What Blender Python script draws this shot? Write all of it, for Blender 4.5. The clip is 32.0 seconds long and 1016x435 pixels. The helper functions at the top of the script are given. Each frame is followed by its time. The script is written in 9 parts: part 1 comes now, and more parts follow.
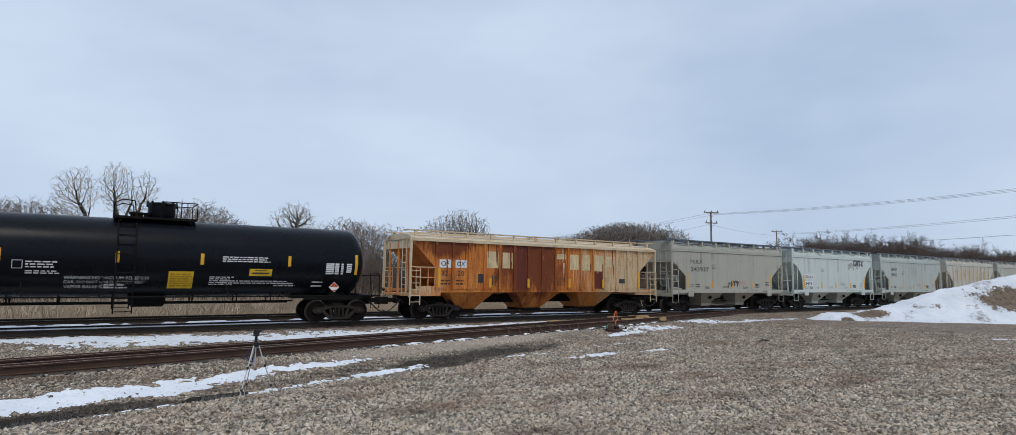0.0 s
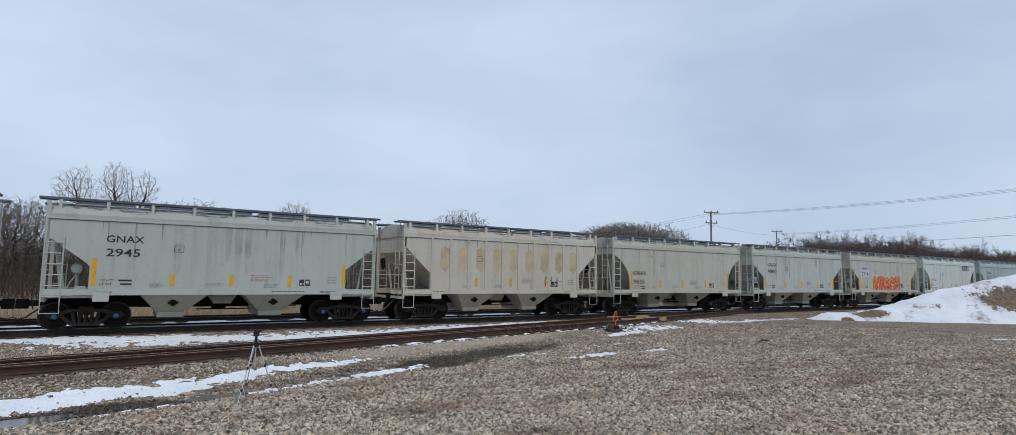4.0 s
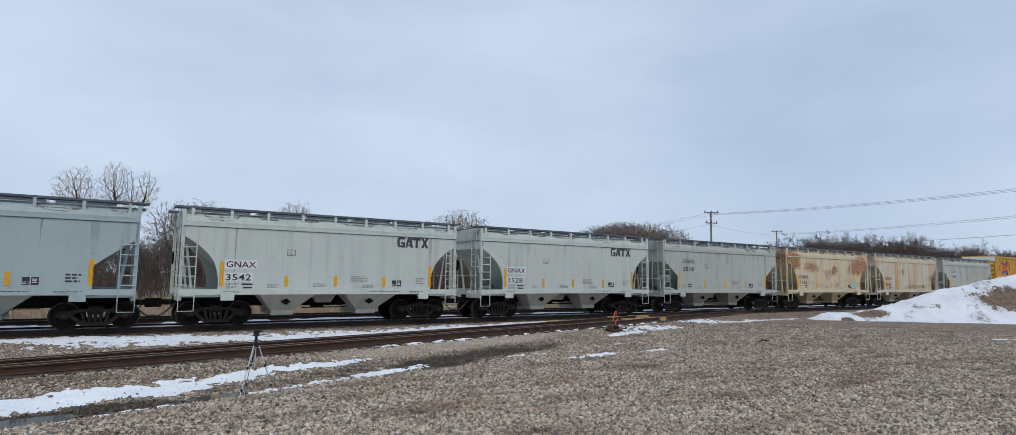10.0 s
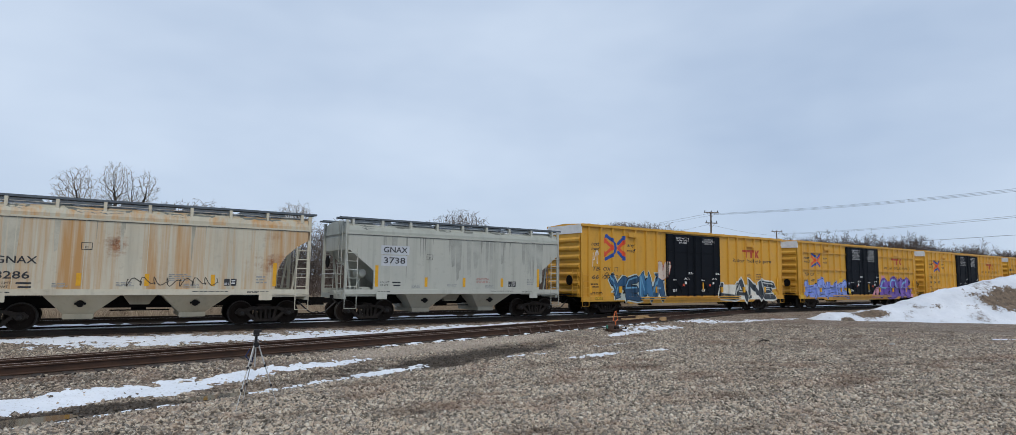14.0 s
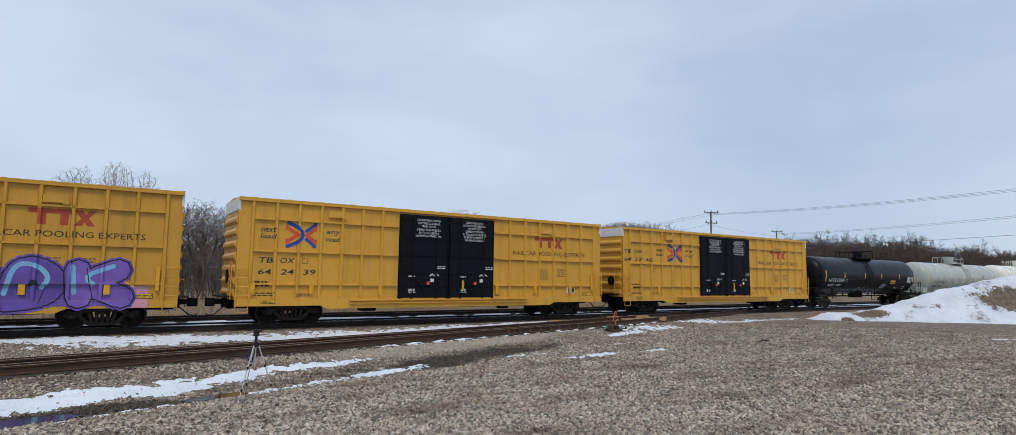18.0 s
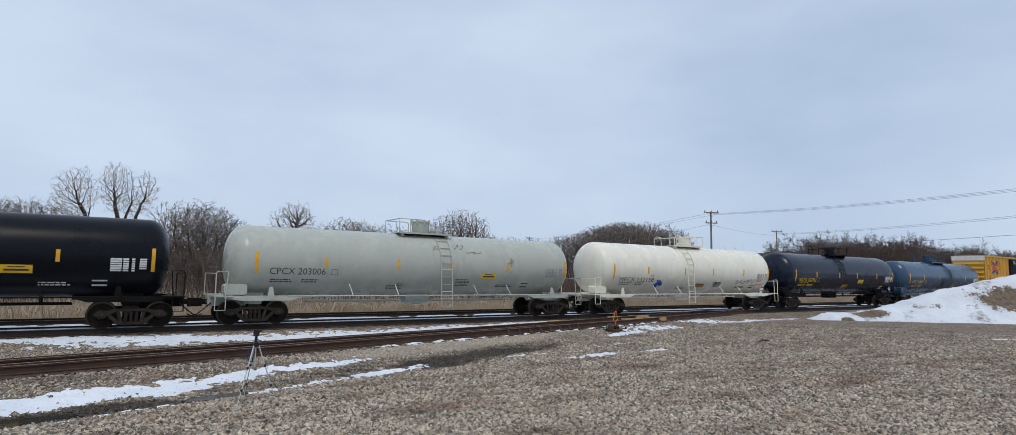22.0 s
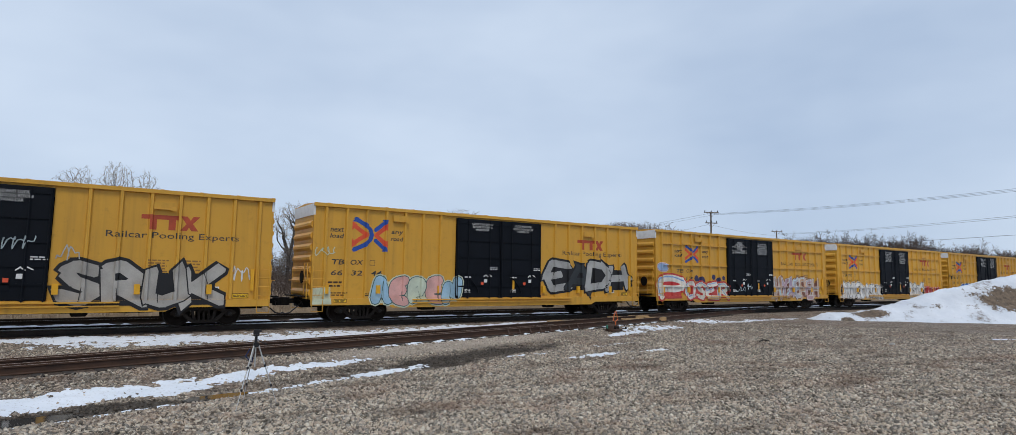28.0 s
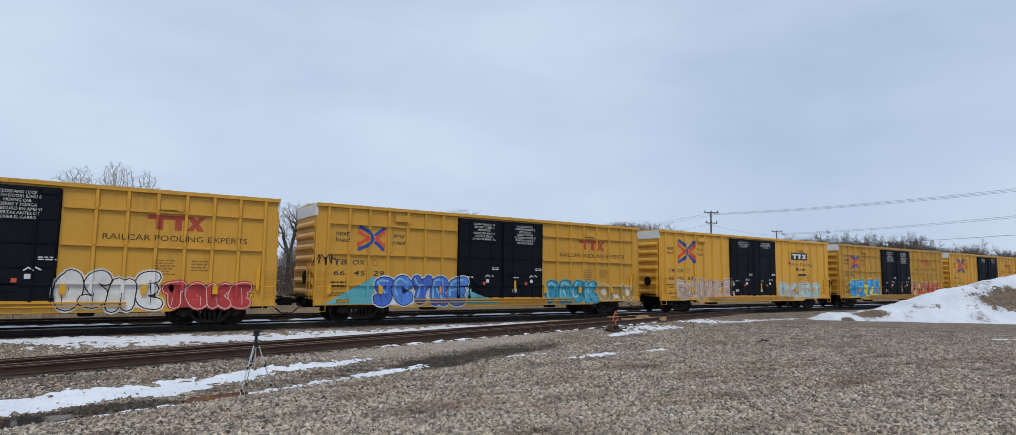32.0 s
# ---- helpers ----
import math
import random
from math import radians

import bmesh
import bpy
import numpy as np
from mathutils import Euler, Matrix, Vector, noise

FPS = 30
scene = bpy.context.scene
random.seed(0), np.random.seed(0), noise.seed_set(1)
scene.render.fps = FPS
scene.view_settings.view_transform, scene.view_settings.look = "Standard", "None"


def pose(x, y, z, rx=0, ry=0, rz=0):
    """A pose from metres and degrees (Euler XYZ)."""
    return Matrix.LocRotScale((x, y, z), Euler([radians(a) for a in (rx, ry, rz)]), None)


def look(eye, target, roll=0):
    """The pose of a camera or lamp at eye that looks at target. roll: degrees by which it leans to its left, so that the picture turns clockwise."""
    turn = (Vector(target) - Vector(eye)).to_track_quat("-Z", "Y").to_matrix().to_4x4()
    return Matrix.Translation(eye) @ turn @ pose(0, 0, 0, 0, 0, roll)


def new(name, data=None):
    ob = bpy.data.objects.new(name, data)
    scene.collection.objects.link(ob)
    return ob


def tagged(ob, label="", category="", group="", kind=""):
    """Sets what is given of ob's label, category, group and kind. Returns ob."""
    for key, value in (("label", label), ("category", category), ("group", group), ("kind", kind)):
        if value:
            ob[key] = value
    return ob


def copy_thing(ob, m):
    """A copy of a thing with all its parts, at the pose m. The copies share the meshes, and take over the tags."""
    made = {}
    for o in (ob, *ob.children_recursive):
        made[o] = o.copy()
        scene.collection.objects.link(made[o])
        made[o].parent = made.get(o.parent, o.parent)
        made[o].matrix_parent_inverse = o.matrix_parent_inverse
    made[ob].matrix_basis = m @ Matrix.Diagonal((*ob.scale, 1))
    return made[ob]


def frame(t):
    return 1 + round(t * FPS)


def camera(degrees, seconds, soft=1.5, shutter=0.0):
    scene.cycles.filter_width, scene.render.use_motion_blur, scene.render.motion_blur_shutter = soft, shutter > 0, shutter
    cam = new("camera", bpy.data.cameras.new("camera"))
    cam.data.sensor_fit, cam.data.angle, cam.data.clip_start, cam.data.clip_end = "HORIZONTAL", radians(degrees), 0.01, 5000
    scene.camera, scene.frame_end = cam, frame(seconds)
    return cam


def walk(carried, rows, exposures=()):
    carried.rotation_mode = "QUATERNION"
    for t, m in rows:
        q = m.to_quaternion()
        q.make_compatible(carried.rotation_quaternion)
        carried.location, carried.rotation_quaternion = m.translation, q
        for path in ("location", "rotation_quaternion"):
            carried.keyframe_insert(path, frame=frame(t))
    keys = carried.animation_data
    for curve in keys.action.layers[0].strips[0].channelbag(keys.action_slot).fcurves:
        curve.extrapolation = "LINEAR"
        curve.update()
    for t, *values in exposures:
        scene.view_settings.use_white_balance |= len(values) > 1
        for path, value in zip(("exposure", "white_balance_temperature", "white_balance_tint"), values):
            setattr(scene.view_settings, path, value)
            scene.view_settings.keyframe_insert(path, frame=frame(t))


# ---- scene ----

# ---- camera ----
EYE = (0.0, -26.9, 2.013)
cam = camera(80.03, 32.0, 0.45)
STILL = look(EYE, (EYE[0] + 0.55065 * 20, EYE[1] + 0.82894 * 20, EYE[2] + 0.09818 * 20), 0.81)
walk(cam, [(0.0, STILL), (32.0, STILL)])

# ---- light: an overcast winter day ----
SUN_UP, SUN_TURN = radians(58), radians(208)
world = bpy.data.worlds.new("overcast_sky")
scene.world = world
world.use_nodes = True
wn, wl = world.node_tree.nodes, world.node_tree.links
wn.clear()
w_out, w_bg = wn.new("ShaderNodeOutputWorld"), wn.new("ShaderNodeBackground")
w_sky = wn.new("ShaderNodeTexSky")
w_sky.sky_type, w_sky.sun_disc, w_sky.sun_elevation, w_sky.sun_rotation = "NISHITA", False, SUN_UP, SUN_TURN
w_tc, w_map = wn.new("ShaderNodeTexCoord"), wn.new("ShaderNodeMapping")
w_map.inputs["Scale"].default_value = (1.0, 1.0, 2.6)
w_noise = wn.new("ShaderNodeTexNoise")
w_noise.inputs["Scale"].default_value, w_noise.inputs["Detail"].default_value = 1.7, 4.0
w_noise.inputs["Roughness"].default_value = 0.52
w_ramp = wn.new("ShaderNodeValToRGB")
w_ramp.color_ramp.elements[0].position, w_ramp.color_ramp.elements[0].color = 0.3, (0.45, 0.565, 0.75, 1)
w_ramp.color_ramp.elements[1].position, w_ramp.color_ramp.elements[1].color = 0.72, (0.65, 0.76, 0.92, 1)
w_gain = wn.new("ShaderNodeMix")
w_gain.data_type = "RGBA"
w_gain.inputs["Factor"].default_value = 0.9
w_dim = wn.new("ShaderNodeVectorMath")
w_dim.operation = "SCALE"
w_dim.inputs["Scale"].default_value = 0.1
wl.new(w_tc.outputs["Generated"], w_map.inputs["Vector"])
wl.new(w_map.outputs["Vector"], w_noise.inputs["Vector"])
wl.new(w_noise.outputs["Fac"], w_ramp.inputs["Fac"])
wl.new(w_sky.outputs["Color"], w_dim.inputs[0])
wl.new(w_dim.outputs["Vector"], w_gain.inputs["A"])
wl.new(w_ramp.outputs["Color"], w_gain.inputs["B"])
wl.new(w_gain.outputs["Result"], w_bg.inputs["Color"])
w_bg.inputs["Strength"].default_value = 1.0
wl.new(w_bg.outputs["Background"], w_out.inputs["Surface"])
sun = new("sun", bpy.data.lights.new("sun", "SUN"))
sun.data.energy, sun.data.angle, sun.data.color = 1.45, radians(18), (1.0, 0.93, 0.82)
sun.matrix_basis = look((math.sin(SUN_TURN) * 60, math.cos(SUN_TURN) * 60, 60 * math.tan(SUN_UP)), (0, 0, 0))
scene.view_settings.exposure = 0.0


# ---- materials ----
class Net:
    """A small wrapper to write node materials in few lines."""

    def __init__(self, name, rough=0.6, metal=0.0, spec=0.4):
        self.mat = bpy.data.materials.new(name)
        self.mat.use_nodes = True
        self.n, self.l = self.mat.node_tree.nodes, self.mat.node_tree.links
        self.bsdf = self.n["Principled BSDF"]
        self.bsdf.inputs["Roughness"].default_value = rough
        self.bsdf.inputs["Metallic"].default_value = metal
        self.bsdf.inputs["Specular IOR Level"].default_value = spec
        self.coord = self.n.new("ShaderNodeTexCoord").outputs["Object"]
        self.info = self.n.new("ShaderNodeObjectInfo")

    def put(self, value, socket):
        if isinstance(value, bpy.types.NodeSocket):
            self.l.new(value, socket)
        else:
            socket.default_value = value

    def scaled(self, sx, sy, sz):
        m = self.n.new("ShaderNodeMapping")
        m.inputs["Scale"].default_value = (sx, sy, sz)
        self.l.new(self.coord, m.inputs["Vector"])
        return m.outputs["Vector"]

    def noise(self, scale, detail=4, rough=0.55, vec=None, vary=True):
        t = self.n.new("ShaderNodeTexNoise")
        t.noise_dimensions = "4D"
        t.inputs["Scale"].default_value, t.inputs["Detail"].default_value = scale, detail
        t.inputs["Roughness"].default_value = rough
        self.l.new(vec or self.coord, t.inputs["Vector"])
        if vary:
            self.l.new(self.math("MULTIPLY", self.info.outputs["Random"], 40.0), t.inputs["W"])
        return t.outputs["Fac"]

    def voronoi(self, scale, out="Distance", feature="F1"):
        t = self.n.new("ShaderNodeTexVoronoi")
        t.feature = feature
        t.inputs["Scale"].default_value = scale
        self.l.new(self.coord, t.inputs["Vector"])
        return t.outputs[out]

    def math(self, op, a, b=0.0):
        t = self.n.new("ShaderNodeMath")
        t.operation = op
        self.put(a, t.inputs[0]), self.put(b, t.inputs[1])
        return t.outputs[0]

    def span(self, a, lo, hi, to0=0.0, to1=1.0):
        t = self.n.new("ShaderNodeMapRange")
        self.put(a, t.inputs["Value"])
        for k, v in zip(("From Min", "From Max", "To Min", "To Max"), (lo, hi, to0, to1)):
            self.put(v, t.inputs[k])
        return t.outputs[0]

    def mix(self, f, a, b, blend="MIX"):
        t = self.n.new("ShaderNodeMix")
        t.data_type, t.blend_type = "RGBA", blend
        self.put(f, t.inputs["Factor"]), self.put(rgba(a), t.inputs["A"]), self.put(rgba(b), t.inputs["B"])
        return t.outputs["Result"]

    def color(self, value):
        self.put(rgba(value), self.bsdf.inputs["Base Color"])

    def bump(self, height, strength=0.3, distance=0.02):
        t = self.n.new("ShaderNodeBump")
        t.inputs["Strength"].default_value, t.inputs["Distance"].default_value = strength, distance
        self.l.new(height, t.inputs["Height"])
        self.l.new(t.outputs["Normal"], self.bsdf.inputs["Normal"])


def rgba(c):
    return (*c, 1.0) if isinstance(c, tuple) and len(c) == 3 else c


def plain(name, c, rough=0.6, metal=0.0, vary=0.25, scale=3.0, grain=40.0, bump=0.1, spec=0.4):
    """A surface of one colour with blotches and fine grain."""
    m = Net(name, rough, metal, spec)
    big, small = m.noise(scale, 5), m.noise(grain, 3)
    f = m.math("ADD", m.span(big, 0.3, 0.7, -vary, vary), m.span(small, 0.3, 0.7, -vary * 0.4, vary * 0.4))
    dark, light = tuple(v * 0.55 for v in c), tuple(min(1, v * 1.45) for v in c)
    m.color(m.mix(m.math("ADD", f, 0.5), dark, light))
    m.put(m.span(big, 0.3, 0.7, max(0.05, rough - 0.1), min(1, rough + 0.1)), m.bsdf.inputs["Roughness"])
    m.bump(small, bump, 0.01)
    return m.mat


def blob(net, x, y, z, rx, ry, rz, turn=0.0):
    """1 at a place, fading to 0 on an ellipsoid round it."""
    mp, gr = net.n.new("ShaderNodeMapping"), net.n.new("ShaderNodeTexGradient")
    mp.vector_type, gr.gradient_type = "TEXTURE", "SPHERICAL"
    mp.inputs["Location"].default_value, mp.inputs["Scale"].default_value = (x, y, z), (rx, ry, rz)
    mp.inputs["Rotation"].default_value = (0, 0, radians(turn))
    net.l.new(net.coord, mp.inputs["Vector"])
    net.l.new(mp.outputs["Vector"], gr.inputs["Vector"])
    return gr.outputs["Fac"]


def car_paint(name, rough=0.5, dirt=(0.13, 0.125, 0.105), dirt_top=0.4, relief=0.12, spots=(), wash=0.0):
    """Railcar paint in the object's own colour; streaks of grime run down it and rust spreads by the colour's alpha."""
    m = Net(name, rough)
    base, rust = m.info.outputs["Color"], m.info.outputs["Alpha"]
    blotch = m.noise(0.9, 6, 0.6)
    c = m.mix(m.span(blotch, 0.3, 0.75, 0, 0.4), base, m.mix(1.0, base, (1.25, 1.22, 1.15), 'MULTIPLY'))
    streak = m.noise(1.0, 5, 0.6, m.scaled(2.6, 2.6, 0.16))
    fine = m.noise(1.0, 4, 0.6, m.scaled(11, 11, 0.5))
    s = m.math("MULTIPLY", m.span(streak, 0.5, 0.74), m.span(fine, 0.35, 0.65, 0.35, 1.0))
    c = m.mix(m.math("MULTIPLY", s, dirt_top), c, dirt)
    grime = m.noise(5.0, 6, 0.65)
    c = m.mix(m.span(grime, 0.56, 0.8, 0, 0.3), c, dirt)
    patch = m.noise(0.75, 8, 0.7, m.scaled(0.75, 0.75, 1.5))
    run = m.noise(1.0, 5, 0.6, m.scaled(3.5, 3.5, 0.22))
    axes = m.n.new("ShaderNodeSeparateXYZ")
    m.l.new(m.coord, axes.inputs[0])
    lo = m.math("SUBTRACT", m.span(axes.outputs["Z"], 2.2, 3.9, 0.645, 0.585), m.math("MULTIPLY", rust, 0.24))
    force = m.math("MINIMUM", m.math("MULTIPLY", rust, 3.0), 1.0)
    for x, z, rx, rz, much in spots:
        spot = m.math("MULTIPLY", blob(m, x, -1.6, z, rx, 3.0, rz), much)
        lo, force = m.math("SUBTRACT", lo, m.math("MULTIPLY", spot, 0.3)), m.math("MINIMUM", m.math("ADD", force, m.math("MULTIPLY", spot, 2.5)), 1.0)
    f = m.math("MULTIPLY", m.span(m.math("ADD", m.math("MULTIPLY", patch, 0.72), m.math("MULTIPLY", run, 0.28)), lo, m.math("ADD", lo, 0.13)), force)
    f = m.math("MULTIPLY", f, m.span(m.noise(9.0, 6, 0.75), 0.34, 0.56, 0.25, 1.0))
    tan = m.math("MULTIPLY", m.span(m.noise(0.6, 5, 0.6), 0.4, 0.62), m.math("MINIMUM", m.math("MULTIPLY", rust, 1.1), 0.6))
    c = m.mix(tan, c, (0.44, 0.26, 0.11))
    if wash:
        c = m.mix(m.math("MULTIPLY", m.span(m.math("ADD", m.math("MULTIPLY", m.noise(1.0, 4, 0.6, m.scaled(1.2, 1.2, 0.1)), 0.6), m.math("MULTIPLY", m.noise(1.0, 5, 0.65, m.scaled(7, 7, 0.12)), 0.4)), 0.46, 0.6), wash), c, (0.5, 0.27, 0.095))
    tone = m.mix(m.span(m.noise(3.0, 6, 0.7), 0.3, 0.7), (0.11, 0.03, 0.013), (0.42, 0.155, 0.045))
    c = m.mix(f, c, tone)
    m.color(c)
    m.put(m.math("ADD", m.span(blotch, 0.3, 0.7, rough - 0.08, rough + 0.08), m.math("MULTIPLY", f, 0.25)), m.bsdf.inputs["Roughness"])
    m.bump(m.math("ADD", m.math("MULTIPLY", blotch, 1.0), m.math("MULTIPLY", grime, 0.15)), relief, 0.03)
    return m.mat


PAINT = car_paint("hopper_paint")
TAN_PAINT = car_paint("rusted_tan_paint", spots=((-5.2, 3.5, 1.5, 1.1, 1.5), (4.9, 3.2, 1.4, 1.3, 1.4), (3.4, 3.1, 1.4, 0.8, 0.95), (-2.6, 3.1, 1.8, 0.6, 0.75), (0.6, 3.0, 1.4, 0.6, 0.65), (0.0, 2.6, 5.0, 0.8, 0.4)), wash=0.4)
WASHED_PAINT = car_paint("rust_washed_paint", spots=((-1.0, 3.0, 0.8, 0.9, 0.8), (4.4, 2.4, 1.2, 1.3, 0.6)), wash=0.95)
BOX_PAINT = car_paint("boxcar_paint", 0.45, (0.16, 0.09, 0.03), 0.4)
TANK_PAINT = car_paint("tank_paint", 0.26, (0.06, 0.06, 0.06), 0.15, 0.02)
TANK_PAINT.node_tree.nodes["Principled BSDF"].inputs["Specular IOR Level"].default_value = 0.3
TANK_DULL = car_paint("dull_tank_paint", 0.3, (0.018, 0.018, 0.019), 0.15, 0.02)
TANK_DULL.node_tree.nodes["Principled BSDF"].inputs["Specular IOR Level"].default_value = 0.12
TANK_GLOSS = car_paint("glossy_tank_paint", 0.24, (0.011, 0.014, 0.022), 0.1, 0.02)
TANK_GLOSS.node_tree.nodes["Principled BSDF"].inputs["Specular IOR Level"].default_value = 0.34
STEEL = plain("dark_steel", (0.009, 0.008, 0.0075), 0.75, 0.0, 0.35, 4, 50, 0.1, 0.1)
TRUCK = plain("greasy_cast_steel", (0.03, 0.024, 0.02), 0.75, 0.0, 0.45, 5, 60, 0.2, 0.18)


def wheel_material():
    """Grimy wheel plates with a rubbed, brighter rim."""
    m = Net("brown_wheel_steel", 0.7, 0.0, 0.12)
    xyz = m.n.new("ShaderNodeSeparateXYZ")
    m.l.new(m.coord, xyz.inputs[0])
    r = m.math("SQRT", m.math("ADD", m.math("MULTIPLY", xyz.outputs["X"], xyz.outputs["X"]), m.math("MULTIPLY", xyz.outputs["Z"], xyz.outputs["Z"])))
    c = m.mix(m.noise(6, 5), (0.006, 0.005, 0.0042), (0.026, 0.018, 0.014))
    m.color(m.mix(m.span(r, 0.425, 0.445), c, (0.05, 0.046, 0.042)))
    return m.mat


WHEEL = wheel_material()
GALV = plain("galvanised_grating", (0.13, 0.15, 0.17), 0.5, 0.6, 0.3, 3, 30)
BLACK_DOOR = plain("black_door_paint", (0.006, 0.008, 0.012), 0.6, 0.0, 0.3, 1.5, 30, 0.08, 0.12)
WHITE_INK = plain("white_lettering", (0.72, 0.72, 0.7), 0.6, 0, 0.12, 4, 60)
PATCH_INK = plain("pale_blue_patch", (0.5, 0.53, 0.56), 0.6, 0, 0.12, 4, 60)
BLACK_INK = plain("black_lettering", (0.035, 0.037, 0.042), 0.6, 0, 0.3, 4, 60)
BROWN_INK = plain("dark_brown_lettering", (0.06, 0.03, 0.015), 0.6, 0, 0.25, 4, 60)
GREY_INK = plain("charcoal_emblem", (0.05, 0.055, 0.06), 0.6, 0, 0.25, 4, 60)
PINK_INK = plain("faded_red_lettering", (0.42, 0.25, 0.22), 0.6, 0, 0.3, 6, 60)
FAINT_INK = plain("faded_lettering", (0.3, 0.31, 0.3), 0.6, 0, 0.3, 6, 60)
RED_INK = plain("faded_red_emblem", (0.42, 0.07, 0.03), 0.6, 0, 0.2, 4, 60)
ORANGE_INK = plain("orange_red_emblem", (0.68, 0.09, 0.035), 0.6, 0, 0.15, 4, 60)
BLUE_INK = plain("blue_emblem", (0.02, 0.075, 0.34), 0.55, 0, 0.15, 4, 60)
YELLOW_INK = plain("yellow_lettering", (0.82, 0.45, 0.02), 0.6, 0, 0.15, 4, 60)
REFLECT = plain("yellow_reflective_tape", (0.74, 0.36, 0.02), 0.45, 0, 0.12, 6, 60)
CAP = Net("bearing_cap_paint", 0.5)
CAP.color(CAP.info.outputs["Color"])
CAP = CAP.mat
MAIN_SIDE = plain("dark_rail_web", (0.024, 0.0175, 0.0135), 0.85, 0.0, 0.35, 3, 40, 0.2)
RAIL_SIDE = plain("rusty_rail_web", (0.062, 0.033, 0.021), 0.8, 0.1, 0.35, 3, 40, 0.2)
SPUR_TOP = plain("dull_rail_head", (0.34, 0.25, 0.2), 0.5, 0.3, 0.25, 2, 40)
RAIL_TOP = plain("worn_rail_head", (0.14, 0.12, 0.11), 0.38, 0.8, 0.25, 2, 40)
TIE = plain("creosoted_tie", (0.035, 0.026, 0.02), 0.9, 0, 0.4, 3, 30, 0.4)
PLANK = plain("weathered_pale_plank", (0.42, 0.27, 0.13), 0.8, 0, 0.25, 4, 30, 0.3)
CHALK = plain("pale_stone", (0.42, 0.41, 0.38), 0.85, 0, 0.2, 6, 40, 0.4)
# for damp roof grime, and for the painted shade strip under the chord
GRIME_AND_SHADE = plain("damp_grime_and_shade", (0.15, 0.16, 0.145), 0.5, 0, 0.35, 2.5, 30)
ORANGE = plain("orange_target_paint", (0.6, 0.14, 0.04), 0.55, 0, 0.2, 8, 60)
SILVER = plain("brushed_aluminium", (0.5, 0.5, 0.5), 0.5, 0.5, 0.1, 8, 60)
BLACK_PLASTIC = plain("black_plastic", (0.015, 0.015, 0.018), 0.5)
BLUE_CLOTH = plain("navy_strap", (0.012, 0.022, 0.07), 0.8)
POLE_WOOD = plain("grey_pole_wood", (0.2, 0.17, 0.145), 0.85, 0, 0.25, 2, 30, 0.3)
WIRE = plain("black_wire", (0.02, 0.02, 0.024), 0.6)
BARK = plain("grey_brown_bark", (0.075, 0.062, 0.052), 0.9, 0, 0.3, 2, 20, 0.4)
# twig bark made paler to hold the light on the round crowns
LIT_TWIG = plain("lit_grey_twig", (0.33, 0.29, 0.25), 0.9, 0, 0.3, 1, 20, 0.2)
FAR_TWIG = plain("brown_far_twig", (0.1, 0.076, 0.064), 0.95, 0, 0.3, 0.5, 8, 0.2)
TWIG = plain("twig_bark", (0.19, 0.16, 0.14), 0.9, 0, 0.3, 1, 20, 0.2)
BRUSH = plain("bare_brush", (0.095, 0.069, 0.056), 0.95, 0, 0.4, 0.3, 6, 0.2)
DRY_GRASS = plain("dead_grass", (0.4, 0.32, 0.235), 0.95, 0, 0.35, 0.8, 12, 0.2)


def weather(m, c, tint=(0.9, 0.84, 0.73)):
    """Brown mud in streaks and reddish patches, metres across."""
    streak = m.noise(1.0, 8, 0.72, m.scaled(0.42, 1.15, 1.0), vary=False)
    c = m.mix(m.span(streak, 0.49, 0.62, 0, 0.62), c, (0.11 * tint[0], 0.08 * tint[1], 0.066 * tint[2]))
    red = m.noise(0.5, 6, 0.65, vary=False)
    return m.mix(m.span(red, 0.52, 0.68, 0, 0.42), c, (0.24 * tint[0], 0.125 * tint[1], 0.085 * tint[2]))


def soak(m, c, streak, wet):
    """Dark wet mud in long patches with ragged edges."""
    for x, y, rx, ry, turn in wet:
        f = m.math("ADD", blob(m, x, y, -0.4, rx, ry, 2.0, turn), m.math("MULTIPLY", m.math("SUBTRACT", streak, 0.5), 2.2))
        c = m.mix(m.span(f, 0.2, 0.52, 0, 0.88), c, (0.042, 0.034, 0.028))
    f = m.math("ADD", blob(m, 10.6, -8.55, -0.4, 8.0, 1.0, 2.0, 15), m.math("MULTIPLY", m.math("SUBTRACT", streak, 0.5), 1.2))
    return m.mix(m.span(f, 0.2, 0.5, 0, 0.6), c, (0.5, 0.43, 0.355)) if wet else c


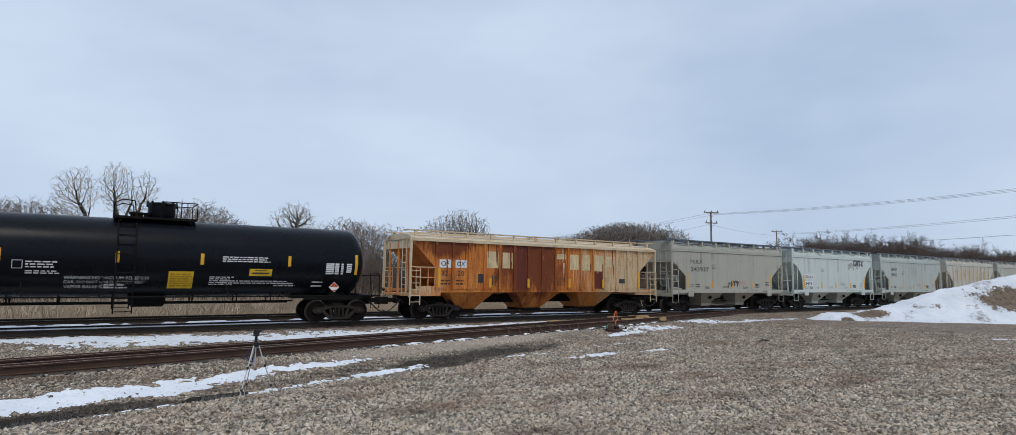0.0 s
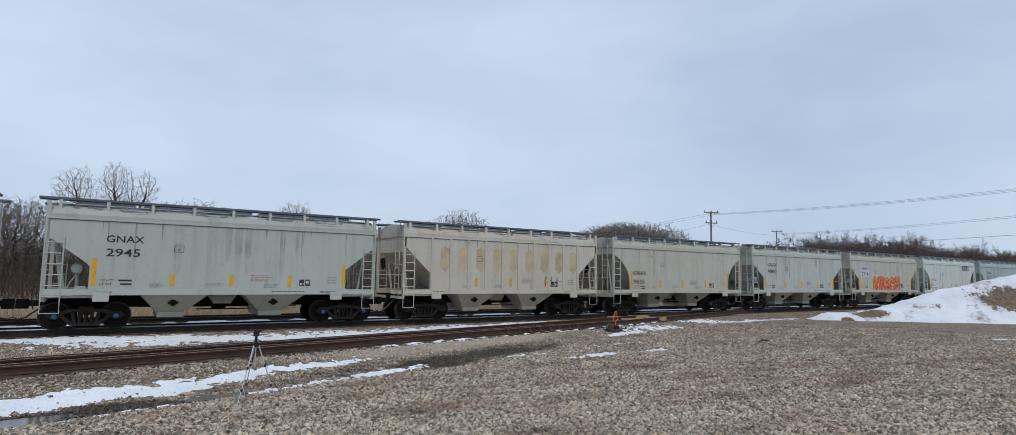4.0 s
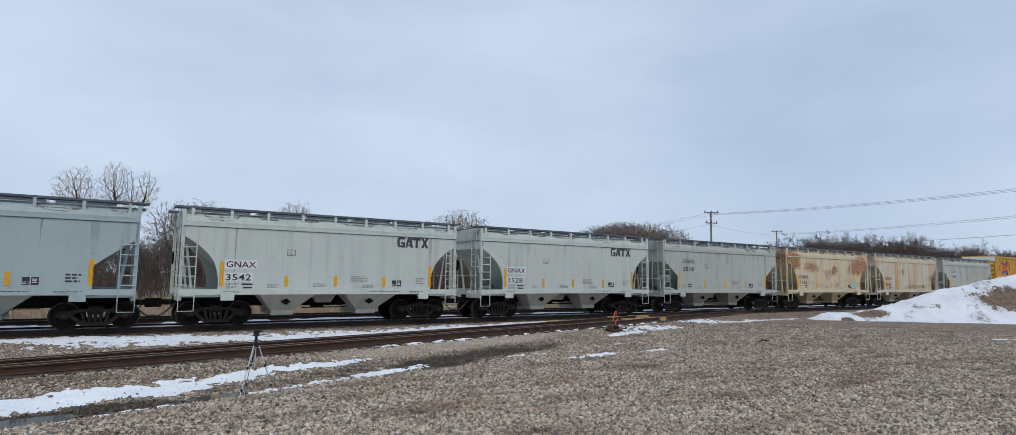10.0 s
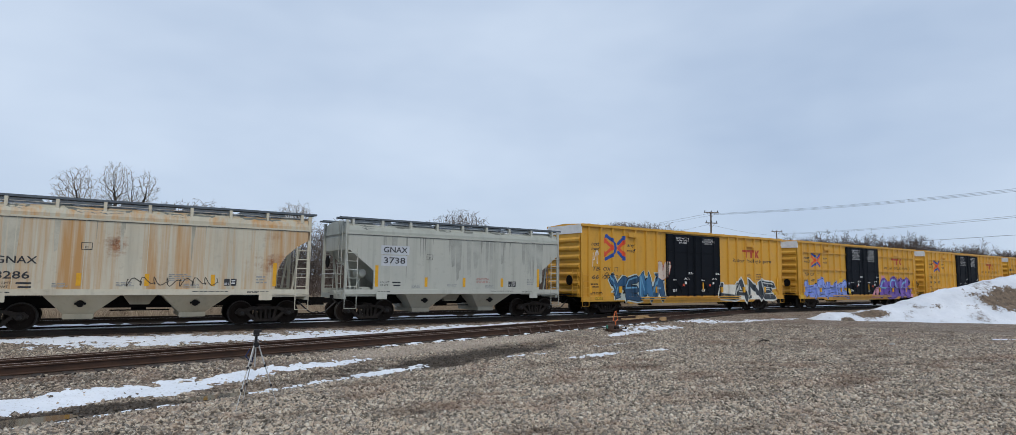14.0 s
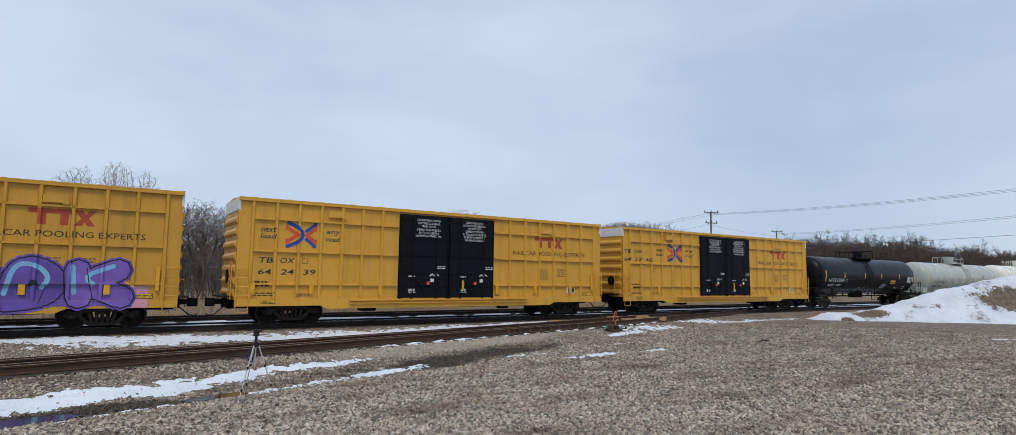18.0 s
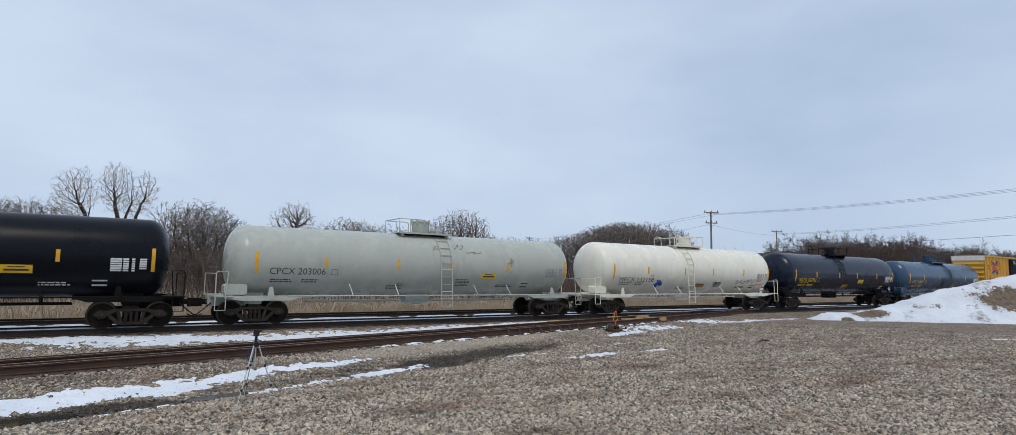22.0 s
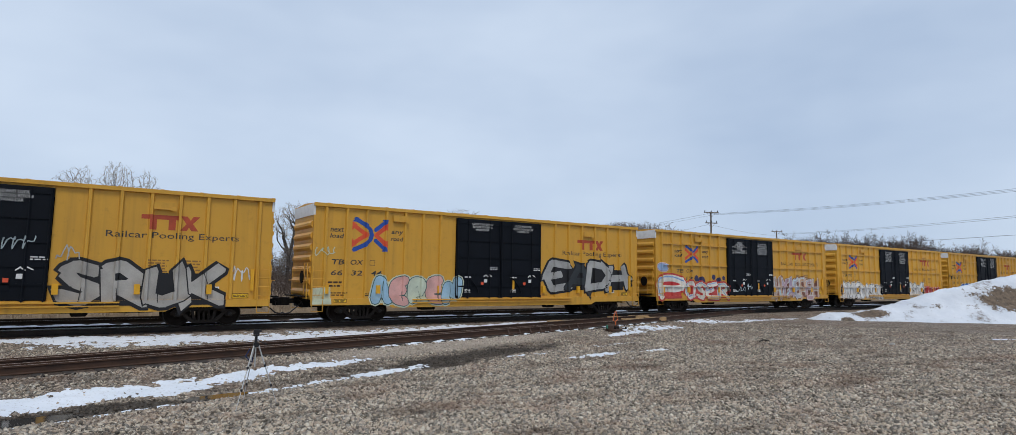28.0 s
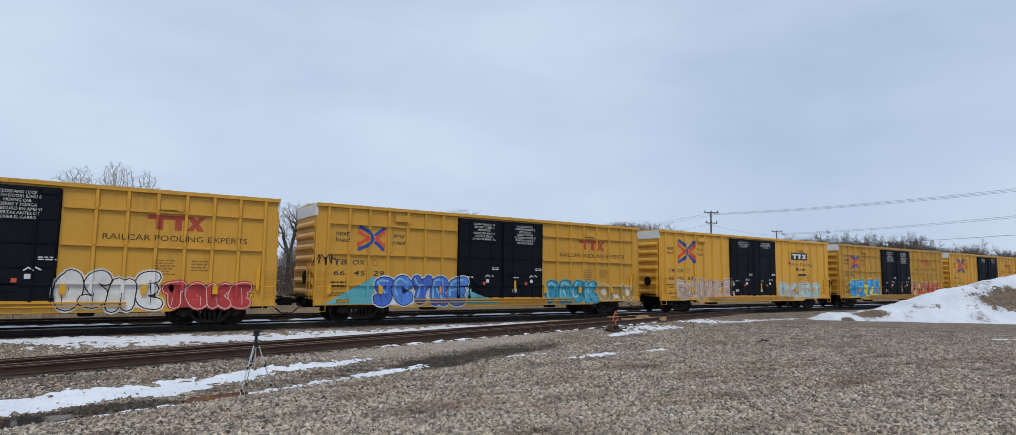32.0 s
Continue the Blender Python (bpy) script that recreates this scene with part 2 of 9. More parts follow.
def gravel_material(name, tint=(1, 1, 1), stone=26.0, wet=()):
    m = Net(name, 0.9, 0, 0.25)
    cell = m.n.new("ShaderNodeTexVoronoi")
    cell.inputs["Scale"].default_value = stone
    m.l.new(m.coord, cell.inputs["Vector"])
    tone = m.n.new("ShaderNodeSeparateColor")
    m.l.new(cell.outputs["Color"], tone.inputs["Color"])
    ramp = m.n.new("ShaderNodeValToRGB")
    e = ramp.color_ramp.elements
    e[0].position, e[0].color = 0.0, (0.17 * tint[0], 0.155 * tint[1], 0.145 * tint[2], 1)
    e[1].position, e[1].color = 1.0, (0.78 * tint[0], 0.73 * tint[1], 0.66 * tint[2], 1)
    for at, c in ((0.3, (0.26, 0.225, 0.2)), (0.6, (0.42, 0.35, 0.3)), (0.8, (0.52, 0.43, 0.37))):
        k = e.new(at)
        k.color = (c[0] * tint[0], c[1] * tint[1], c[2] * tint[2], 1)
    m.l.new(tone.outputs[0], ramp.inputs["Fac"])
    edge = m.voronoi(stone, "Distance", "DISTANCE_TO_EDGE")
    c = m.mix(m.span(edge, 0.0, 0.13, 0.9, 0.0), ramp.outputs["Color"], (0.035, 0.03, 0.026))
    big = m.noise(0.22, 6, 0.6, vary=False)
    mid = m.noise(1.6, 5, 0.6, vary=False)
    c = m.mix(m.span(big, 0.4, 0.7, 0, 0.55), c, m.mix(0.5, c, (0.2, 0.16, 0.135)))
    c = m.mix(m.span(mid, 0.5, 0.75, 0, 0.35), c, (0.36, 0.31, 0.28))
    streak = m.noise(1.0, 8, 0.72, m.scaled(0.5, 1.3, 1.0), vary=False)
    c = m.mix(m.span(streak, 0.5, 0.62, 0, 0.55), c, (0.11 * tint[0], 0.08 * tint[1], 0.066 * tint[2]))
    clod = m.noise(5.5, 5, 0.75, vary=False)
    c = m.mix(m.span(clod, 0.5, 0.66, 0, 0.7), c, (0.06, 0.05, 0.044))
    c = m.mix(m.span(clod, 0.34, 0.46, 0.5, 0), c, (0.62 * tint[0], 0.54 * tint[1], 0.49 * tint[2]))
    grain = m.noise(13, 4, 0.8, vary=False)
    c = m.mix(m.span(grain, 0.52, 0.64, 0, 0.6), c, (0.06, 0.05, 0.042))
    c = m.mix(m.span(grain, 0.36, 0.5, 0.5, 0), c, (0.74 * tint[0], 0.65 * tint[1], 0.58 * tint[2]))
    red = m.noise(0.5, 6, 0.65, vary=False)
    c = m.mix(m.span(red, 0.52, 0.68, 0, 0.4), c, (0.24 * tint[0], 0.125 * tint[1], 0.085 * tint[2]))
    m.color(soak(m, c, streak, wet))
    m.bump(m.math("ADD", m.span(edge, 0, 0.25), m.math("MULTIPLY", m.noise(60, 3, vary=False), 0.3)), 0.7, 0.02)
    return m.mat


WET = ((9.6, -10.4, 6.5, 1.25, 17), (-0.3, -13.5, 3.4, 0.9, 13))
GRAVEL = gravel_material("grey_pink_gravel", (0.76, 0.705, 0.615), 26.0, WET)
STONE = Net("gravel_stone", 0.9, 0, 0.25)
_r = STONE.n.new("ShaderNodeValToRGB")
for _k, (_at, _c) in enumerate(((0.0, (0.1, 0.088, 0.072)), (1.0, (0.77, 0.7, 0.585)), (0.2, (0.235, 0.21, 0.175)), (0.38, (0.38, 0.35, 0.3)), (0.6, (0.54, 0.43, 0.33)), (0.84, (0.63, 0.54, 0.42)))):
    _e = _r.color_ramp.elements[_k] if _k < 2 else _r.color_ramp.elements.new(_at)
    _e.position, _e.color = _at, (*_c, 1)
_g = STONE.n.new("ShaderNodeNewGeometry")
STONE.l.new(_g.outputs["Random Per Island"], _r.inputs["Fac"])
_c = STONE.mix(STONE.span(STONE.noise(45, 4), 0.35, 0.7, 0, 0.35), _r.outputs["Color"], (0.1, 0.085, 0.075))
STONE.color(soak(STONE, weather(STONE, _c), STONE.noise(1.0, 8, 0.72, STONE.scaled(0.5, 1.3, 1.0), vary=False), WET))
STONE = STONE.mat


def snow_material():
    m = Net("old_snow", 0.6, 0, 0.3)
    grit = m.noise(14, 6, 0.7, vary=False)
    c = m.mix(m.span(m.noise(0.8, 5, vary=False), 0.35, 0.7), (0.62, 0.66, 0.72), (0.76, 0.79, 0.83))
    m.color(m.mix(m.span(grit, 0.56, 0.68, 0, 0.8), c, (0.26, 0.23, 0.2)))
    m.bump(m.noise(6, 5, vary=False), 0.35, 0.05)
    return m.mat


SNOW = snow_material()
WATER = Net("puddle_water", 0.06, 0, 0.5)
WATER.color((0.05, 0.045, 0.04))
WATER = WATER.mat
DIRT = gravel_material("dark_oily_ballast", (0.22, 0.175, 0.145), 16.0)


# ---- mesh tools ----
class Mesh:
    """Collects boxes, prisms, tubes and turned forms into one mesh."""

    def __init__(self):
        self.v, self.f, self.smooth = [], [], False

    def add(self, verts, faces):
        k = len(self.v)
        self.v += [tuple(p) for p in verts]
        self.f += [tuple(i + k for i in f) for f in faces]
        return self

    def box(self, x0, x1, y0, y1, z0, z1, bevel=0.0):
        b = min(bevel, (x1 - x0) / 3, (z1 - z0) / 3, (y1 - y0) / 3)
        if b <= 0:
            return self.add([(x, y, z) for z in (z0, z1) for y in (y0, y1) for x in (x0, x1)],
                            [(0, 2, 3, 1), (4, 5, 7, 6), (0, 1, 5, 4), (2, 6, 7, 3), (0, 4, 6, 2), (1, 3, 7, 5)])
        pts = [(x0 + b, z0), (x1 - b, z0), (x1, z0 + b), (x1, z1 - b), (x1 - b, z1), (x0 + b, z1), (x0, z1 - b), (x0, z0 + b)]
        return self.prism(pts, y0, y1)

    def prism(self, pts, a0, a1, axis="y"):
        """A polygon drawn in the two other axes, pushed from a0 to a1 along the axis."""
        place = {"x": lambda p, a: (a, p[0], p[1]), "y": lambda p, a: (p[0], a, p[1]), "z": lambda p, a: (p[0], p[1], a)}[axis]
        n = len(pts)
        return self.add([place(p, a) for a in (a0, a1) for p in pts],
                        [tuple(range(n)), tuple(range(2 * n - 1, n - 1, -1))] + [(i, i + n, (i + 1) % n + n, (i + 1) % n) for i in range(n)])

    def tube(self, p0, p1, r0, r1=None, n=8):
        p0, p1 = Vector(p0), Vector(p1)
        d = (p1 - p0).normalized()
        a = d.orthogonal().normalized()
        b = d.cross(a)
        r1 = r0 if r1 is None else r1
        ring = [(math.cos(2 * math.pi * i / n), math.sin(2 * math.pi * i / n)) for i in range(n)]
        verts = [p + (a * c + b * s) * r for p, r in ((p0, r0), (p1, r1)) for c, s in ring]
        return self.add(verts, ([tuple(range(n - 1, -1, -1)), tuple(range(n, 2 * n))] if n > 4 else []) + [(i, (i + 1) % n, (i + 1) % n + n, i + n) for i in range(n)])

    def path(self, pts, r, n=6):
        """A bent rod through the points, as one piece."""
        pts = [Vector(p) for p in pts]
        verts, side = [], None
        for i, p in enumerate(pts):
            d = (pts[min(i + 1, len(pts) - 1)] - pts[max(i - 1, 0)]).normalized()
            side = (side - d * side.dot(d)).normalized() if side else d.orthogonal().normalized()
            up = d.cross(side)
            verts += [p + (side * math.cos(6.2832 * k / n) + up * math.sin(6.2832 * k / n)) * r for k in range(n)]
        faces = [tuple(range(n - 1, -1, -1)), tuple(range(len(verts) - n, len(verts)))]
        for i in range(len(pts) - 1):
            faces += [(i * n + k, i * n + (k + 1) % n, (i + 1) * n + (k + 1) % n, (i + 1) * n + k) for k in range(n)]
        return self.add(verts, faces)

    def turned(self, prof, centre=(0, 0, 0), axis="x", n=32):
        """A profile of (along, radius) turned round an axis."""
        cx, cy, cz = centre
        verts, faces = [], []
        for a, r in prof:
            for i in range(n):
                u, w = r * math.cos(2 * math.pi * i / n), r * math.sin(2 * math.pi * i / n)
                verts.append({"x": (cx + a, cy + u, cz + w), "y": (cx + u, cy + a, cz + w), "z": (cx + u, cy + w, cz + a)}[axis])
        for k in range(len(prof) - 1):
            faces += [(k * n + i, k * n + (i + 1) % n, (k + 1) * n + (i + 1) % n, (k + 1) * n + i) for i in range(n)]
        faces += [tuple(range(n - 1, -1, -1)), tuple(range((len(prof) - 1) * n, len(prof) * n))]
        return self.add(verts, faces)

    def data(self, name, material):
        me = bpy.data.meshes.new(name)
        me.from_pydata(self.v, [], self.f)
        bm = bmesh.new()
        bm.from_mesh(me)
        bmesh.ops.recalc_face_normals(bm, faces=bm.faces)
        bm.to_mesh(me)
        bm.free()
        if self.smooth:
            me.shade_smooth()
            me.set_sharp_from_angle(angle=radians(35))
        me.materials.append(material)
        return me


def part(name, mesh, material, parent, label="", at=None):
    """One mesh object under a thing or under a part."""
    ob = new(name, mesh.data(name, material) if isinstance(mesh, Mesh) else mesh)
    ob.parent = parent
    if at:
        ob.location = at
    return tagged(ob, label)


def thing(name, label, category, group="", kind=""):
    return tagged(new(name), label, category, group, kind)


def solid(name, mesh, material, label, category, group="", kind=""):
    return tagged(new(name, mesh.data(name, material)), label, category, group, kind)


# ---- lettering ----
WORDS = {}


def learn(strings):
    """The outlines of words in the built-in font, as flat meshes of unit height."""
    made = []
    for s in strings:
        cu = bpy.data.curves.new("word", "FONT")
        cu.body, cu.resolution_u, cu.offset = s, 2, 0.0 if "M" in s or len(s) > 8 else 0.012
        ob = bpy.data.objects.new("word", cu)
        scene.collection.objects.link(ob)
        made.append((s, ob, cu))
    dg = bpy.context.evaluated_depsgraph_get()
    for s, ob, cu in made:
        ev = ob.evaluated_get(dg)
        me = ev.to_mesh()
        v = np.array([p.co[:2] for p in me.vertices])
        v = (v - v.min(0)) / (v.max(0) - v.min(0))
        WORDS[s] = (v, [tuple(p.vertices) for p in me.polygons])
        ev.to_mesh_clear()
    for s, ob, cu in made:
        bpy.data.objects.remove(ob)
        bpy.data.curves.remove(cu)


POSTS = [-8.9 + 0.9 * k for k in range(7)] + [8.9 - 0.93 * k for k in range(7)]
GIRTS = (1.6, 2.92, 4.2)
SHEETED = {}


def halves(pts, axis, c):
    """Cuts a flat shape in two along x or z."""
    lo, hi = min(p[axis] for p in pts), max(p[axis] for p in pts)
    if hi <= c + 1e-6 or lo >= c - 1e-6:
        return [pts]
    out = []
    for s in (1, -1):
        side = []
        for a, b in zip(pts, pts[1:] + pts[:1]):
            da, db = s * (c - a[axis]), s * (c - b[axis])
            if da >= 0:
                side.append(a)
            if da * db < 0:
                t = da / (da - db)
                side.append(tuple(a[k] + (b[k] - a[k]) * t for k in range(3)))
        if len(side) > 2:
            out.append(side)
    return out


class Sign:
    """Flat marks drawn in x and z, laid on a surface that gives y for (x, z)."""

    def __init__(self, surface):
        self.s, self.v, self.f = surface, [], []

    def poly(self, pts, lift=0.0):
        k = len(self.v)
        self.v += [(x, self.s(x, z) - lift, z) for x, z in pts]
        self.f.append(tuple(range(k, k + len(pts))))
        return self

    def bar(self, x0, x1, z0, z1, lift=0.0):
        n = 1 if z1 - z0 < 0.25 else int((z1 - z0) / 0.12)
        for i in range(n):
            a, b = z0 + (z1 - z0) * i / n, z0 + (z1 - z0) * (i + 1) / n
            self.poly([(x0, a), (x1, a), (x1, b), (x0, b)], lift)
        return self

    def word(self, s, x0, x1, z0, z1, slant=0.0):
        v, faces = WORDS[s]
        k = len(self.v)
        for a, b in v:
            x, z = x0 + (x1 - x0) * a + slant * b * (z1 - z0), z0 + (z1 - z0) * b
            self.v.append((x, self.s(x, z), z))
        self.f += [tuple(i + k for i in f) for f in faces]
        return self

    def lines(self, x0, x1, z0, z1, rows, seed=0):
        """Rows of small writing that cannot be read, as plain bars."""
        rnd = random.Random(seed)
        h = (z1 - z0) / rows
        for i in range(rows):
            z, x = z1 - h * (i + 1), x0
            end = x1 - rnd.random() * 0.25 * (x1 - x0)
            while x < end:
                w = min(end - x, rnd.uniform(0.08, 0.22))
                self.bar(x, x + w, z + h * 0.2, z + h * 0.7)
                x += w + 0.04
        return self

    def stroke(self, pts, w, lift):
        """A thick painted line with round ends."""
        for i, ((xa, za), (xb, zb)) in enumerate(zip(pts, pts[1:])):
            d = math.hypot(xb - xa, zb - za) or 1
            nx, nz = -(zb - za) / d * w, (xb - xa) / d * w
            self.poly([(xa + nx, za + nz), (xa - nx, za - nz), (xb - nx, zb - nz), (xb + nx, zb + nz)], lift + 0.00005 * (i % 5))
        for j, (x, z) in enumerate(pts):
            self.poly([(x + w * math.cos(a * 0.785), z + w * math.sin(a * 0.785)) for a in range(8)], lift + 0.0003 + 0.00001 * (j % 40))
        return self

    def press(self, girts):
        """Lays the marks onto a boxcar's posts, girts, sill and the sheets between them."""
        cuts_x = sorted(e for p in POSTS for e in (p - 0.08, p - 0.045, p + 0.045, p + 0.08)) + [-2.66, 2.32]
        cuts_z = [1.02] + ([e for g in GIRTS for e in (g - 0.035, g + 0.035)] if girts else [])
        old_v, old_f, self.v, self.f = self.v, self.f, [], []
        for f in old_f:
            cells = [[(old_v[i][0], old_v[i][2], -1.575 - old_v[i][1]) for i in f]]
            for axis, cuts in ((0, cuts_x), (1, cuts_z)):
                for c in cuts:
                    cells = [q for p in cells for q in halves(p, axis, c)]
            for p in cells:
                x, z = sum(a[0] for a in p) / len(p), sum(a[1] for a in p) / len(p)
                if z < 1.02:
                    y = -1.562
                elif -2.66 < x < 2.32:
                    y = -1.581
                elif any(abs(x - q) < 0.045 for q in POSTS) or (girts and any(abs(z - g) < 0.035 for g in GIRTS) and abs(x) < 8.87):
                    y = -1.575
                else:
                    y = -1.475
                near = min(POSTS, key=lambda q: abs(x - q))
                slope = y == -1.475 and abs(x - near) < 0.08
                k = len(self.v)
                self.v += [(a, (-1.475 - 0.1 * (0.08 - abs(a - near)) / 0.035 if slope else y) - b, c) for a, c, b in p]
                self.f.append(tuple(range(k, k + len(p))))

    def link(self, name, material, parent, label=""):
        if parent.name in SHEETED and self.v and min(v[1] for v in self.v) > -1.612:
            self.press(SHEETED[parent.name])
        me = bpy.data.meshes.new(name)
        me.from_pydata(self.v, [], self.f)
        me.materials.append(material)
        ob = new(name, me)
        ob.parent = parent
        return tagged(ob, label, kind="stuff" if name.startswith(("small", "door_st", "panel", "test", "warning_l", "water_s", "rust_s", "paint_s", "roof_s")) else "")


def ink(c, name="spray_paint"):
    key = (name, c)
    if key not in INKS:
        INKS[key] = plain(name, c, 0.5, 0, 0.28, 1.4, 50)
    return INKS[key]


INKS = {}


# the strokes of sprayed letters, in a unit square
STROKES = {
    "A": ([(0.0, 0.0), (0.4, 1.0), (0.6, 1.0), (1.0, 0.0)], [(0.22, 0.34), (0.78, 0.34)]),
    "C": ([(0.95, 0.8), (0.6, 1.0), (0.15, 0.88), (0.0, 0.5), (0.15, 0.1), (0.6, 0.0), (0.95, 0.18)],),
    "D": ([(0.0, 0.0), (0.05, 1.0), (0.6, 0.98), (1.0, 0.6), (0.85, 0.12), (0.4, 0.0), (0.0, 0.0)],),
    "E": ([(0.95, 1.0), (0.12, 0.96), (0.0, 0.5), (0.12, 0.02), (1.0, 0.0)], [(0.05, 0.5), (0.75, 0.54)]),
    "H": ([(0.0, 0.0), (0.06, 1.0)], [(1.0, 0.0), (0.92, 1.0)], [(0.0, 0.46), (1.0, 0.54)]),
    "K": ([(0.05, 0.0), (0.0, 1.0)], [(0.92, 1.0), (0.15, 0.5), (1.0, 0.0)]),
    "L": ([(0.1, 1.0), (0.0, 0.1), (0.95, 0.0)],),
    "M": ([(0.0, 0.0), (0.15, 1.0), (0.5, 0.35), (0.85, 1.0), (1.0, 0.0)],),
    "N": ([(0.0, 0.0), (0.05, 1.0), (0.95, 0.0), (1.0, 1.0)],),
    "O": ([(0.5, 1.0), (0.1, 0.8), (0.0, 0.4), (0.35, 0.0), (0.85, 0.12), (1.0, 0.6), (0.75, 0.95), (0.5, 1.0)],),
    "P": ([(0.1, 0.0), (0.0, 0.95), (0.6, 1.0), (1.0, 0.75), (0.75, 0.42), (0.1, 0.42)],),
    "R": ([(0.1, 0.0), (0.0, 0.95), (0.6, 1.0), (1.0, 0.76), (0.7, 0.5), (0.15, 0.46)], [(0.4, 0.46), (1.0, 0.0)]),
    "S": ([(0.95, 0.85), (0.5, 1.0), (0.05, 0.78), (0.45, 0.52), (0.95, 0.3), (0.6, 0.0), (0.0, 0.14)],),
    "T": ([(0.0, 0.92), (1.0, 1.0)], [(0.5, 0.95), (0.42, 0.0)]),
    "U": ([(0.0, 1.0), (0.08, 0.2), (0.45, 0.0), (0.88, 0.2), (1.0, 1.0)],),
    "Y": ([(0.0, 1.0), (0.48, 0.5), (1.0, 1.0)], [(0.48, 0.5), (0.42, 0.0)]),
}


def softened(pts):
    """An open line with its corners cut twice."""
    for _ in range(2):
        cut = [q for a, b in zip(pts, pts[1:]) for q in ((a[0] * 0.75 + b[0] * 0.25, a[1] * 0.75 + b[1] * 0.25), (a[0] * 0.25 + b[0] * 0.75, a[1] * 0.25 + b[1] * 0.75))]
        pts = [pts[0], *cut, pts[-1]]
    return pts


def blade(sign, a, b, w, ext, lift):
    """A straight stroke whose two ends run out into slanted points."""
    d = math.hypot(b[0] - a[0], b[1] - a[1]) or 1
    ux, uz = (b[0] - a[0]) / d, (b[1] - a[1]) / d
    nx, nz = -uz * w, ux * w
    sign.poly([(a[0] - nx, a[1] - nz), (b[0] - nx, b[1] - nz), (b[0] + ux * ext[1] - nx * 0.6, b[1] + uz * ext[1] - nz * 0.6), (b[0] + nx, b[1] + nz),
               (a[0] + nx, a[1] + nz), (a[0] - ux * ext[0] + nx * 0.6, a[1] - uz * ext[0] + nz * 0.6)], lift)


def graffiti(car, surf, x0, x1, z0, z1, forms, fills, edge, seed, halo=None, shine=None, spiky=0.0, fat=0.2, label=""):
    """A sprayed piece of fat letter forms, each outlined; round strokes, or blades where it is spiky."""
    rnd = random.Random(seed)
    h, w = z1 - z0, (x1 - x0) / len(forms)
    s = fat * min(w, h * 0.8)
    rim = 0.018 + 0.016 * h
    cloud, count = Sign(surf), 0
    for i, form in enumerate(forms):
        tilt, dz, up = rnd.uniform(-0.1, 0.1), rnd.uniform(-0.03, 0.03) * h, rnd.uniform(0.93, 1.06)
        base = 0.003 + 0.0027 * (i % 3)
        outline, body = Sign(surf), Sign(surf)
        for line in STROKES[form]:
            pts = []
            for u, q in line:
                loose = 0.07 if not spiky else 0.13
                u, q = u + rnd.uniform(-loose, loose), q + rnd.uniform(-loose, loose) * 0.7
                if spiky and q > 0.8:
                    q += spiky * rnd.uniform(-0.1, 0.4)
                pts.append((x0 + w * (i + 0.5) + (w * (1.1 + 0.3 * spiky) - 2 * s) * (u - 0.5) + tilt * (q - 0.5) * h, z0 + s + dz + (h - 2 * s) * min(1.15, q * up)))
            if spiky:
                for a, b in zip(pts, pts[1:]):
                    count += 1
                    ext = (s * rnd.uniform(0.3, 1 + 2 * spiky), s * rnd.uniform(0.3, 1 + 2 * spiky))
                    blade(cloud, a, b, s * 1.1 + rim * 2.4, tuple(e * 1.2 + rim * 2 for e in ext), 0.0005 + 0.00004 * count)
                    blade(outline, a, b, s + rim, tuple(e + rim * 2 for e in ext), base + 0.00004 * (count % 9))
                    blade(body, a, b, s, ext, base + 0.0009 + 0.00004 * (count % 9))
            else:
                if len(pts) > 3:
                    outline.poly(pts[::-1], base - 0.0004)
                pts = softened(pts) if len(pts) > 2 else pts
                cloud.stroke(pts, s + rim * 2.4, 0.0003 + 0.0009 * (i % 2))
                outline.stroke(pts, s + rim, base)
                body.stroke(pts, s, base + 0.0009)
            if shine:
                lit = [(x - 0.4 * s, z + 0.4 * s) for x, z in pts]
                Sign(surf).stroke(lit[: max(2, len(lit) * 2 // 3)], s * 0.2, base + 0.0018).link("graffiti_shading", ink(shine), car)
        tone = fills[i % len(fills)] if isinstance(fills[0], tuple) else fills
        outline.link("graffiti_outline", ink(edge), car)
        body.link("graffiti_letter", ink(tone), car, label)
        cx = x0 + w * (i + rnd.uniform(0.3, 0.7))
        Sign(surf).stroke([(cx, z0 + 0.12 * h), (cx + rnd.uniform(-0.1, 0.1) * w, z0 + 0.45 * h), (cx + rnd.uniform(-0.2, 0.2) * w, z0 + 0.8 * h)][: rnd.choice((2, 3))], rim * 0.3, base + 0.0024).link("graffiti_line", ink(edge), car)
    if halo:
        cloud.bar(x0 + 0.2 * w, x1 - 0.2 * w, z0 + 0.05 * h, z0 + 0.8 * h, 0.0001)
        cloud.link("graffiti_cloud", ink(halo), car)


def tag(car, surf, x0, x1, z0, z1, seed, c=(0.03, 0.03, 0.03), w=0.025, n=4):
    """A thin looping scrawl."""
    rnd = random.Random(seed)
    step, h = (x1 - x0) / n, z1 - z0
    f, g, p = rnd.uniform(0.8, 1.3), rnd.uniform(1.7, 2.6), rnd.random() * 6
    pts = []
    for k in range(n * 9 + 1):
        u = k / 9
        pts.append((x0 + step * (u + 0.32 * math.sin(6.28 * u * f + p)), z0 + h * (0.5 + 0.3 * math.sin(6.28 * u + p) + 0.2 * math.sin(6.28 * u * g))))
    Sign(surf).stroke(pts, w * 0.8, 0.004).link("graffiti_tag", ink(c), car)

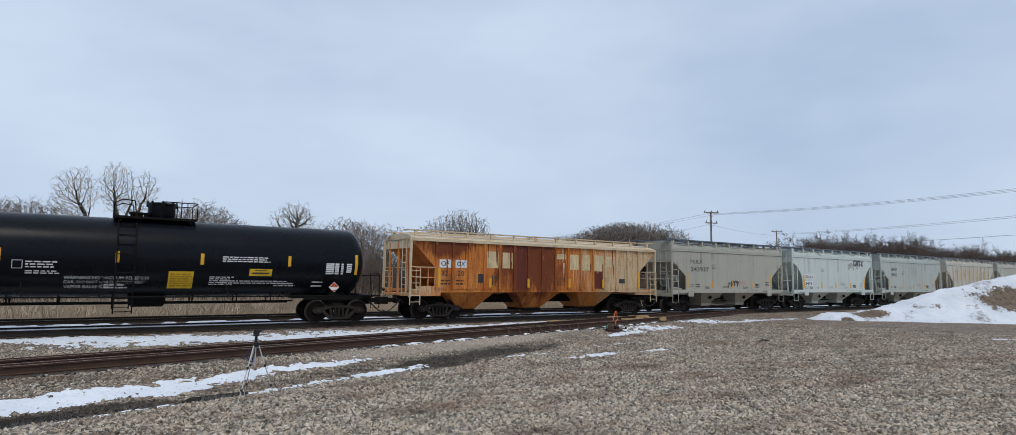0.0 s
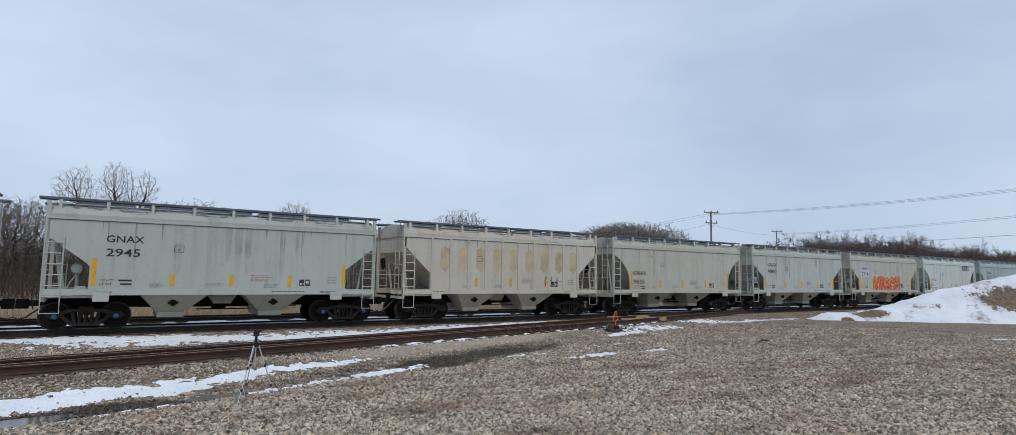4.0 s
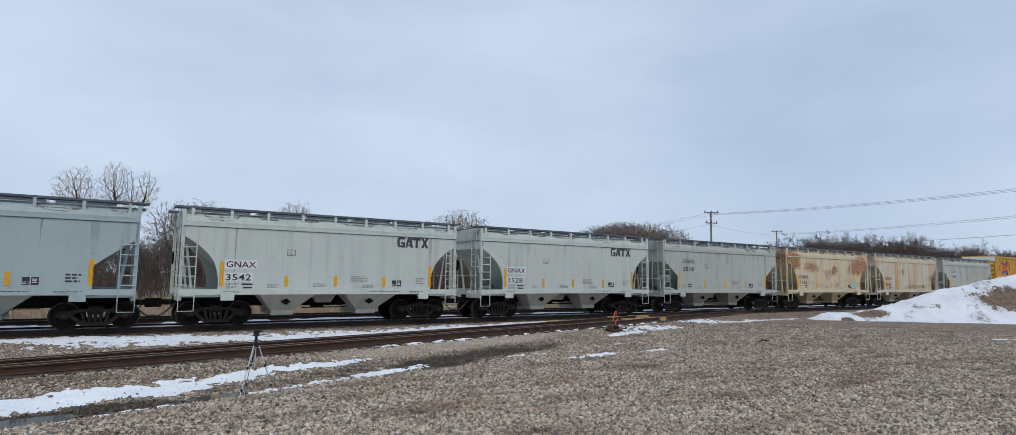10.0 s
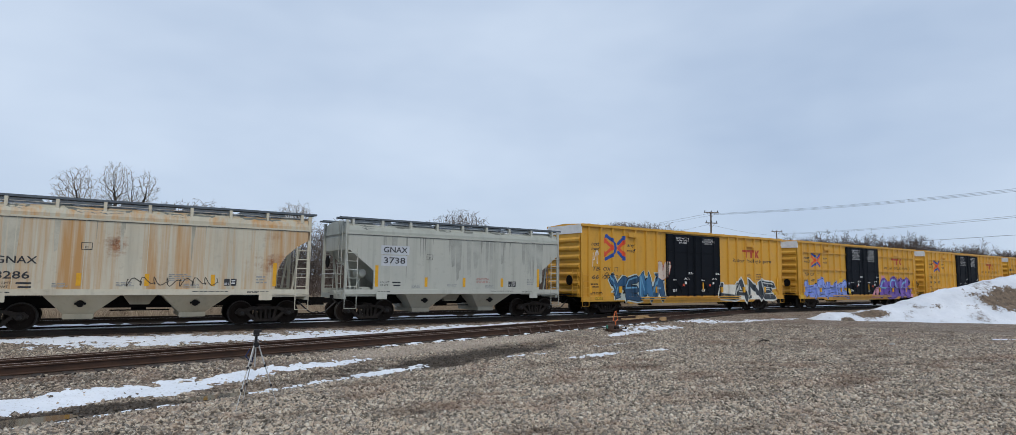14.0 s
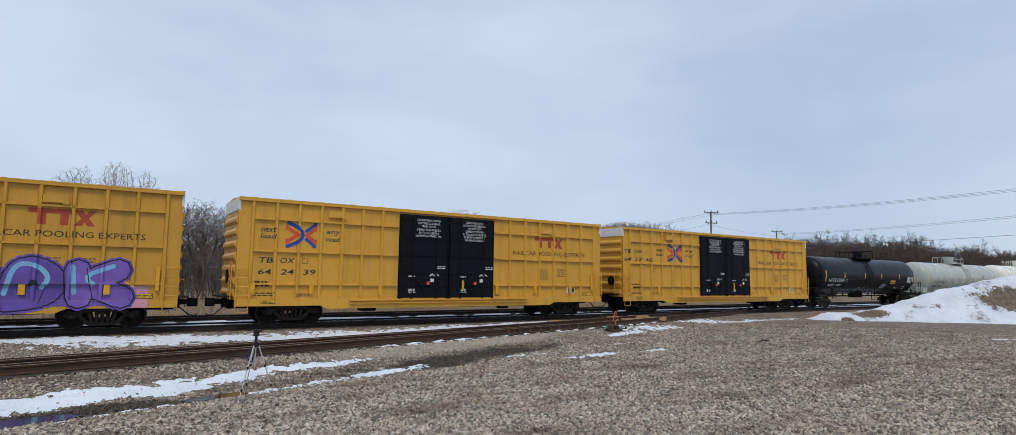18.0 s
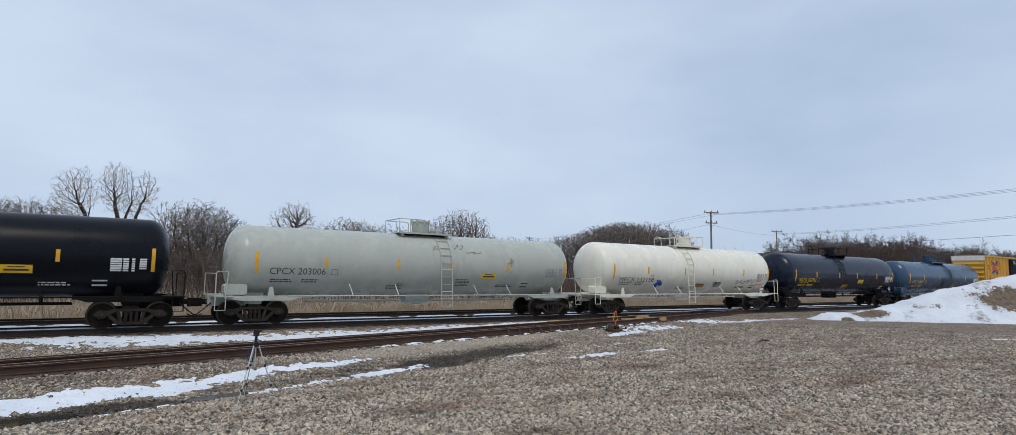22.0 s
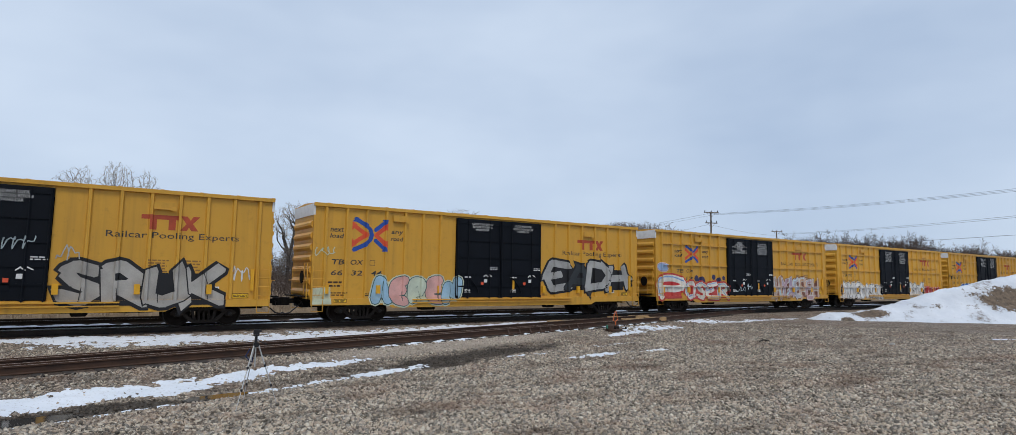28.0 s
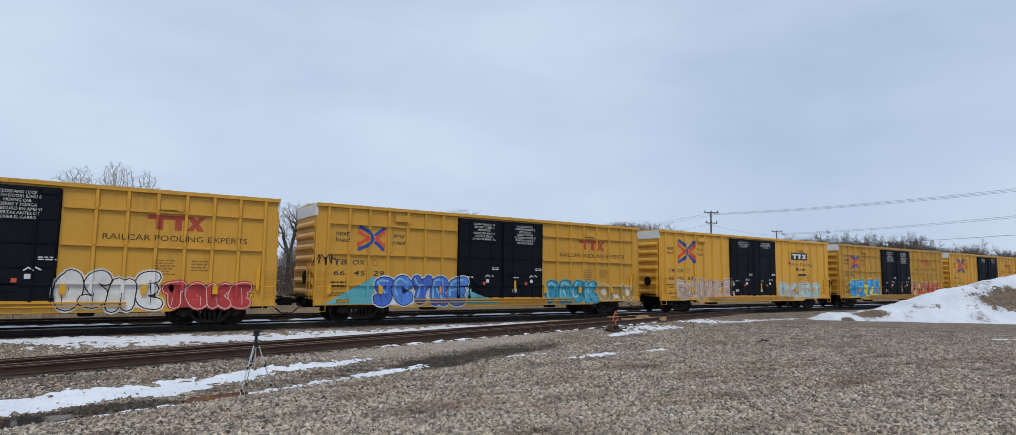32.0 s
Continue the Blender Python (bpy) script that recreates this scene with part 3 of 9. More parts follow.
# ---- railcars: x runs along the car from its middle, y across, z up from the rail ----
WHEEL_R = 0.457


def truck(car, x):
    """A two-axle truck: cast side frames, bolster and springs; its wheelsets turn."""
    m = Mesh()
    for s in (-1, 1):
        y0, y1 = (s * 1.0 - 0.06, s * 1.0 + 0.06)
        m.prism([(-1.14, 0.5), (-1.0, 0.64), (-0.78, 0.62), (-0.5, 0.7), (0.5, 0.7), (0.78, 0.62), (1.0, 0.62), (1.14, 0.5), (1.1, 0.42), (0.74, 0.42), (0.6, 0.53), (0.44, 0.6), (-0.44, 0.6), (-0.6, 0.53), (-0.74, 0.42), (-1.1, 0.42)], y0, y1)
        for q in (-1, 1):
            m.prism([(q * 0.72, 0.42), (q * 0.64, 0.5), (q * 0.36, 0.25), (q * 0.3, 0.15), (q * 0.44, 0.15)], y0, y1)
            m.prism([(q * 0.34, 0.16), (q * 0.44, 0.58), (q * 0.34, 0.58), (q * 0.24, 0.16)], y0, y1)
            m.box(q * 0.89 - 0.13, q * 0.89 + 0.13, s * 1.0 - 0.09, s * 1.0 + 0.09, 0.36, 0.58, 0.05)
        m.box(-0.42, 0.42, y0 - 0.02, y1 + 0.02, 0.13, 0.21, 0.03)
    m.box(-0.24, 0.24, -0.98, 0.98, 0.5, 0.78, 0.04)
    for s in (-1, 1):
        for k in range(3):
            for j in range(6):
                m.turned([(0, 0.06), (0.028, 0.06)], (-0.17 + 0.17 * k, s * 1.03, 0.235 + 0.052 * j), "z", 8)
            m.tube((-0.17 + 0.17 * k, s * 1.03, 0.2), (-0.17 + 0.17 * k, s * 1.03, 0.58), 0.045, None, 8)
    frame_ob = part("truck_frame", m, TRUCK, car, "greasy dark cast-steel truck", (x, 0, 0))
    for q in (-0.89, 0.89):
        w = Mesh()
        for s in (-1, 1):
            w.turned([(s * 0.68, 0.1), (s * 0.68, 0.36), (s * 0.66, 0.38), (s * 0.66, WHEEL_R + 0.028), (s * 0.695, WHEEL_R + 0.02), (s * 0.7, WHEEL_R), (s * 0.79, WHEEL_R - 0.004), (s * 0.8, 0.4), (s * 0.77, 0.37), (s * 0.74, 0.2), (s * 0.8, 0.13), (s * 0.8, 0.08)], (0, 0, 0), "y", 28)
            for k in range(3):
                a = 2.1 * k
                w.turned([(s * 0.765, 0.03), (s * 0.79, 0.03)], (0.27 * math.cos(a), 0, 0.27 * math.sin(a)), "y", 6)
        w.tube((0, -0.9, 0), (0, 0.9, 0), 0.08, 0.08, 12)
        w.smooth = True
        ob = part("wheelset", w, WHEEL, frame_ob, "brown steel wheelset")
        ob.matrix_parent_inverse = Matrix.Translation((q, 0, WHEEL_R))
        for s in (-1, 1):
            cap = Mesh().turned([(s * 1.0, 0.05), (s * 1.0, 0.085), (s * 1.1, 0.08), (s * 1.13, 0.055), (s * 1.14, 0.015)], (q, 0, WHEEL_R), "y", 14)
            part("bearing_cap", cap, CAP, frame_ob)
    return frame_ob


def coupler(car, x, s):
    """A knuckle coupler that reaches out from the car's end towards s."""
    m = Mesh()
    m.box(min(x - s * 0.3, x + s * 0.38), max(x - s * 0.3, x + s * 0.38), -0.09, 0.09, 0.78, 0.98, 0.03)
    m.prism([(x + s * 0.36, 0.14), (x + s * 0.62, 0.16), (x + s * 0.7, 0.05), (x + s * 0.6, -0.02), (x + s * 0.72, -0.1), (x + s * 0.5, -0.17), (x + s * 0.36, -0.12)], 0.7, 1.03, "z")
    part("coupler", m, STEEL, car)
    part("air_hose", Mesh().path([(x - s * 0.1, -0.35, 0.85), (x + s * 0.15, -0.38, 0.62), (x + s * 0.38, -0.38, 0.42), (x + s * 0.58, -0.34, 0.36), (x + s * 0.7, -0.3, 0.42)], 0.03), BLACK_PLASTIC, car)
    part("uncoupling_lever", Mesh().path([(x, -0.15, 0.98), (x + s * 0.16, -0.7, 0.95), (x + s * 0.2, -1.2, 0.92), (x + s * 0.14, -1.38, 0.76)], 0.018), STEEL, car)


def ladder(name, car, material, x0, x1, y, z0, z1, n, r=0.017, along="x"):
    m = Mesh()
    put = (lambda a, z: (a, y, z)) if along == "x" else (lambda a, z: (y, a, z))
    for a in (x0, x1):
        m.tube(put(a, z0), put(a, z1), r * 1.3, None, 6)
    for i in range(n):
        z = z0 + (z1 - z0) * (i + 0.5) / n
        m.tube(put(x0, z), put(x1, z), r, None, 5)
    return part(name, m, material, car)


def flat_side(y):
    return lambda x, z: y


def hopper_outline(kind, half):
    if kind == "round":
        cut = [(0.06, 3.4), (0.4, 3.2), (0.67, 3.0), (0.95, 2.73), (1.16, 2.42), (1.27, 2.1), (1.33, 1.75), (1.33, 1.4)]
    elif kind == "post":
        cut = [(0.06, 3.35), (1.35, 2.15), (1.35, 1.4)]
    else:
        cut = [(0.06, 3.1), (0.2, 3.08), (1.12, 2.36), (1.3, 2.2), (1.3, 1.4)]
    left = [(-half + x, z) for x, z in cut]
    return left + [(-x, z) for x, z in reversed(left)] + [(half - 0.05, 3.81), (-half + 0.05, 3.81)]


ROOF = ((1.6, 3.81), (1.585, 3.95), (1.52, 4.1), (1.35, 4.23), (1.0, 4.34), (0.5, 4.4))


def build_hopper(kind):
    """A two-bay covered hopper."""
    H = 5.78
    car = thing("hopper_car", "", "hopper car", "freight train")
    for s in (-1, 1):
        a, b = sorted((s * 1.53, s * 1.6))
        part("side_sheet", Mesh().prism(hopper_outline(kind, H), a, b), PAINT, car)
        a, b = sorted((s * 1.45, s * 1.63))
        part("side_sill", Mesh().box(-H, H, a, b, 1.2, 1.4, 0.02), PAINT, car)
        a, b = sorted((s * 1.56, s * 1.635))
        part("top_chord", Mesh().prism([(-H + 0.05, 3.77), (H - 0.05, 3.77), (H - 0.05, 3.83), (-H + 0.05, 3.83)], a, b), PAINT, car)
        a, b = sorted((s * 0.98, s * 1.44))
        walkway = Mesh().box(-H - 0.25, H + 0.25, a, b, 4.47, 4.5)
        for e in (a, b):
            walkway.box(-H - 0.25, H + 0.25, e - 0.015, e + 0.015, 4.44, 4.52)
        for k in range(24):
            walkway.box(-H + 0.1 + k * 0.49, -H + 0.14 + k * 0.49, a, b, 4.5, 4.515)
        part("running_board", walkway, GALV, car, "galvanised steel running board")
        for k in range(9):
            x = -H + 0.35 + k * (2 * H - 0.7) / 8
            br = Mesh().prism([(s * 1.47, 4.44), (s * 1.5, 4.1), (s * 1.42, 4.12), (s * 1.2, 4.44)], x - 0.05, x + 0.05, "x")
            part("bracket", br, PAINT, car)
        for e in (-1, 1):
            a, b = sorted((e * (H - 1.92), e * (H - 1.44)))
            ya, yb = sorted((s * 1.6, s * 1.66))
            pad = Mesh().box(a, b, ya, yb, 0.98, 1.3, 0.03)
            pad.turned([(ya - 0.006, 0.05), (yb + 0.006, 0.05)], ((a + b) / 2, 0, 1.1), "y", 10)
            part("jacking_pad", pad, PAINT, car)
            x0, x1 = sorted((e * H, e * (H - 0.12)))
            ya, yb = sorted((s * 1.52, s * 1.6))
            part("corner_post", Mesh().box(x0, x1, ya, yb, 1.1, 4.38), PAINT, car)
            x0, x1 = sorted((e * (H - 0.02), e * (H - 0.54)))
            lad = ladder("ladder", car, PAINT, x0, x1, s * 1.63, 0.98, 3.15, 6)
            low = Mesh().path([(x0, s * 1.63, 1.15), (x0, s * 1.63, 0.6), (x1, s * 1.63, 0.6), (x1, s * 1.63, 1.15)], 0.018)
            part("stirrup_step", low, PAINT, car)
    prof = [(s * y, z) for s, rows in ((-1, ROOF), (1, ROOF[::-1])) for y, z in rows]
    part("roof", Mesh().prism(prof, -H + 0.06, H - 0.06, "x"), PAINT, car, "curved hopper roof with grime and old snow")
    hatch = Mesh()
    for k in range(5):
        hatch.box(-5.0 + k * 2.05, -3.2 + k * 2.05, -0.32, 0.32, 4.4, 4.5, 0.03)
    part("roof_hatch", hatch, GALV, car)
    for e in (-1, 1):
        z_top = 3.45 if kind == "round" else 3.15
        top, low = e * (H - 0.1), e * (H - 3.0)
        part("slope_sheet", Mesh().prism([(top, z_top), (low, 1.25), (low - e * 0.08, 1.25), (top - e * 0.1, z_top + 0.05)], -1.52, 1.52), PAINT, car)
        a, b = sorted((e * (H - 0.1), e * (H - 0.16)))
        part("end_sheet", Mesh().prism([(-1.53, z_top - 0.05), (1.53, z_top - 0.05), (1.53, 4.08), (0.9, 4.33), (-0.9, 4.33), (-1.53, 4.08)], a, b, "x"), PAINT, car)
        a, b = sorted((e * H, e * (H - 1.5)))
        deck = Mesh().box(a, b, -1.5, 1.5, 1.1, 1.18)
        deck.box(min(e * H, e * (H - 0.14)), max(e * H, e * (H - 0.14)), -1.5, 1.5, 0.98, 1.2)
        deck.box(a, b, -0.3, 0.3, 1.15, 1.32)
        for y in (-0.9, 0.9):
            deck.prism([(e * (H - 0.5), 1.15), (e * (H - 0.58), 1.15), (e * (H - 0.3), 3.1), (e * (H - 0.22), 3.1)], y - 0.03, y + 0.03)
        part("end_platform", deck, PAINT, car)
        ladder("end_ladder", car, PAINT, e * 0.95 - 0.22, e * 0.95 + 0.22, e * (H + 0.02), 1.1, 4.4, 9, 0.014, "y")
        coupler(car, e * (H + 0.02), e)
        part("end_rail", Mesh().path([(e * (H + 0.03), -1.5, 2.05), (e * (H + 0.03), 1.5, 2.05)], 0.018).path([(e * (H + 0.03), -1.5, 2.5), (e * (H + 0.03), -0.6, 2.5)], 0.016), PAINT, car)
    tank = Mesh().turned([(-0.45, 0.02), (-0.42, 0.15), (-0.3, 0.2), (0.3, 0.2), (0.42, 0.15), (0.45, 0.02)], (-H + 0.95, -0.75, 2.1), "y", 16)
    tank.tube((-H + 0.95, -0.75, 1.15), (-H + 0.95, -0.75, 1.95), 0.06)
    tank.path([(-H + 0.6, -0.9, 1.2), (-H + 0.75, -1.0, 1.6), (-H + 0.95, -1.0, 1.95)], 0.02)
    tank.box(-H + 0.9, -H + 1.25, -1.3, -0.9, 1.2, 1.5, 0.05)
    tank.smooth = True
    if kind == "angle":
        part("air_reservoir", tank, PAINT, car)
    wheel = Mesh().turned([(0, 0.26), (0.02, 0.28), (0.04, 0.26)], (-H - 0.06, 0.7, 2.6), "x", 20)
    part("brake_wheel", wheel, STEEL, car)
    part("centre_sill", Mesh().box(-H - 0.02, H + 0.02, -0.24, 0.24, 0.72, 1.12), STEEL, car)
    rig = Mesh()
    rig.path([(-1.0, -0.5, 0.62), (0.9, -0.5, 0.62)], 0.025).path([(-3.0, 0.4, 0.7), (3.0, 0.4, 0.66)], 0.02)
    rig.box(-0.3, 0.2, 0.4, 0.8, 0.55, 0.85, 0.05)
    part("brake_rigging", rig, STEEL, car)
    for x0, x1, b0, b1 in ((2.82, 5.12, 3.45, 4.28), (6.28, 8.7, 6.98, 7.82)):
        m = Mesh()
        for q in (-1, 1):
            v = [(x0 - H, q * 1.5, 1.24), (x1 - H, q * 1.5, 1.24), (x1 - H, q * 0.1, 1.24), (x0 - H, q * 0.1, 1.24), (b0 - H, q * 0.95, 0.52), (b1 - H, q * 0.95, 0.52), (b1 - H, q * 0.2, 0.52), (b0 - H, q * 0.2, 0.52)]
            m.add(v, [(0, 1, 2, 3), (4, 7, 6, 5), (0, 4, 5, 1), (1, 5, 6, 2), (2, 6, 7, 3), (3, 7, 4, 0)])
        bay = part("hopper_bay", m, PAINT, car, "sloped hopper bay with discharge gate")
        g = Mesh().box(b0 - H - 0.02, b1 - H + 0.04, -1.0, 1.0, 0.36, 0.54, 0.03)
        part("discharge_gate", g, PAINT, bay)
        port = Mesh().turned([(-0.04, 0.1), (0.0, 0.12), (0.0, 0.07), (0.03, 0.05), (0.05, 0.02)], ((b0 + b1) / 2 - H + 0.05, -1.33, 0.9), "y", 14)
        port.box((b0 + b1) / 2 - H - 0.12, (b0 + b1) / 2 - H + 0.22, -1.33, -1.27, 0.86, 0.94, 0.02)
        part("hatch_port", port, STEEL, bay)
    cross = Mesh().prism([(5.1 - H, 1.24), (6.3 - H, 1.24), (6.0 - H, 0.82), (5.4 - H, 0.82)], -0.5, 1.45)
    part("saddle_sheet", cross, PAINT, car)
    if kind == "post":
        for k in range(10):
            x = -H + 1.42 + k * 0.97
            for s in (-1, 1):
                a, b = sorted((s * 1.6, s * 1.66))
                part("side_post", Mesh().box(x - 0.06, x + 0.06, a, b, 1.4, 3.77), PAINT, car)
    if kind != "post":
        for k in range(5):
            x = -H + 2.05 + k * 1.87
            part("weld_seam", Mesh().box(x - 0.012, x + 0.012, -1.605, -1.6, 1.42, 3.77), PAINT, car)
    for x, z1 in ((1.36, 2.45), (3.75, 1.95), (5.75, 1.95), (7.9, 1.95), (10.12, 2.45)):
        part("reflector", Mesh().box(x - H, x - H + 0.14, -1.607, -1.6, 1.52, z1), REFLECT, car)
    for x0, x1 in ((8.36, 8.56), (8.6, 8.8)):
        part("label_panel", Mesh().box(x0 - H, x1 - H, -1.608, -1.6, 1.54, 1.8), BLACK_INK, car)
    truck(car, -H + (1.29 if kind == "angle" else 1.4))
    truck(car, H - (1.14 if kind == "angle" else 1.52))
    return car


def build_long_hopper():
    """A three-bay covered hopper with outside posts."""
    H = 7.97
    car = thing("hopper_car", "", "hopper car", "freight train")
    for s in (-1, 1):
        a, b = sorted((s * 1.5, s * 1.55))
        out = [(-H + 1.27, 1.38), (H - 1.35, 1.38), (H - 1.35, 2.4), (H - 0.06, 3.55), (H - 0.06, 3.7), (-H + 0.1, 3.7), (-H + 0.1, 3.6), (-H + 1.27, 2.45)]
        part("side_sheet", Mesh().prism(out, a, b), PAINT, car)
        part("side_sill", Mesh().box(-H, H, a, b + 0.06 if s > 0 else b, 1.26, 1.4), PAINT, car)
        a, b = sorted((s * 1.48, s * 1.64))
        part("top_chord", Mesh().box(-H + 0.04, H - 0.04, a, b, 3.62, 3.76, 0.02), PAINT, car)
        for k in range(16):
            x = -H + 1.33 + k * 0.877
            a, b = sorted((s * 1.55, s * 1.64))
            part("side_post", Mesh().box(x - 0.055, x + 0.055, a, b, 1.4, 3.62), PAINT, car)
        for e in (-1, 1):
            x0, x1 = sorted((e * H, e * (H - 0.1)))
            ya, yb = sorted((s * 1.5, s * 1.6))
            part("corner_post", Mesh().box(x0, x1, ya, yb, 1.05, 3.75), PAINT, car)
            x0, x1 = sorted((e * (H - 0.02), e * (H - 0.52)))
            ladder("ladder", car, PAINT, x0, x1, s * 1.62, 0.7, 2.4, 6)
            part("handrail", Mesh().path([(e * H, s * 1.62, 2.42), (e * (H - 1.3), s * 1.62, 2.42)], 0.02), PAINT, car)
        rail = Mesh()
        for k in range(12):
            x = -H + 0.4 + k * (2 * H - 0.8) / 11
            rail.prism([(s * 1.3, 3.86), (s * 1.2, 3.86), (s * 1.2, 4.14), (s * 1.3, 4.14)], x - 0.05, x + 0.05, "x")
        rail.box(-H - 0.1, H + 0.1, min(s * 0.95, s * 1.3), max(s * 0.95, s * 1.3), 4.12, 4.16)
        part("running_board", rail, PAINT, car, "pale rusted running board")
    part("roof", Mesh().prism([(-1.6, 3.72), (-1.45, 3.82), (-0.6, 4.0), (0.6, 4.0), (1.45, 3.82), (1.6, 3.72)], -H + 0.06, H - 0.06, "x"), PAINT, car)
    part("roof_hatch", Mesh().box(-H + 0.6, H - 0.6, -0.3, 0.3, 4.0, 4.12, 0.03), PAINT, car)
    for e in (-1, 1):
        top, low = e * (H - 0.15), e * (H - 2.9)
        part("slope_sheet", Mesh().prism([(top, 3.5), (low, 1.3), (low - e * 0.08, 1.3), (top - e * 0.1, 3.56)], -1.48, 1.48), PAINT, car)
        a, b = sorted((e * (H - 0.1), e * (H - 0.16)))
        part("end_sheet", Mesh().prism([(-1.5, 3.3), (1.5, 3.3), (1.5, 3.8), (0.6, 3.98), (-0.6, 3.98), (-1.5, 3.8)], a, b, "x"), PAINT, car)
        a, b = sorted((e * H, e * (H - 1.6)))
        deck = Mesh().box(a, b, -1.5, 1.5, 1.1, 1.2)
        for y in (-1.0, 0.0, 1.0):
            deck.prism([(e * (H - 0.08), 1.15), (e * (H - 0.16), 1.15), (e * (H - 0.16), 3.6), (e * (H - 0.08), 3.6)], y - 0.04, y + 0.04)
        part("end_platform", deck, PAINT, car)
        ladder("end_ladder", car, PAINT, e * 1.0 - 0.22, e * 1.0 + 0.22, e * (H + 0.03), 1.1, 3.8, 8, 0.016, "y")
        coupler(car, e * (H + 0.02), e)
    part("end_panel", Mesh().box(-H + 0.35, -H + 1.6, -1.56, -1.5, 1.1, 1.55).path([(-H + 0.35, -1.53, 1.5), (-H + 0.35, -1.53, 2.4), (-H + 1.6, -1.53, 2.4), (-H + 1.6, -1.53, 1.5)], 0.03).path([(-H + 0.35, -1.53, 1.95), (-H + 1.6, -1.53, 1.95)], 0.025).path([(-H + 0.95, -1.53, 1.5), (-H + 0.95, -1.53, 2.4)], 0.025), PAINT, car)
    part("centre_sill", Mesh().box(-H, H, -0.24, 0.24, 0.72, 1.12), STEEL, car)
    for x0, x1, b0, b1 in ((2.05, 4.75, 2.95, 3.9), (6.0, 8.9, 6.9, 7.95), (9.9, 12.75, 10.8, 11.85)):
        m = Mesh()
        v = [(x0 - H, -1.48, 1.36), (x1 - H, -1.48, 1.36), (x1 - H, 1.48, 1.36), (x0 - H, 1.48, 1.36), (b0 - H, -0.7, 0.42), (b1 - H, -0.7, 0.42), (b1 - H, 0.7, 0.42), (b0 - H, 0.7, 0.42)]
        m.add(v, [(0, 1, 2, 3), (4, 7, 6, 5), (0, 4, 5, 1), (1, 5, 6, 2), (2, 6, 7, 3), (3, 7, 4, 0)])
        bay = part("hopper_bay", m, PAINT, car, "rust-brown hopper bay")
        part("discharge_gate", Mesh().box(b0 - H, b1 - H, -0.8, 0.8, 0.3, 0.44, 0.03), STEEL, bay)
    for x in (1.4, 4.2, 6.5, 9.2, 11.6, 14.4):
        part("reflector", Mesh().box(x - H, x - H + 0.13, -1.652, -1.64, 1.5, 2.4 if x in (1.4, 14.4) else 1.95), REFLECT, car)
    truck(car, -H + 1.85)
    truck(car, H - 1.75)
    return car


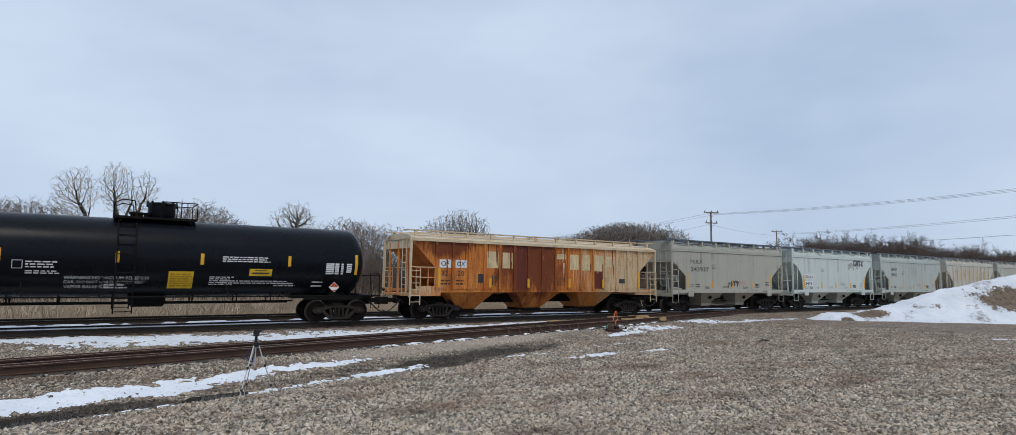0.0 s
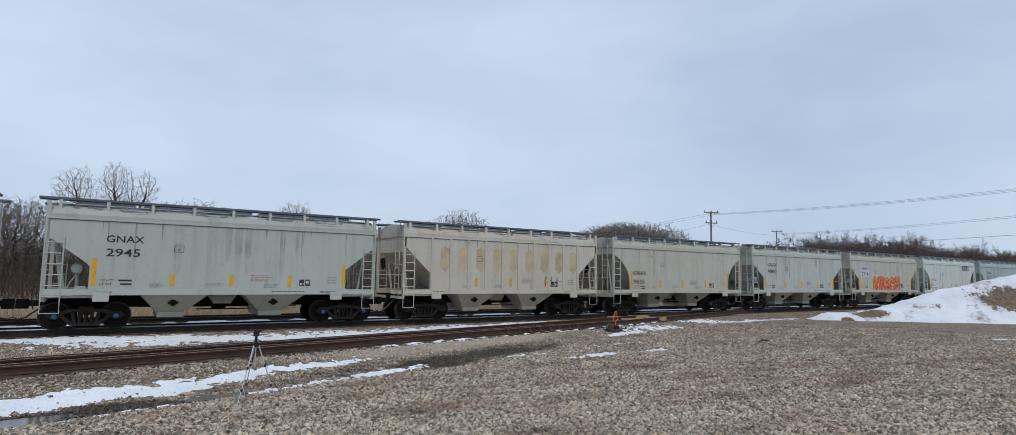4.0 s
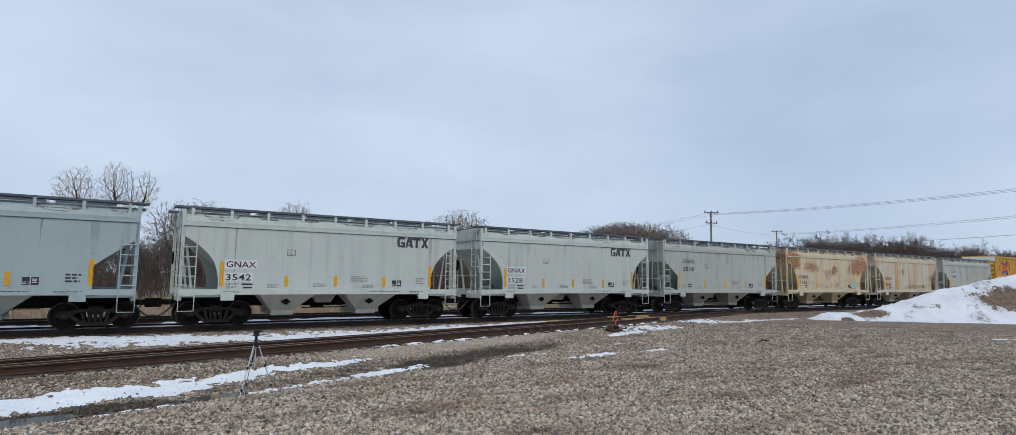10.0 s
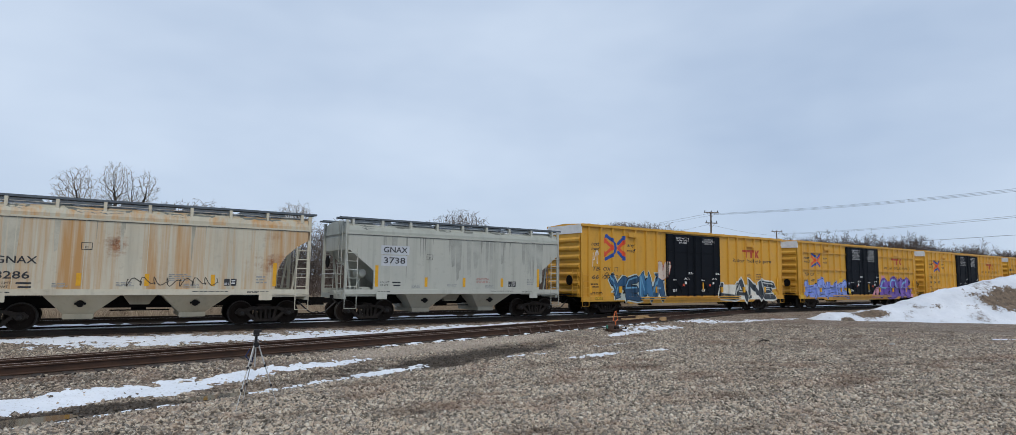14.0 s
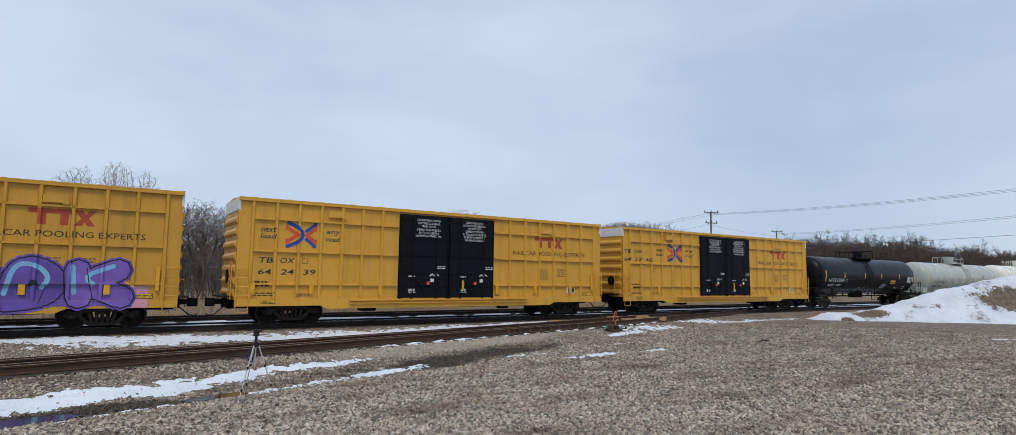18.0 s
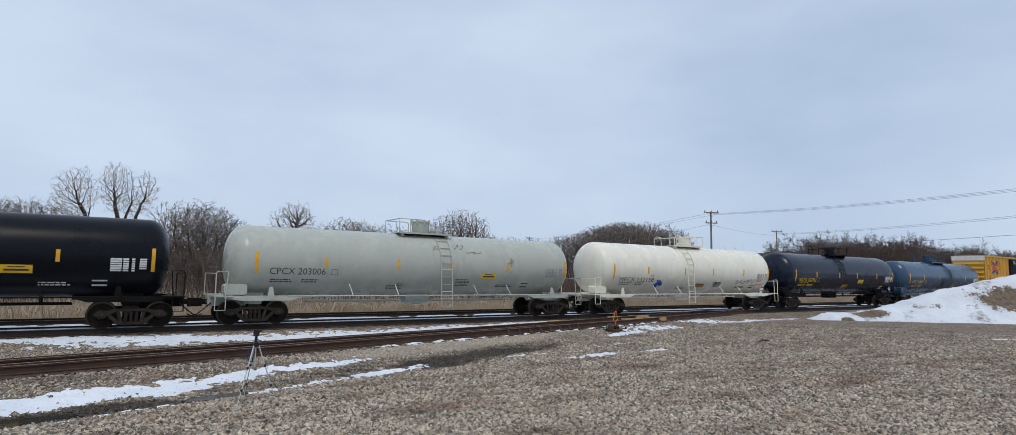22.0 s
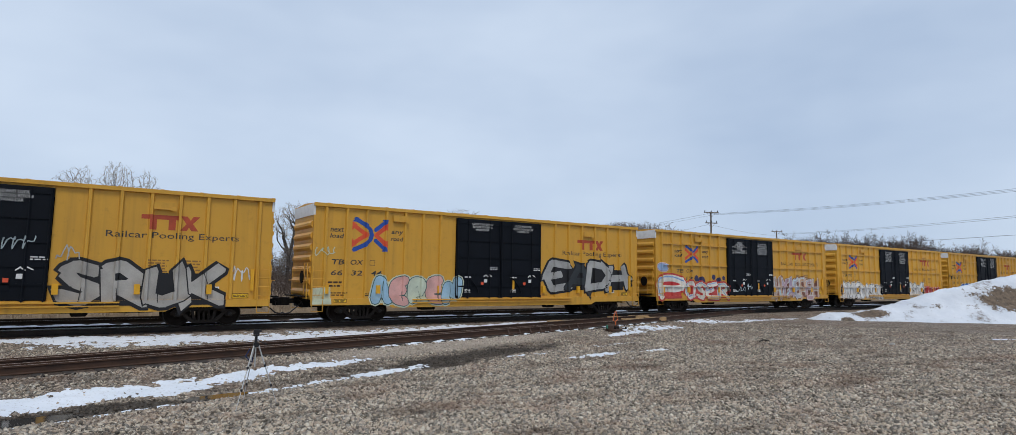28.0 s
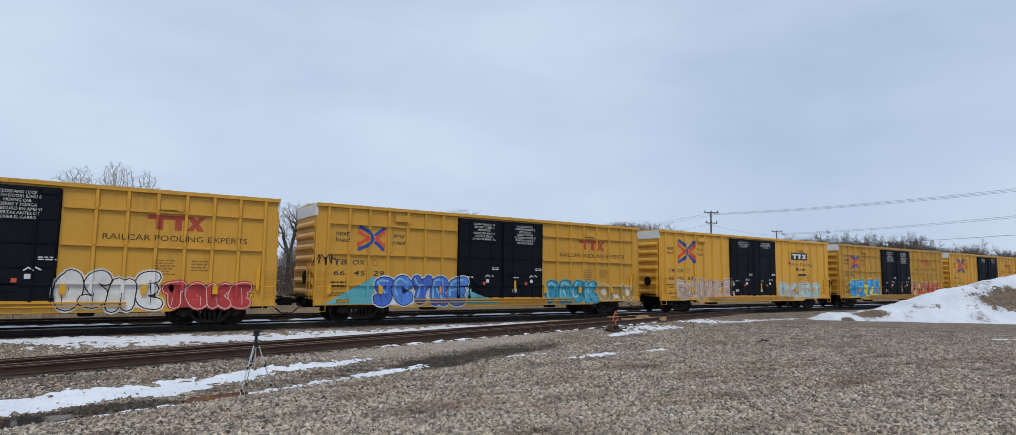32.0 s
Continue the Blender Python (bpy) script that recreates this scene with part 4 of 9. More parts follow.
def build_boxcar(girts):
    """A high boxcar with two black plug doors in each side."""
    H = 9.42
    car = thing("boxcar", "", "boxcar", "freight train")
    for s in (-1, 1):
        a, b = sorted((s * 1.41, s * 1.475))
        for x0, x1 in ((-H, -2.68), (2.34, H)):
            part("side_wall", Mesh().box(x0, x1, a, b, 0.98, 4.9), BOX_PAINT, car)
        part("door_head", Mesh().box(-2.68, 2.34, a, b, 4.8, 4.9), BOX_PAINT, car)
        a, b = sorted((s * 1.46, s * 1.59))
        part("top_chord", Mesh().box(-H - 0.02, H + 0.02, a, b, 4.88, 5.02, 0.02), BOX_PAINT, car)
        sill = [(-H, 0.74), (-H + 3.3, 0.74), (-H + 3.6, 0.6), (H - 3.6, 0.6), (H - 3.3, 0.74), (H, 0.74), (H, 1.02), (-H, 1.02)]
        a, b = sorted((s * 1.48, s * 1.56))
        part("side_sill", Mesh().prism(sill, a, b), BOX_PAINT, car)
        a, b = sorted((s * 1.53, s * 1.66))
        track = Mesh().box(-4.9, 4.4, a, b, 0.92, 0.97).box(-4.9, 4.4, a, b, 0.8, 0.84)
        part("door_track", track, BOX_PAINT, car)
        a, b = sorted((s * 1.475, s * 1.575))
        posts = [-H + 0.52 + 0.9 * k for k in range(7)] + [H - 0.52 - 0.93 * k for k in range(7)]
        for x in posts:
            part("side_post", Mesh().prism([(x - 0.08, s * 1.475), (x - 0.045, s * 1.575), (x + 0.045, s * 1.575), (x + 0.08, s * 1.475)][::s], 1.02, 4.88, "z"), BOX_PAINT, car)
        if girts:
            for z in (1.6, 2.92, 4.2):
                for x0, x1 in ((-H + 0.57, -2.75), (2.4, H - 0.57)):
                    part("girt", Mesh().box(x0, x1, a, b, z - 0.035, z + 0.035), BOX_PAINT, car)
        for x0, x1 in ((-2.66, -0.2), (-0.15, 2.32)):
            a, b = sorted((s * 1.5, s * 1.58))
            door = part("door", Mesh().box(x0, x1, a, b, 1.04, 4.8, 0.03), BLACK_DOOR, car, "black plug door with locking bars")
            ya, yb = sorted((s * 1.58, s * 1.615))
            for z in (1.55, 2.15, 2.95, 3.75, 4.6):
                part("door_rib", Mesh().box(x0 + 0.1, x1 - 0.1, ya, yb, z - 0.03, z + 0.03), BLACK_DOOR, door)
            for x in (x0 + 0.04, x0 + 0.62, x1 - 0.62, x1 - 0.06):
                part("locking_bar", Mesh().tube((x, s * 1.63, 0.95), (x, s * 1.63, 4.78), 0.022, None, 6).box(x - 0.06, x + 0.06, ya, yb, 1.0, 1.12).box(x - 0.05, x + 0.05, ya, yb, 4.68, 4.76), BLACK_DOOR, door)
            lever = Mesh().path([(x0 + 0.7, s * 1.66, 1.95), (x0 + 1.1, s * 1.66, 1.5), (x0 + 1.2, s * 1.66, 1.2)], 0.025)
            lever.box(x0 + 0.85, x0 + 1.5, ya, yb, 1.35, 1.75, 0.05)
            part("door_lever", lever, BLACK_DOOR, door)
        for e in (-1, 1):
            x0, x1 = sorted((e * (H - 0.02), e * (H - 0.48)))
            ladder("ladder", car, BOX_PAINT, x0, x1, s * 1.62, 1.0, 2.35, 4)
            part("stirrup_step", Mesh().path([(x0, s * 1.6, 0.95), (x0, s * 1.6, 0.5), (x1, s * 1.6, 0.5), (x1, s * 1.6, 0.95)], 0.018), BOX_PAINT, car)
    part("floor", Mesh().box(-H + 0.02, H - 0.02, -1.46, 1.46, 0.98, 1.06), STEEL, car)
    roof = Mesh().prism([(-1.56, 5.0), (0, 5.09), (1.56, 5.0), (1.56, 4.97), (-1.56, 4.97)], -H, H, "x")
    for k in range(15):
        x = -H + 0.6 + k * 1.3
        roof.prism([(-1.56, 5.0), (0, 5.09), (1.56, 5.0), (1.56, 5.04), (0, 5.13), (-1.56, 5.04)], x - 0.06, x + 0.06, "x")
    part("roof", roof, BOX_PAINT, car, "galvanised ribbed roof")
    for e in (-1, 1):
        m = Mesh()
        a, b = sorted((e * H, e * (H - 0.06)))
        m.box(a, b, -1.5, 1.5, 0.98, 4.5)
        part("end_wall", m, BOX_PAINT, car, "corrugated yellow end wall")
        for z in (1.25, 1.72, 2.2, 2.68, 3.16, 3.64, 4.12):
            part("corrugation", Mesh().prism([(e * H, z - 0.16), (e * (H + 0.08), z - 0.05), (e * (H + 0.08), z + 0.05), (e * H, z + 0.16)], -1.36, 1.36), BOX_PAINT, car)
        a, b = sorted((e * (H + 0.03), e * (H - 0.06)))
        part("end_panel", Mesh().box(a, b, -1.5, 1.5, 4.5, 4.98), WHITE_INK, car, "white panel along the end wall's top")
        part("crossover_platform", Mesh().box(min(e * H, e * (H + 0.4)), max(e * H, e * (H + 0.4)), -1.2, 1.2, 1.08, 1.12), STEEL, car)
        ladder("end_ladder", car, BOX_PAINT, e * 1.15 - 0.22, e * 1.15 + 0.22, e * (H + 0.14), 1.0, 2.5, 4, 0.016, "y")
        rail = Mesh().path([(e * (H + 0.16), -1.45, 1.75), (e * (H + 0.16), 1.45, 1.75)], 0.02).path([(e * (H + 0.14), -0.5, 2.3), (e * (H + 0.14), 0.5, 2.3)], 0.02)
        part("end_rail", rail, BOX_PAINT, car)
        m = Mesh().box(min(e * (H - 0.5), e * (H + 0.2)), max(e * (H - 0.5), e * (H + 0.2)), -0.3, 0.3, 0.66, 1.02)
        part("draft_gear", m, STEEL, car)
        coupler(car, e * (H + 0.12), e)
    part("brake_wheel", Mesh().turned([(0, 0.26), (0.02, 0.28), (0.04, 0.26)], (-H - 0.2, -0.7, 1.9), "x", 20), STEEL, car)
    part("centre_sill", Mesh().box(-H, H, -0.24, 0.24, 0.6, 0.98), STEEL, car)
    rig = Mesh().path([(-5.5, -0.8, 0.6), (5.5, -0.8, 0.56)], 0.03).box(-4.2, -3.5, -1.1, -0.6, 0.45, 0.8, 0.06).box(3.0, 3.5, -1.2, -0.8, 0.45, 0.75, 0.06)
    part("brake_rigging", rig, STEEL, car)
    for x0, x1, z0, z1 in ((-H + 3.5, -H + 4.22, 4.42, 4.7), (-H + 14.66, -H + 15.36, 4.3, 4.56)):
        board = part("route_board", Mesh().box(x0, x1, -1.6, -1.575, z0, z1, 0.02), BOX_PAINT, car)
        part("board_clip", Mesh().box(x1 - 0.14, x1 + 0.03, -1.625, -1.6, z0 - 0.05, z0 + 0.12, 0.02).box(x0, x1, -1.62, -1.6, z0, z0 + 0.035), BOX_PAINT, board)
    for x in (-H + 0.62, -H + 2.9, -H + 5.9, 2.55, 4.9, H - 2.2):
        part("reflector", Mesh().box(x - 0.09, x + 0.09, -1.583, -1.475, 1.22, 1.58), REFLECT, car)
    part("reflector", Mesh().box(H - 0.75, H - 0.63, -1.583, -1.505, 1.35, 2.2), REFLECT, car)
    truck(car, -H + 2.3)
    truck(car, H - 2.26)
    return car


TANK_R, TANK_Z = 1.45, 2.56


def tank_side(x, z):
    return -math.sqrt(max(0.01, TANK_R ** 2 - (z - TANK_Z) ** 2)) - 0.006


def build_tank(trim, H=8.15, pivot=7.0, lad=-0.2, dome_x=0.3, paint=None, pot=0.5, short=False):
    """A tank car; trim is the material of its ladders and rails."""
    car = thing("tank_car", "", "tank car", "freight train")
    lift = (0, 0, TANK_R + TANK_Z - 4.01)
    prof = [(-H + 0.0, 0.02)]
    for k in range(1, 9):
        a = k / 8 * math.pi / 2
        prof.append((-H + 0.72 * (1 - math.cos(a)), TANK_R * math.sin(a) ** 0.8))
    prof += [(x, TANK_R) for x in (-6.0, -4.0, -2.0)] + [(-0.9, TANK_R)]
    half = [(x, r) for x, r in prof]
    prof = half + [(-x, r) for x, r in reversed(half)]
    m = Mesh().turned(prof, (0, 0, TANK_Z), "x", 56)
    m.smooth = True
    part("shell", m, paint, car)
    flip = 1 if lad < dome_x else -1
    for x in (lad - 0.62, lad + 0.62):
        band = Mesh().turned([(x - 0.02, TANK_R - 0.01), (x - 0.02, TANK_R + 0.008), (x + 0.02, TANK_R + 0.008), (x + 0.02, TANK_R - 0.01)], (0, 0, TANK_Z), "x", 48)
        part("jacket_band", band, paint, car)
    deck = Mesh().box(-1.35, 1.35, -0.85, 0.85, 3.99, 4.03)
    deck.box(-1.35, 1.35, -0.87, -0.83, 3.97, 4.06)
    deck.box(-1.2, -1.1, -0.8, 0.8, 3.85, 4.0).box(1.1, 1.2, -0.8, 0.8, 3.85, 4.0)
    platform = part("platform", deck, trim, car, "", lift)
    rail = Mesh()
    for y in (-0.85, 0.85):
        rail.path([(flip * u, y, z) for u, z in ((0.15, 4.02), (0.15, 4.58), (0.25, 4.66), (1.35, 4.66), (1.35, 4.02))], 0.022)
        rail.path([(flip * u, y, z) for u, z in ((-1.35, 4.02), (-1.35, 4.5), (-1.1, 4.66), (-0.72, 4.62), (-0.65, 4.02))], 0.022)
        rail.path([(flip * 0.8, y, 4.02), (flip * 0.8, y, 4.66)], 0.018)
    rail.path([(flip * 1.35, -0.85, 4.66), (flip * 1.35, 0.85, 4.66)], 0.022).path([(flip * -1.35, -0.85, 4.5), (flip * -1.35, 0.85, 4.5)], 0.022)
    part("railing", rail, trim, platform)
    dome = Mesh().turned([(0, 0.02), (0, 0.74 * pot), (0.1, 0.74 * pot), (0.14, 0.92 * pot), (0.22, pot), (0.6, pot), (0.62, 1.08 * pot), (0.69, 1.08 * pot), (0.72, 0.9 * pot), (0.74, 0.02)], (dome_x, 0, 3.96), "z", 28)
    for k in range(8):
        dome.box(dome_x + 1.04 * pot * math.cos(k * 0.785) - 0.04, dome_x + 1.04 * pot * math.cos(k * 0.785) + 0.04, 1.04 * pot * math.sin(k * 0.785) - 0.04, 1.04 * pot * math.sin(k * 0.785) + 0.04, 4.5, 4.72, 0.01)
    dome.smooth = True
    part("manway", dome, paint, car, "", lift)
    valve = Mesh()
    for x in (dome_x - flip * 0.95, dome_x - flip * 0.7, dome_x - flip * 0.5):
        valve.turned([(0, 0.09), (0.16, 0.09), (0.18, 0.13), (0.24, 0.13), (0.26, 0.05)], (x, -0.25, 4.0), "z", 10)
    part("valve", valve, trim, car, "", lift)
    for s in (-1, 1):
        rungs = Mesh()
        pts = [(s * (0.06 + math.sqrt(max(0, TANK_R ** 2 - (z - TANK_Z) ** 2))), z) for z in (3.9 + lift[2], 3.7, 3.45, 3.15, 2.8, 2.56)] + [(s * 1.56, 2.1), (s * 1.6, 1.4), (s * 1.62, 0.55)]
        if short:
            pts = pts[:6]
        for x in (lad - 0.28, lad + 0.28):
            rungs.path([(x, y, z) for y, z in pts], 0.024, 6)
        for i in range(10):
            z = 0.62 + i * 0.34
            if z < pts[-1][1]:
                continue
            y = next(a[0] + (b[0] - a[0]) * (z - a[1]) / (b[1] - a[1]) for a, b in zip(pts, pts[1:]) if b[1] <= z <= a[1])
            rungs.tube((lad - 0.28, y, z), (lad + 0.28, y, z), 0.018, None, 6)
        part("ladder", rungs, trim, car)
        line = Mesh().path([(-6.4, s * 1.6, 1.13), (6.6, s * 1.6, 1.13)], 0.028)
        for x in (-3.7, -1.6, 2.5, 4.4):
            line.tube((x, s * 1.6, 1.13), (x - 0.08, s * 1.28, 1.62), 0.022)
        part("handrail", line, trim, car)
    for e in (-1, 1):
        x0 = e * (H - 1.05)
        m = Mesh().box(min(x0, e * (H + 0.55)), max(x0, e * (H + 0.55)), -0.32, 0.32, 0.72, 1.1)
        m.prism([(e * 5.2, 1.2), (e * (H - 0.1), 1.2), (e * (H + 0.45), 1.0), (e * (H + 0.45), 0.92), (e * 5.2, 1.0)], -0.3, 0.3)
        part("stub_sill", m, trim, car)
        b = Mesh().prism([(e * (pivot - 0.3), 0.8), (e * (pivot + 0.3), 0.8), (e * (pivot + 0.42), 1.5), (e * (pivot - 0.42), 1.5)], -0.6, 0.6)
        part("body_bolster", b, trim, car)
        for s in (-1, 1):
            a_, b_ = sorted((s * 1.12, s * 1.2))
            part("sill_plate", Mesh().prism([(e * (pivot - 1.95), 1.14), (e * (pivot - 1.35), 0.94), (e * (pivot + 0.5), 0.94), (e * (H + 0.3), 1.06), (e * (H + 0.3), 1.14)], a_, b_), trim, car)
        d = Mesh().box(min(e * (H - 0.2), e * (H + 0.5)), max(e * (H - 0.2), e * (H + 0.5)), -1.5, 1.5, 1.1, 1.15)
        part("end_platform", d, trim, car)
        w = Mesh().prism([(e * (pivot - 0.6), 1.12), (e * (pivot - 0.32), 1.12), (e * (pivot - 0.4), 1.5), (e * (pivot - 0.52), 1.5)], -1.56, -1.5)
        part("placard_holder", w, trim, car)
        r = Mesh()
        r.path([(e * (H + 0.45), -1.5, 1.12), (e * (H + 0.45), -1.5, 2.0), (e * (H + 0.4), -1.5, 2.08), (e * (H + 0.02), -1.5, 2.08), (e * (H + 0.1), -1.5, 1.12)], 0.024)
        r.path([(e * (H + 0.45), -1.5, 2.0), (e * (H + 0.45), 1.5, 2.0), (e * (H + 0.45), 1.5, 1.12)], 0.022)
        r.path([(e * (H + 0.45), -1.52, 1.1), (e * (H + 0.45), -1.52, 0.6), (e * (H + 0.08), -1.52, 0.6), (e * (H + 0.08), -1.52, 1.1)], 0.022)
        part("end_railing", r, trim, car)
        coupler(car, e * (H + 0.52), e)
    gear = Mesh().box(-H - 0.1, -H + 0.75, -1.1, -0.5, 1.18, 1.6, 0.08)
    gear.turned([(-0.3, 0.02), (-0.28, 0.18), (0.28, 0.18), (0.3, 0.02)], (-H + 0.55, -0.8, 1.9), "y", 14)
    part("brake_gear", gear, trim, car)
    pipe = Mesh().path([(-5.2, 0.5, 0.82), (5.2, 0.5, 0.82)], 0.04).path([(-5.2, -0.4, 0.9), (5.2, -0.4, 0.9)], 0.03)
    for x in (-4.2, -2.8, -1.2, 1.4, 3.0, 4.3):
        pipe.tube((x, -0.4, 0.9), (x, -0.4, 1.16), 0.03).tube((x, 0.5, 0.82), (x, 0.5, 1.16), 0.03)
    pipe.box(-0.7, 0.5, -0.3, 0.3, 0.72, 1.15, 0.1)
    part("brake_pipe", pipe, trim, car)
    for x, z1 in ((-H + 1.0, 2.87), (-H + 3.75, 2.74), (-H + 7.0, 2.74), (-H + 9.7, 2.74), (-H + 12.9, 2.74), (H - 0.6, 2.87)):
        z0 = z1 - (0.85 if abs(x) > 6.9 else 0.42)
        Sign(tank_side).bar(x - 0.06, x + 0.06, z0, z1).link("reflector", REFLECT, car)
    truck(car, -pivot)
    truck(car, pivot)
    return car


# ---- the ground, the tracks and the snow ----
def spur_y(x):
    """The middle of the side track, which runs into the main track."""
    if x < 18:
        return -5.12 + 0.2245 * (x - 18)
    u = min(1.0, (x - 18) / 34)
    return -5.12 + 34 * 0.2245 * (u - u * u * 0.0) * (1 - u) ** 1.0 + 5.12 * u * u * (3 - 2 * u) if u < 1 else 0.0


def hump(d, flat, foot, h):
    """A bank of height h, flat out to one distance and level with the ground at the next."""
    u = min(1.0, max(0.0, (abs(d) - flat) / (foot - flat)))
    return h * (1 - u * u * (3 - 2 * u))


def ground_z(x, y):
    rough = 0.1 * noise.noise((x * 0.06, y * 0.06, 3.1)) + 0.035 * noise.noise((x * 0.45, y * 0.45, 7.0))
    bank = max(hump(y, 1.7, 3.6, 0.2), hump(y - 4.9, 1.7, 3.6, 0.2))
    if -60 < x < 60:
        bank = max(bank, hump(y - spur_y(x), 1.5, 3.0, 0.2))
    z = -0.42 + bank + rough * (1 - bank * 4.6)
    z -= 0.12 * math.exp(-((x * 0.2245 - (y + 13.4)) ** 2) / 0.9) * (1 if x < 7 else math.exp(-(x - 7) ** 2 / 8))
    if y > 8.0:
        z += 0.5 * min(1.0, (y - 8.0) / 9)
    return z


def axis_steps(lo, hi, fine_lo, fine_hi, step):
    out, v, d = [], fine_lo, step
    while v > lo:
        d *= 1.22
        v -= d
        out.append(v)
    out = out[::-1]
    v = fine_lo
    while v < fine_hi:
        out.append(v)
        v += step
    d = step
    while v < hi:
        out.append(v)
        d *= 1.22
        v += d
    return out + [hi]


def sheet(xs, ys, height):
    n = len(xs)
    m = Mesh()
    m.v = [(x, y, height(x, y)) for y in ys for x in xs]
    m.f = [(j * n + i, j * n + i + 1, (j + 1) * n + i + 1, (j + 1) * n + i) for j in range(len(ys) - 1) for i in range(n - 1)]
    m.smooth = True
    return m


ground_mesh = sheet(axis_steps(-2500, 2500, -8, 50, 0.4), axis_steps(-2500, 2500, -26, 6, 0.3), ground_z)
solid("ground", ground_mesh, GRAVEL, "grey and pinkish gravel yard", "ground", kind="structure")

RAIL = [(-0.07, -0.185), (0.07, -0.185), (0.07, -0.17), (0.012, -0.15), (0.01, -0.05), (0.036, -0.035), (0.036, -0.004), (0.026, 0.0), (-0.026, 0.0), (-0.036, -0.004), (-0.036, -0.035), (-0.01, -0.05), (-0.012, -0.15), (-0.07, -0.17)]


def lay_rail(track, xs, line, off, main=True):
    m = Mesh()
    ring = len(RAIL)
    for i, x in enumerate(xs):
        slope = (line(x + 0.1) - line(x - 0.1)) / 0.2
        k = 1 / math.hypot(1, slope)
        for u, z in RAIL:
            m.v.append((x - slope * k * (off + u), line(x) + k * (off + u), z))
    for i in range(len(xs) - 1):
        m.f += [(i * ring + j, i * ring + (j + 1) % ring, (i + 1) * ring + (j + 1) % ring, (i + 1) * ring + j) for j in range(ring)]
    m.f += [tuple(range(ring)), tuple(range(len(m.v) - 1, len(m.v) - ring - 1, -1))]
    part("rail", m, MAIN_SIDE if main else RAIL_SIDE, track, "rusty brown steel rail")
    head = Mesh()
    for x in xs:
        slope = (line(x + 0.1) - line(x - 0.1)) / 0.2
        k = 1 / math.hypot(1, slope)
        for u in (-0.024, 0.024):
            head.v.append((x - slope * k * (off + u), line(x) + k * (off + u), 0.001))
    head.f = [(2 * i, 2 * i + 2, 2 * i + 3, 2 * i + 1) for i in range(len(xs) - 1)]
    part("rail_head", head, RAIL_TOP if main else SPUR_TOP, track)


main_track = thing("track_main", "straight main track with rusty rails and dark ties", "railway track", kind="structure")
far_x = [-900, -300, -60] + [v for v in range(-40, 130, 10)] + [200, 400, 900]
for off in (-0.7535, 0.7535):
    lay_rail(main_track, far_x, lambda x: 0.0, off)
far_track = thing("track_far", "parallel straight track behind the train", "railway track", kind="structure")
for off in (-0.7535, 0.7535):
    lay_rail(far_track, far_x, lambda x: 4.9, off)
spur = thing("track_spur", "curving side track with brown rails and worn ties", "railway track", kind="structure")
spur_x = [-60, -30, -15] + [-10 + 2 * k for k in range(29)]
for off in (-0.7535, 0.7535):
    lay_rail(spur, spur_x, spur_y, off, False)
for off, x0, n in ((0.42, -14, 17), (-0.36, -14, 20)):
    lay_rail(spur, [x0 + 1.6 * k for k in range(n)], spur_y, off, False)


def bed(xs, line, half, far=0.0):
    """Dark ballast between the ends of the ties."""
    m = Mesh()
    ys = [-half, -half * 0.7, 0, half * 0.7, half + far]
    m.v = [(x, line(x) + v, -0.2 - (0.05 if abs(v) >= half else 0) + 0.012 * noise.noise((x * 3, v * 3, 0))) for x in xs for v in ys]
    m.f = [(i * 5 + j, (i + 1) * 5 + j, (i + 1) * 5 + j + 1, i * 5 + j + 1) for i in range(len(xs) - 1) for j in range(4)]
    return m


part("ballast", bed([-300, -60] + [-20 + 0.5 * k for k in range(320)] + [300, 900], lambda x: 0.0, 1.55, 1.3), DIRT, main_track, "dark oily ballast")
part("ballast", bed([-300, -60] + [-20 + 0.8 * k for k in range(200)] + [300, 900], lambda x: 4.9, 1.5, 0.6), DIRT, far_track, "dark oily ballast")
part("ballast", bed([-60] + [-20 + 0.5 * k for k in range(124)], spur_y, 1.25), DIRT, spur, "dark oily ballast")
tie_mesh = Mesh().box(-0.115, 0.115, -1.3, 1.3, -0.36, -0.185, 0.02).data("tie", TIE)
rnd = random.Random(5)
for k in range(150):
    x = -6 + 0.52 * k
    ob = part("tie", tie_mesh, None, main_track)
    ob.matrix_basis = pose(x + rnd.uniform(-0.03, 0.03), rnd.uniform(-0.05, 0.05), rnd.uniform(-0.012, 0.0), 0, 0, rnd.uniform(-1.5, 1.5))
for k in range(75):
    x = -5 + 0.54 * k
    if x > 34:
        break
    ob = part("tie", tie_mesh, None, spur)
    turn = math.degrees(math.atan((spur_y(x + 0.1) - spur_y(x - 0.1)) / 0.2))
    ob.matrix_basis = pose(x, spur_y(x) + rnd.uniform(-0.12, 0.08), rnd.uniform(-0.012, 0.0), 0, 0, turn + rnd.uniform(-2, 2))

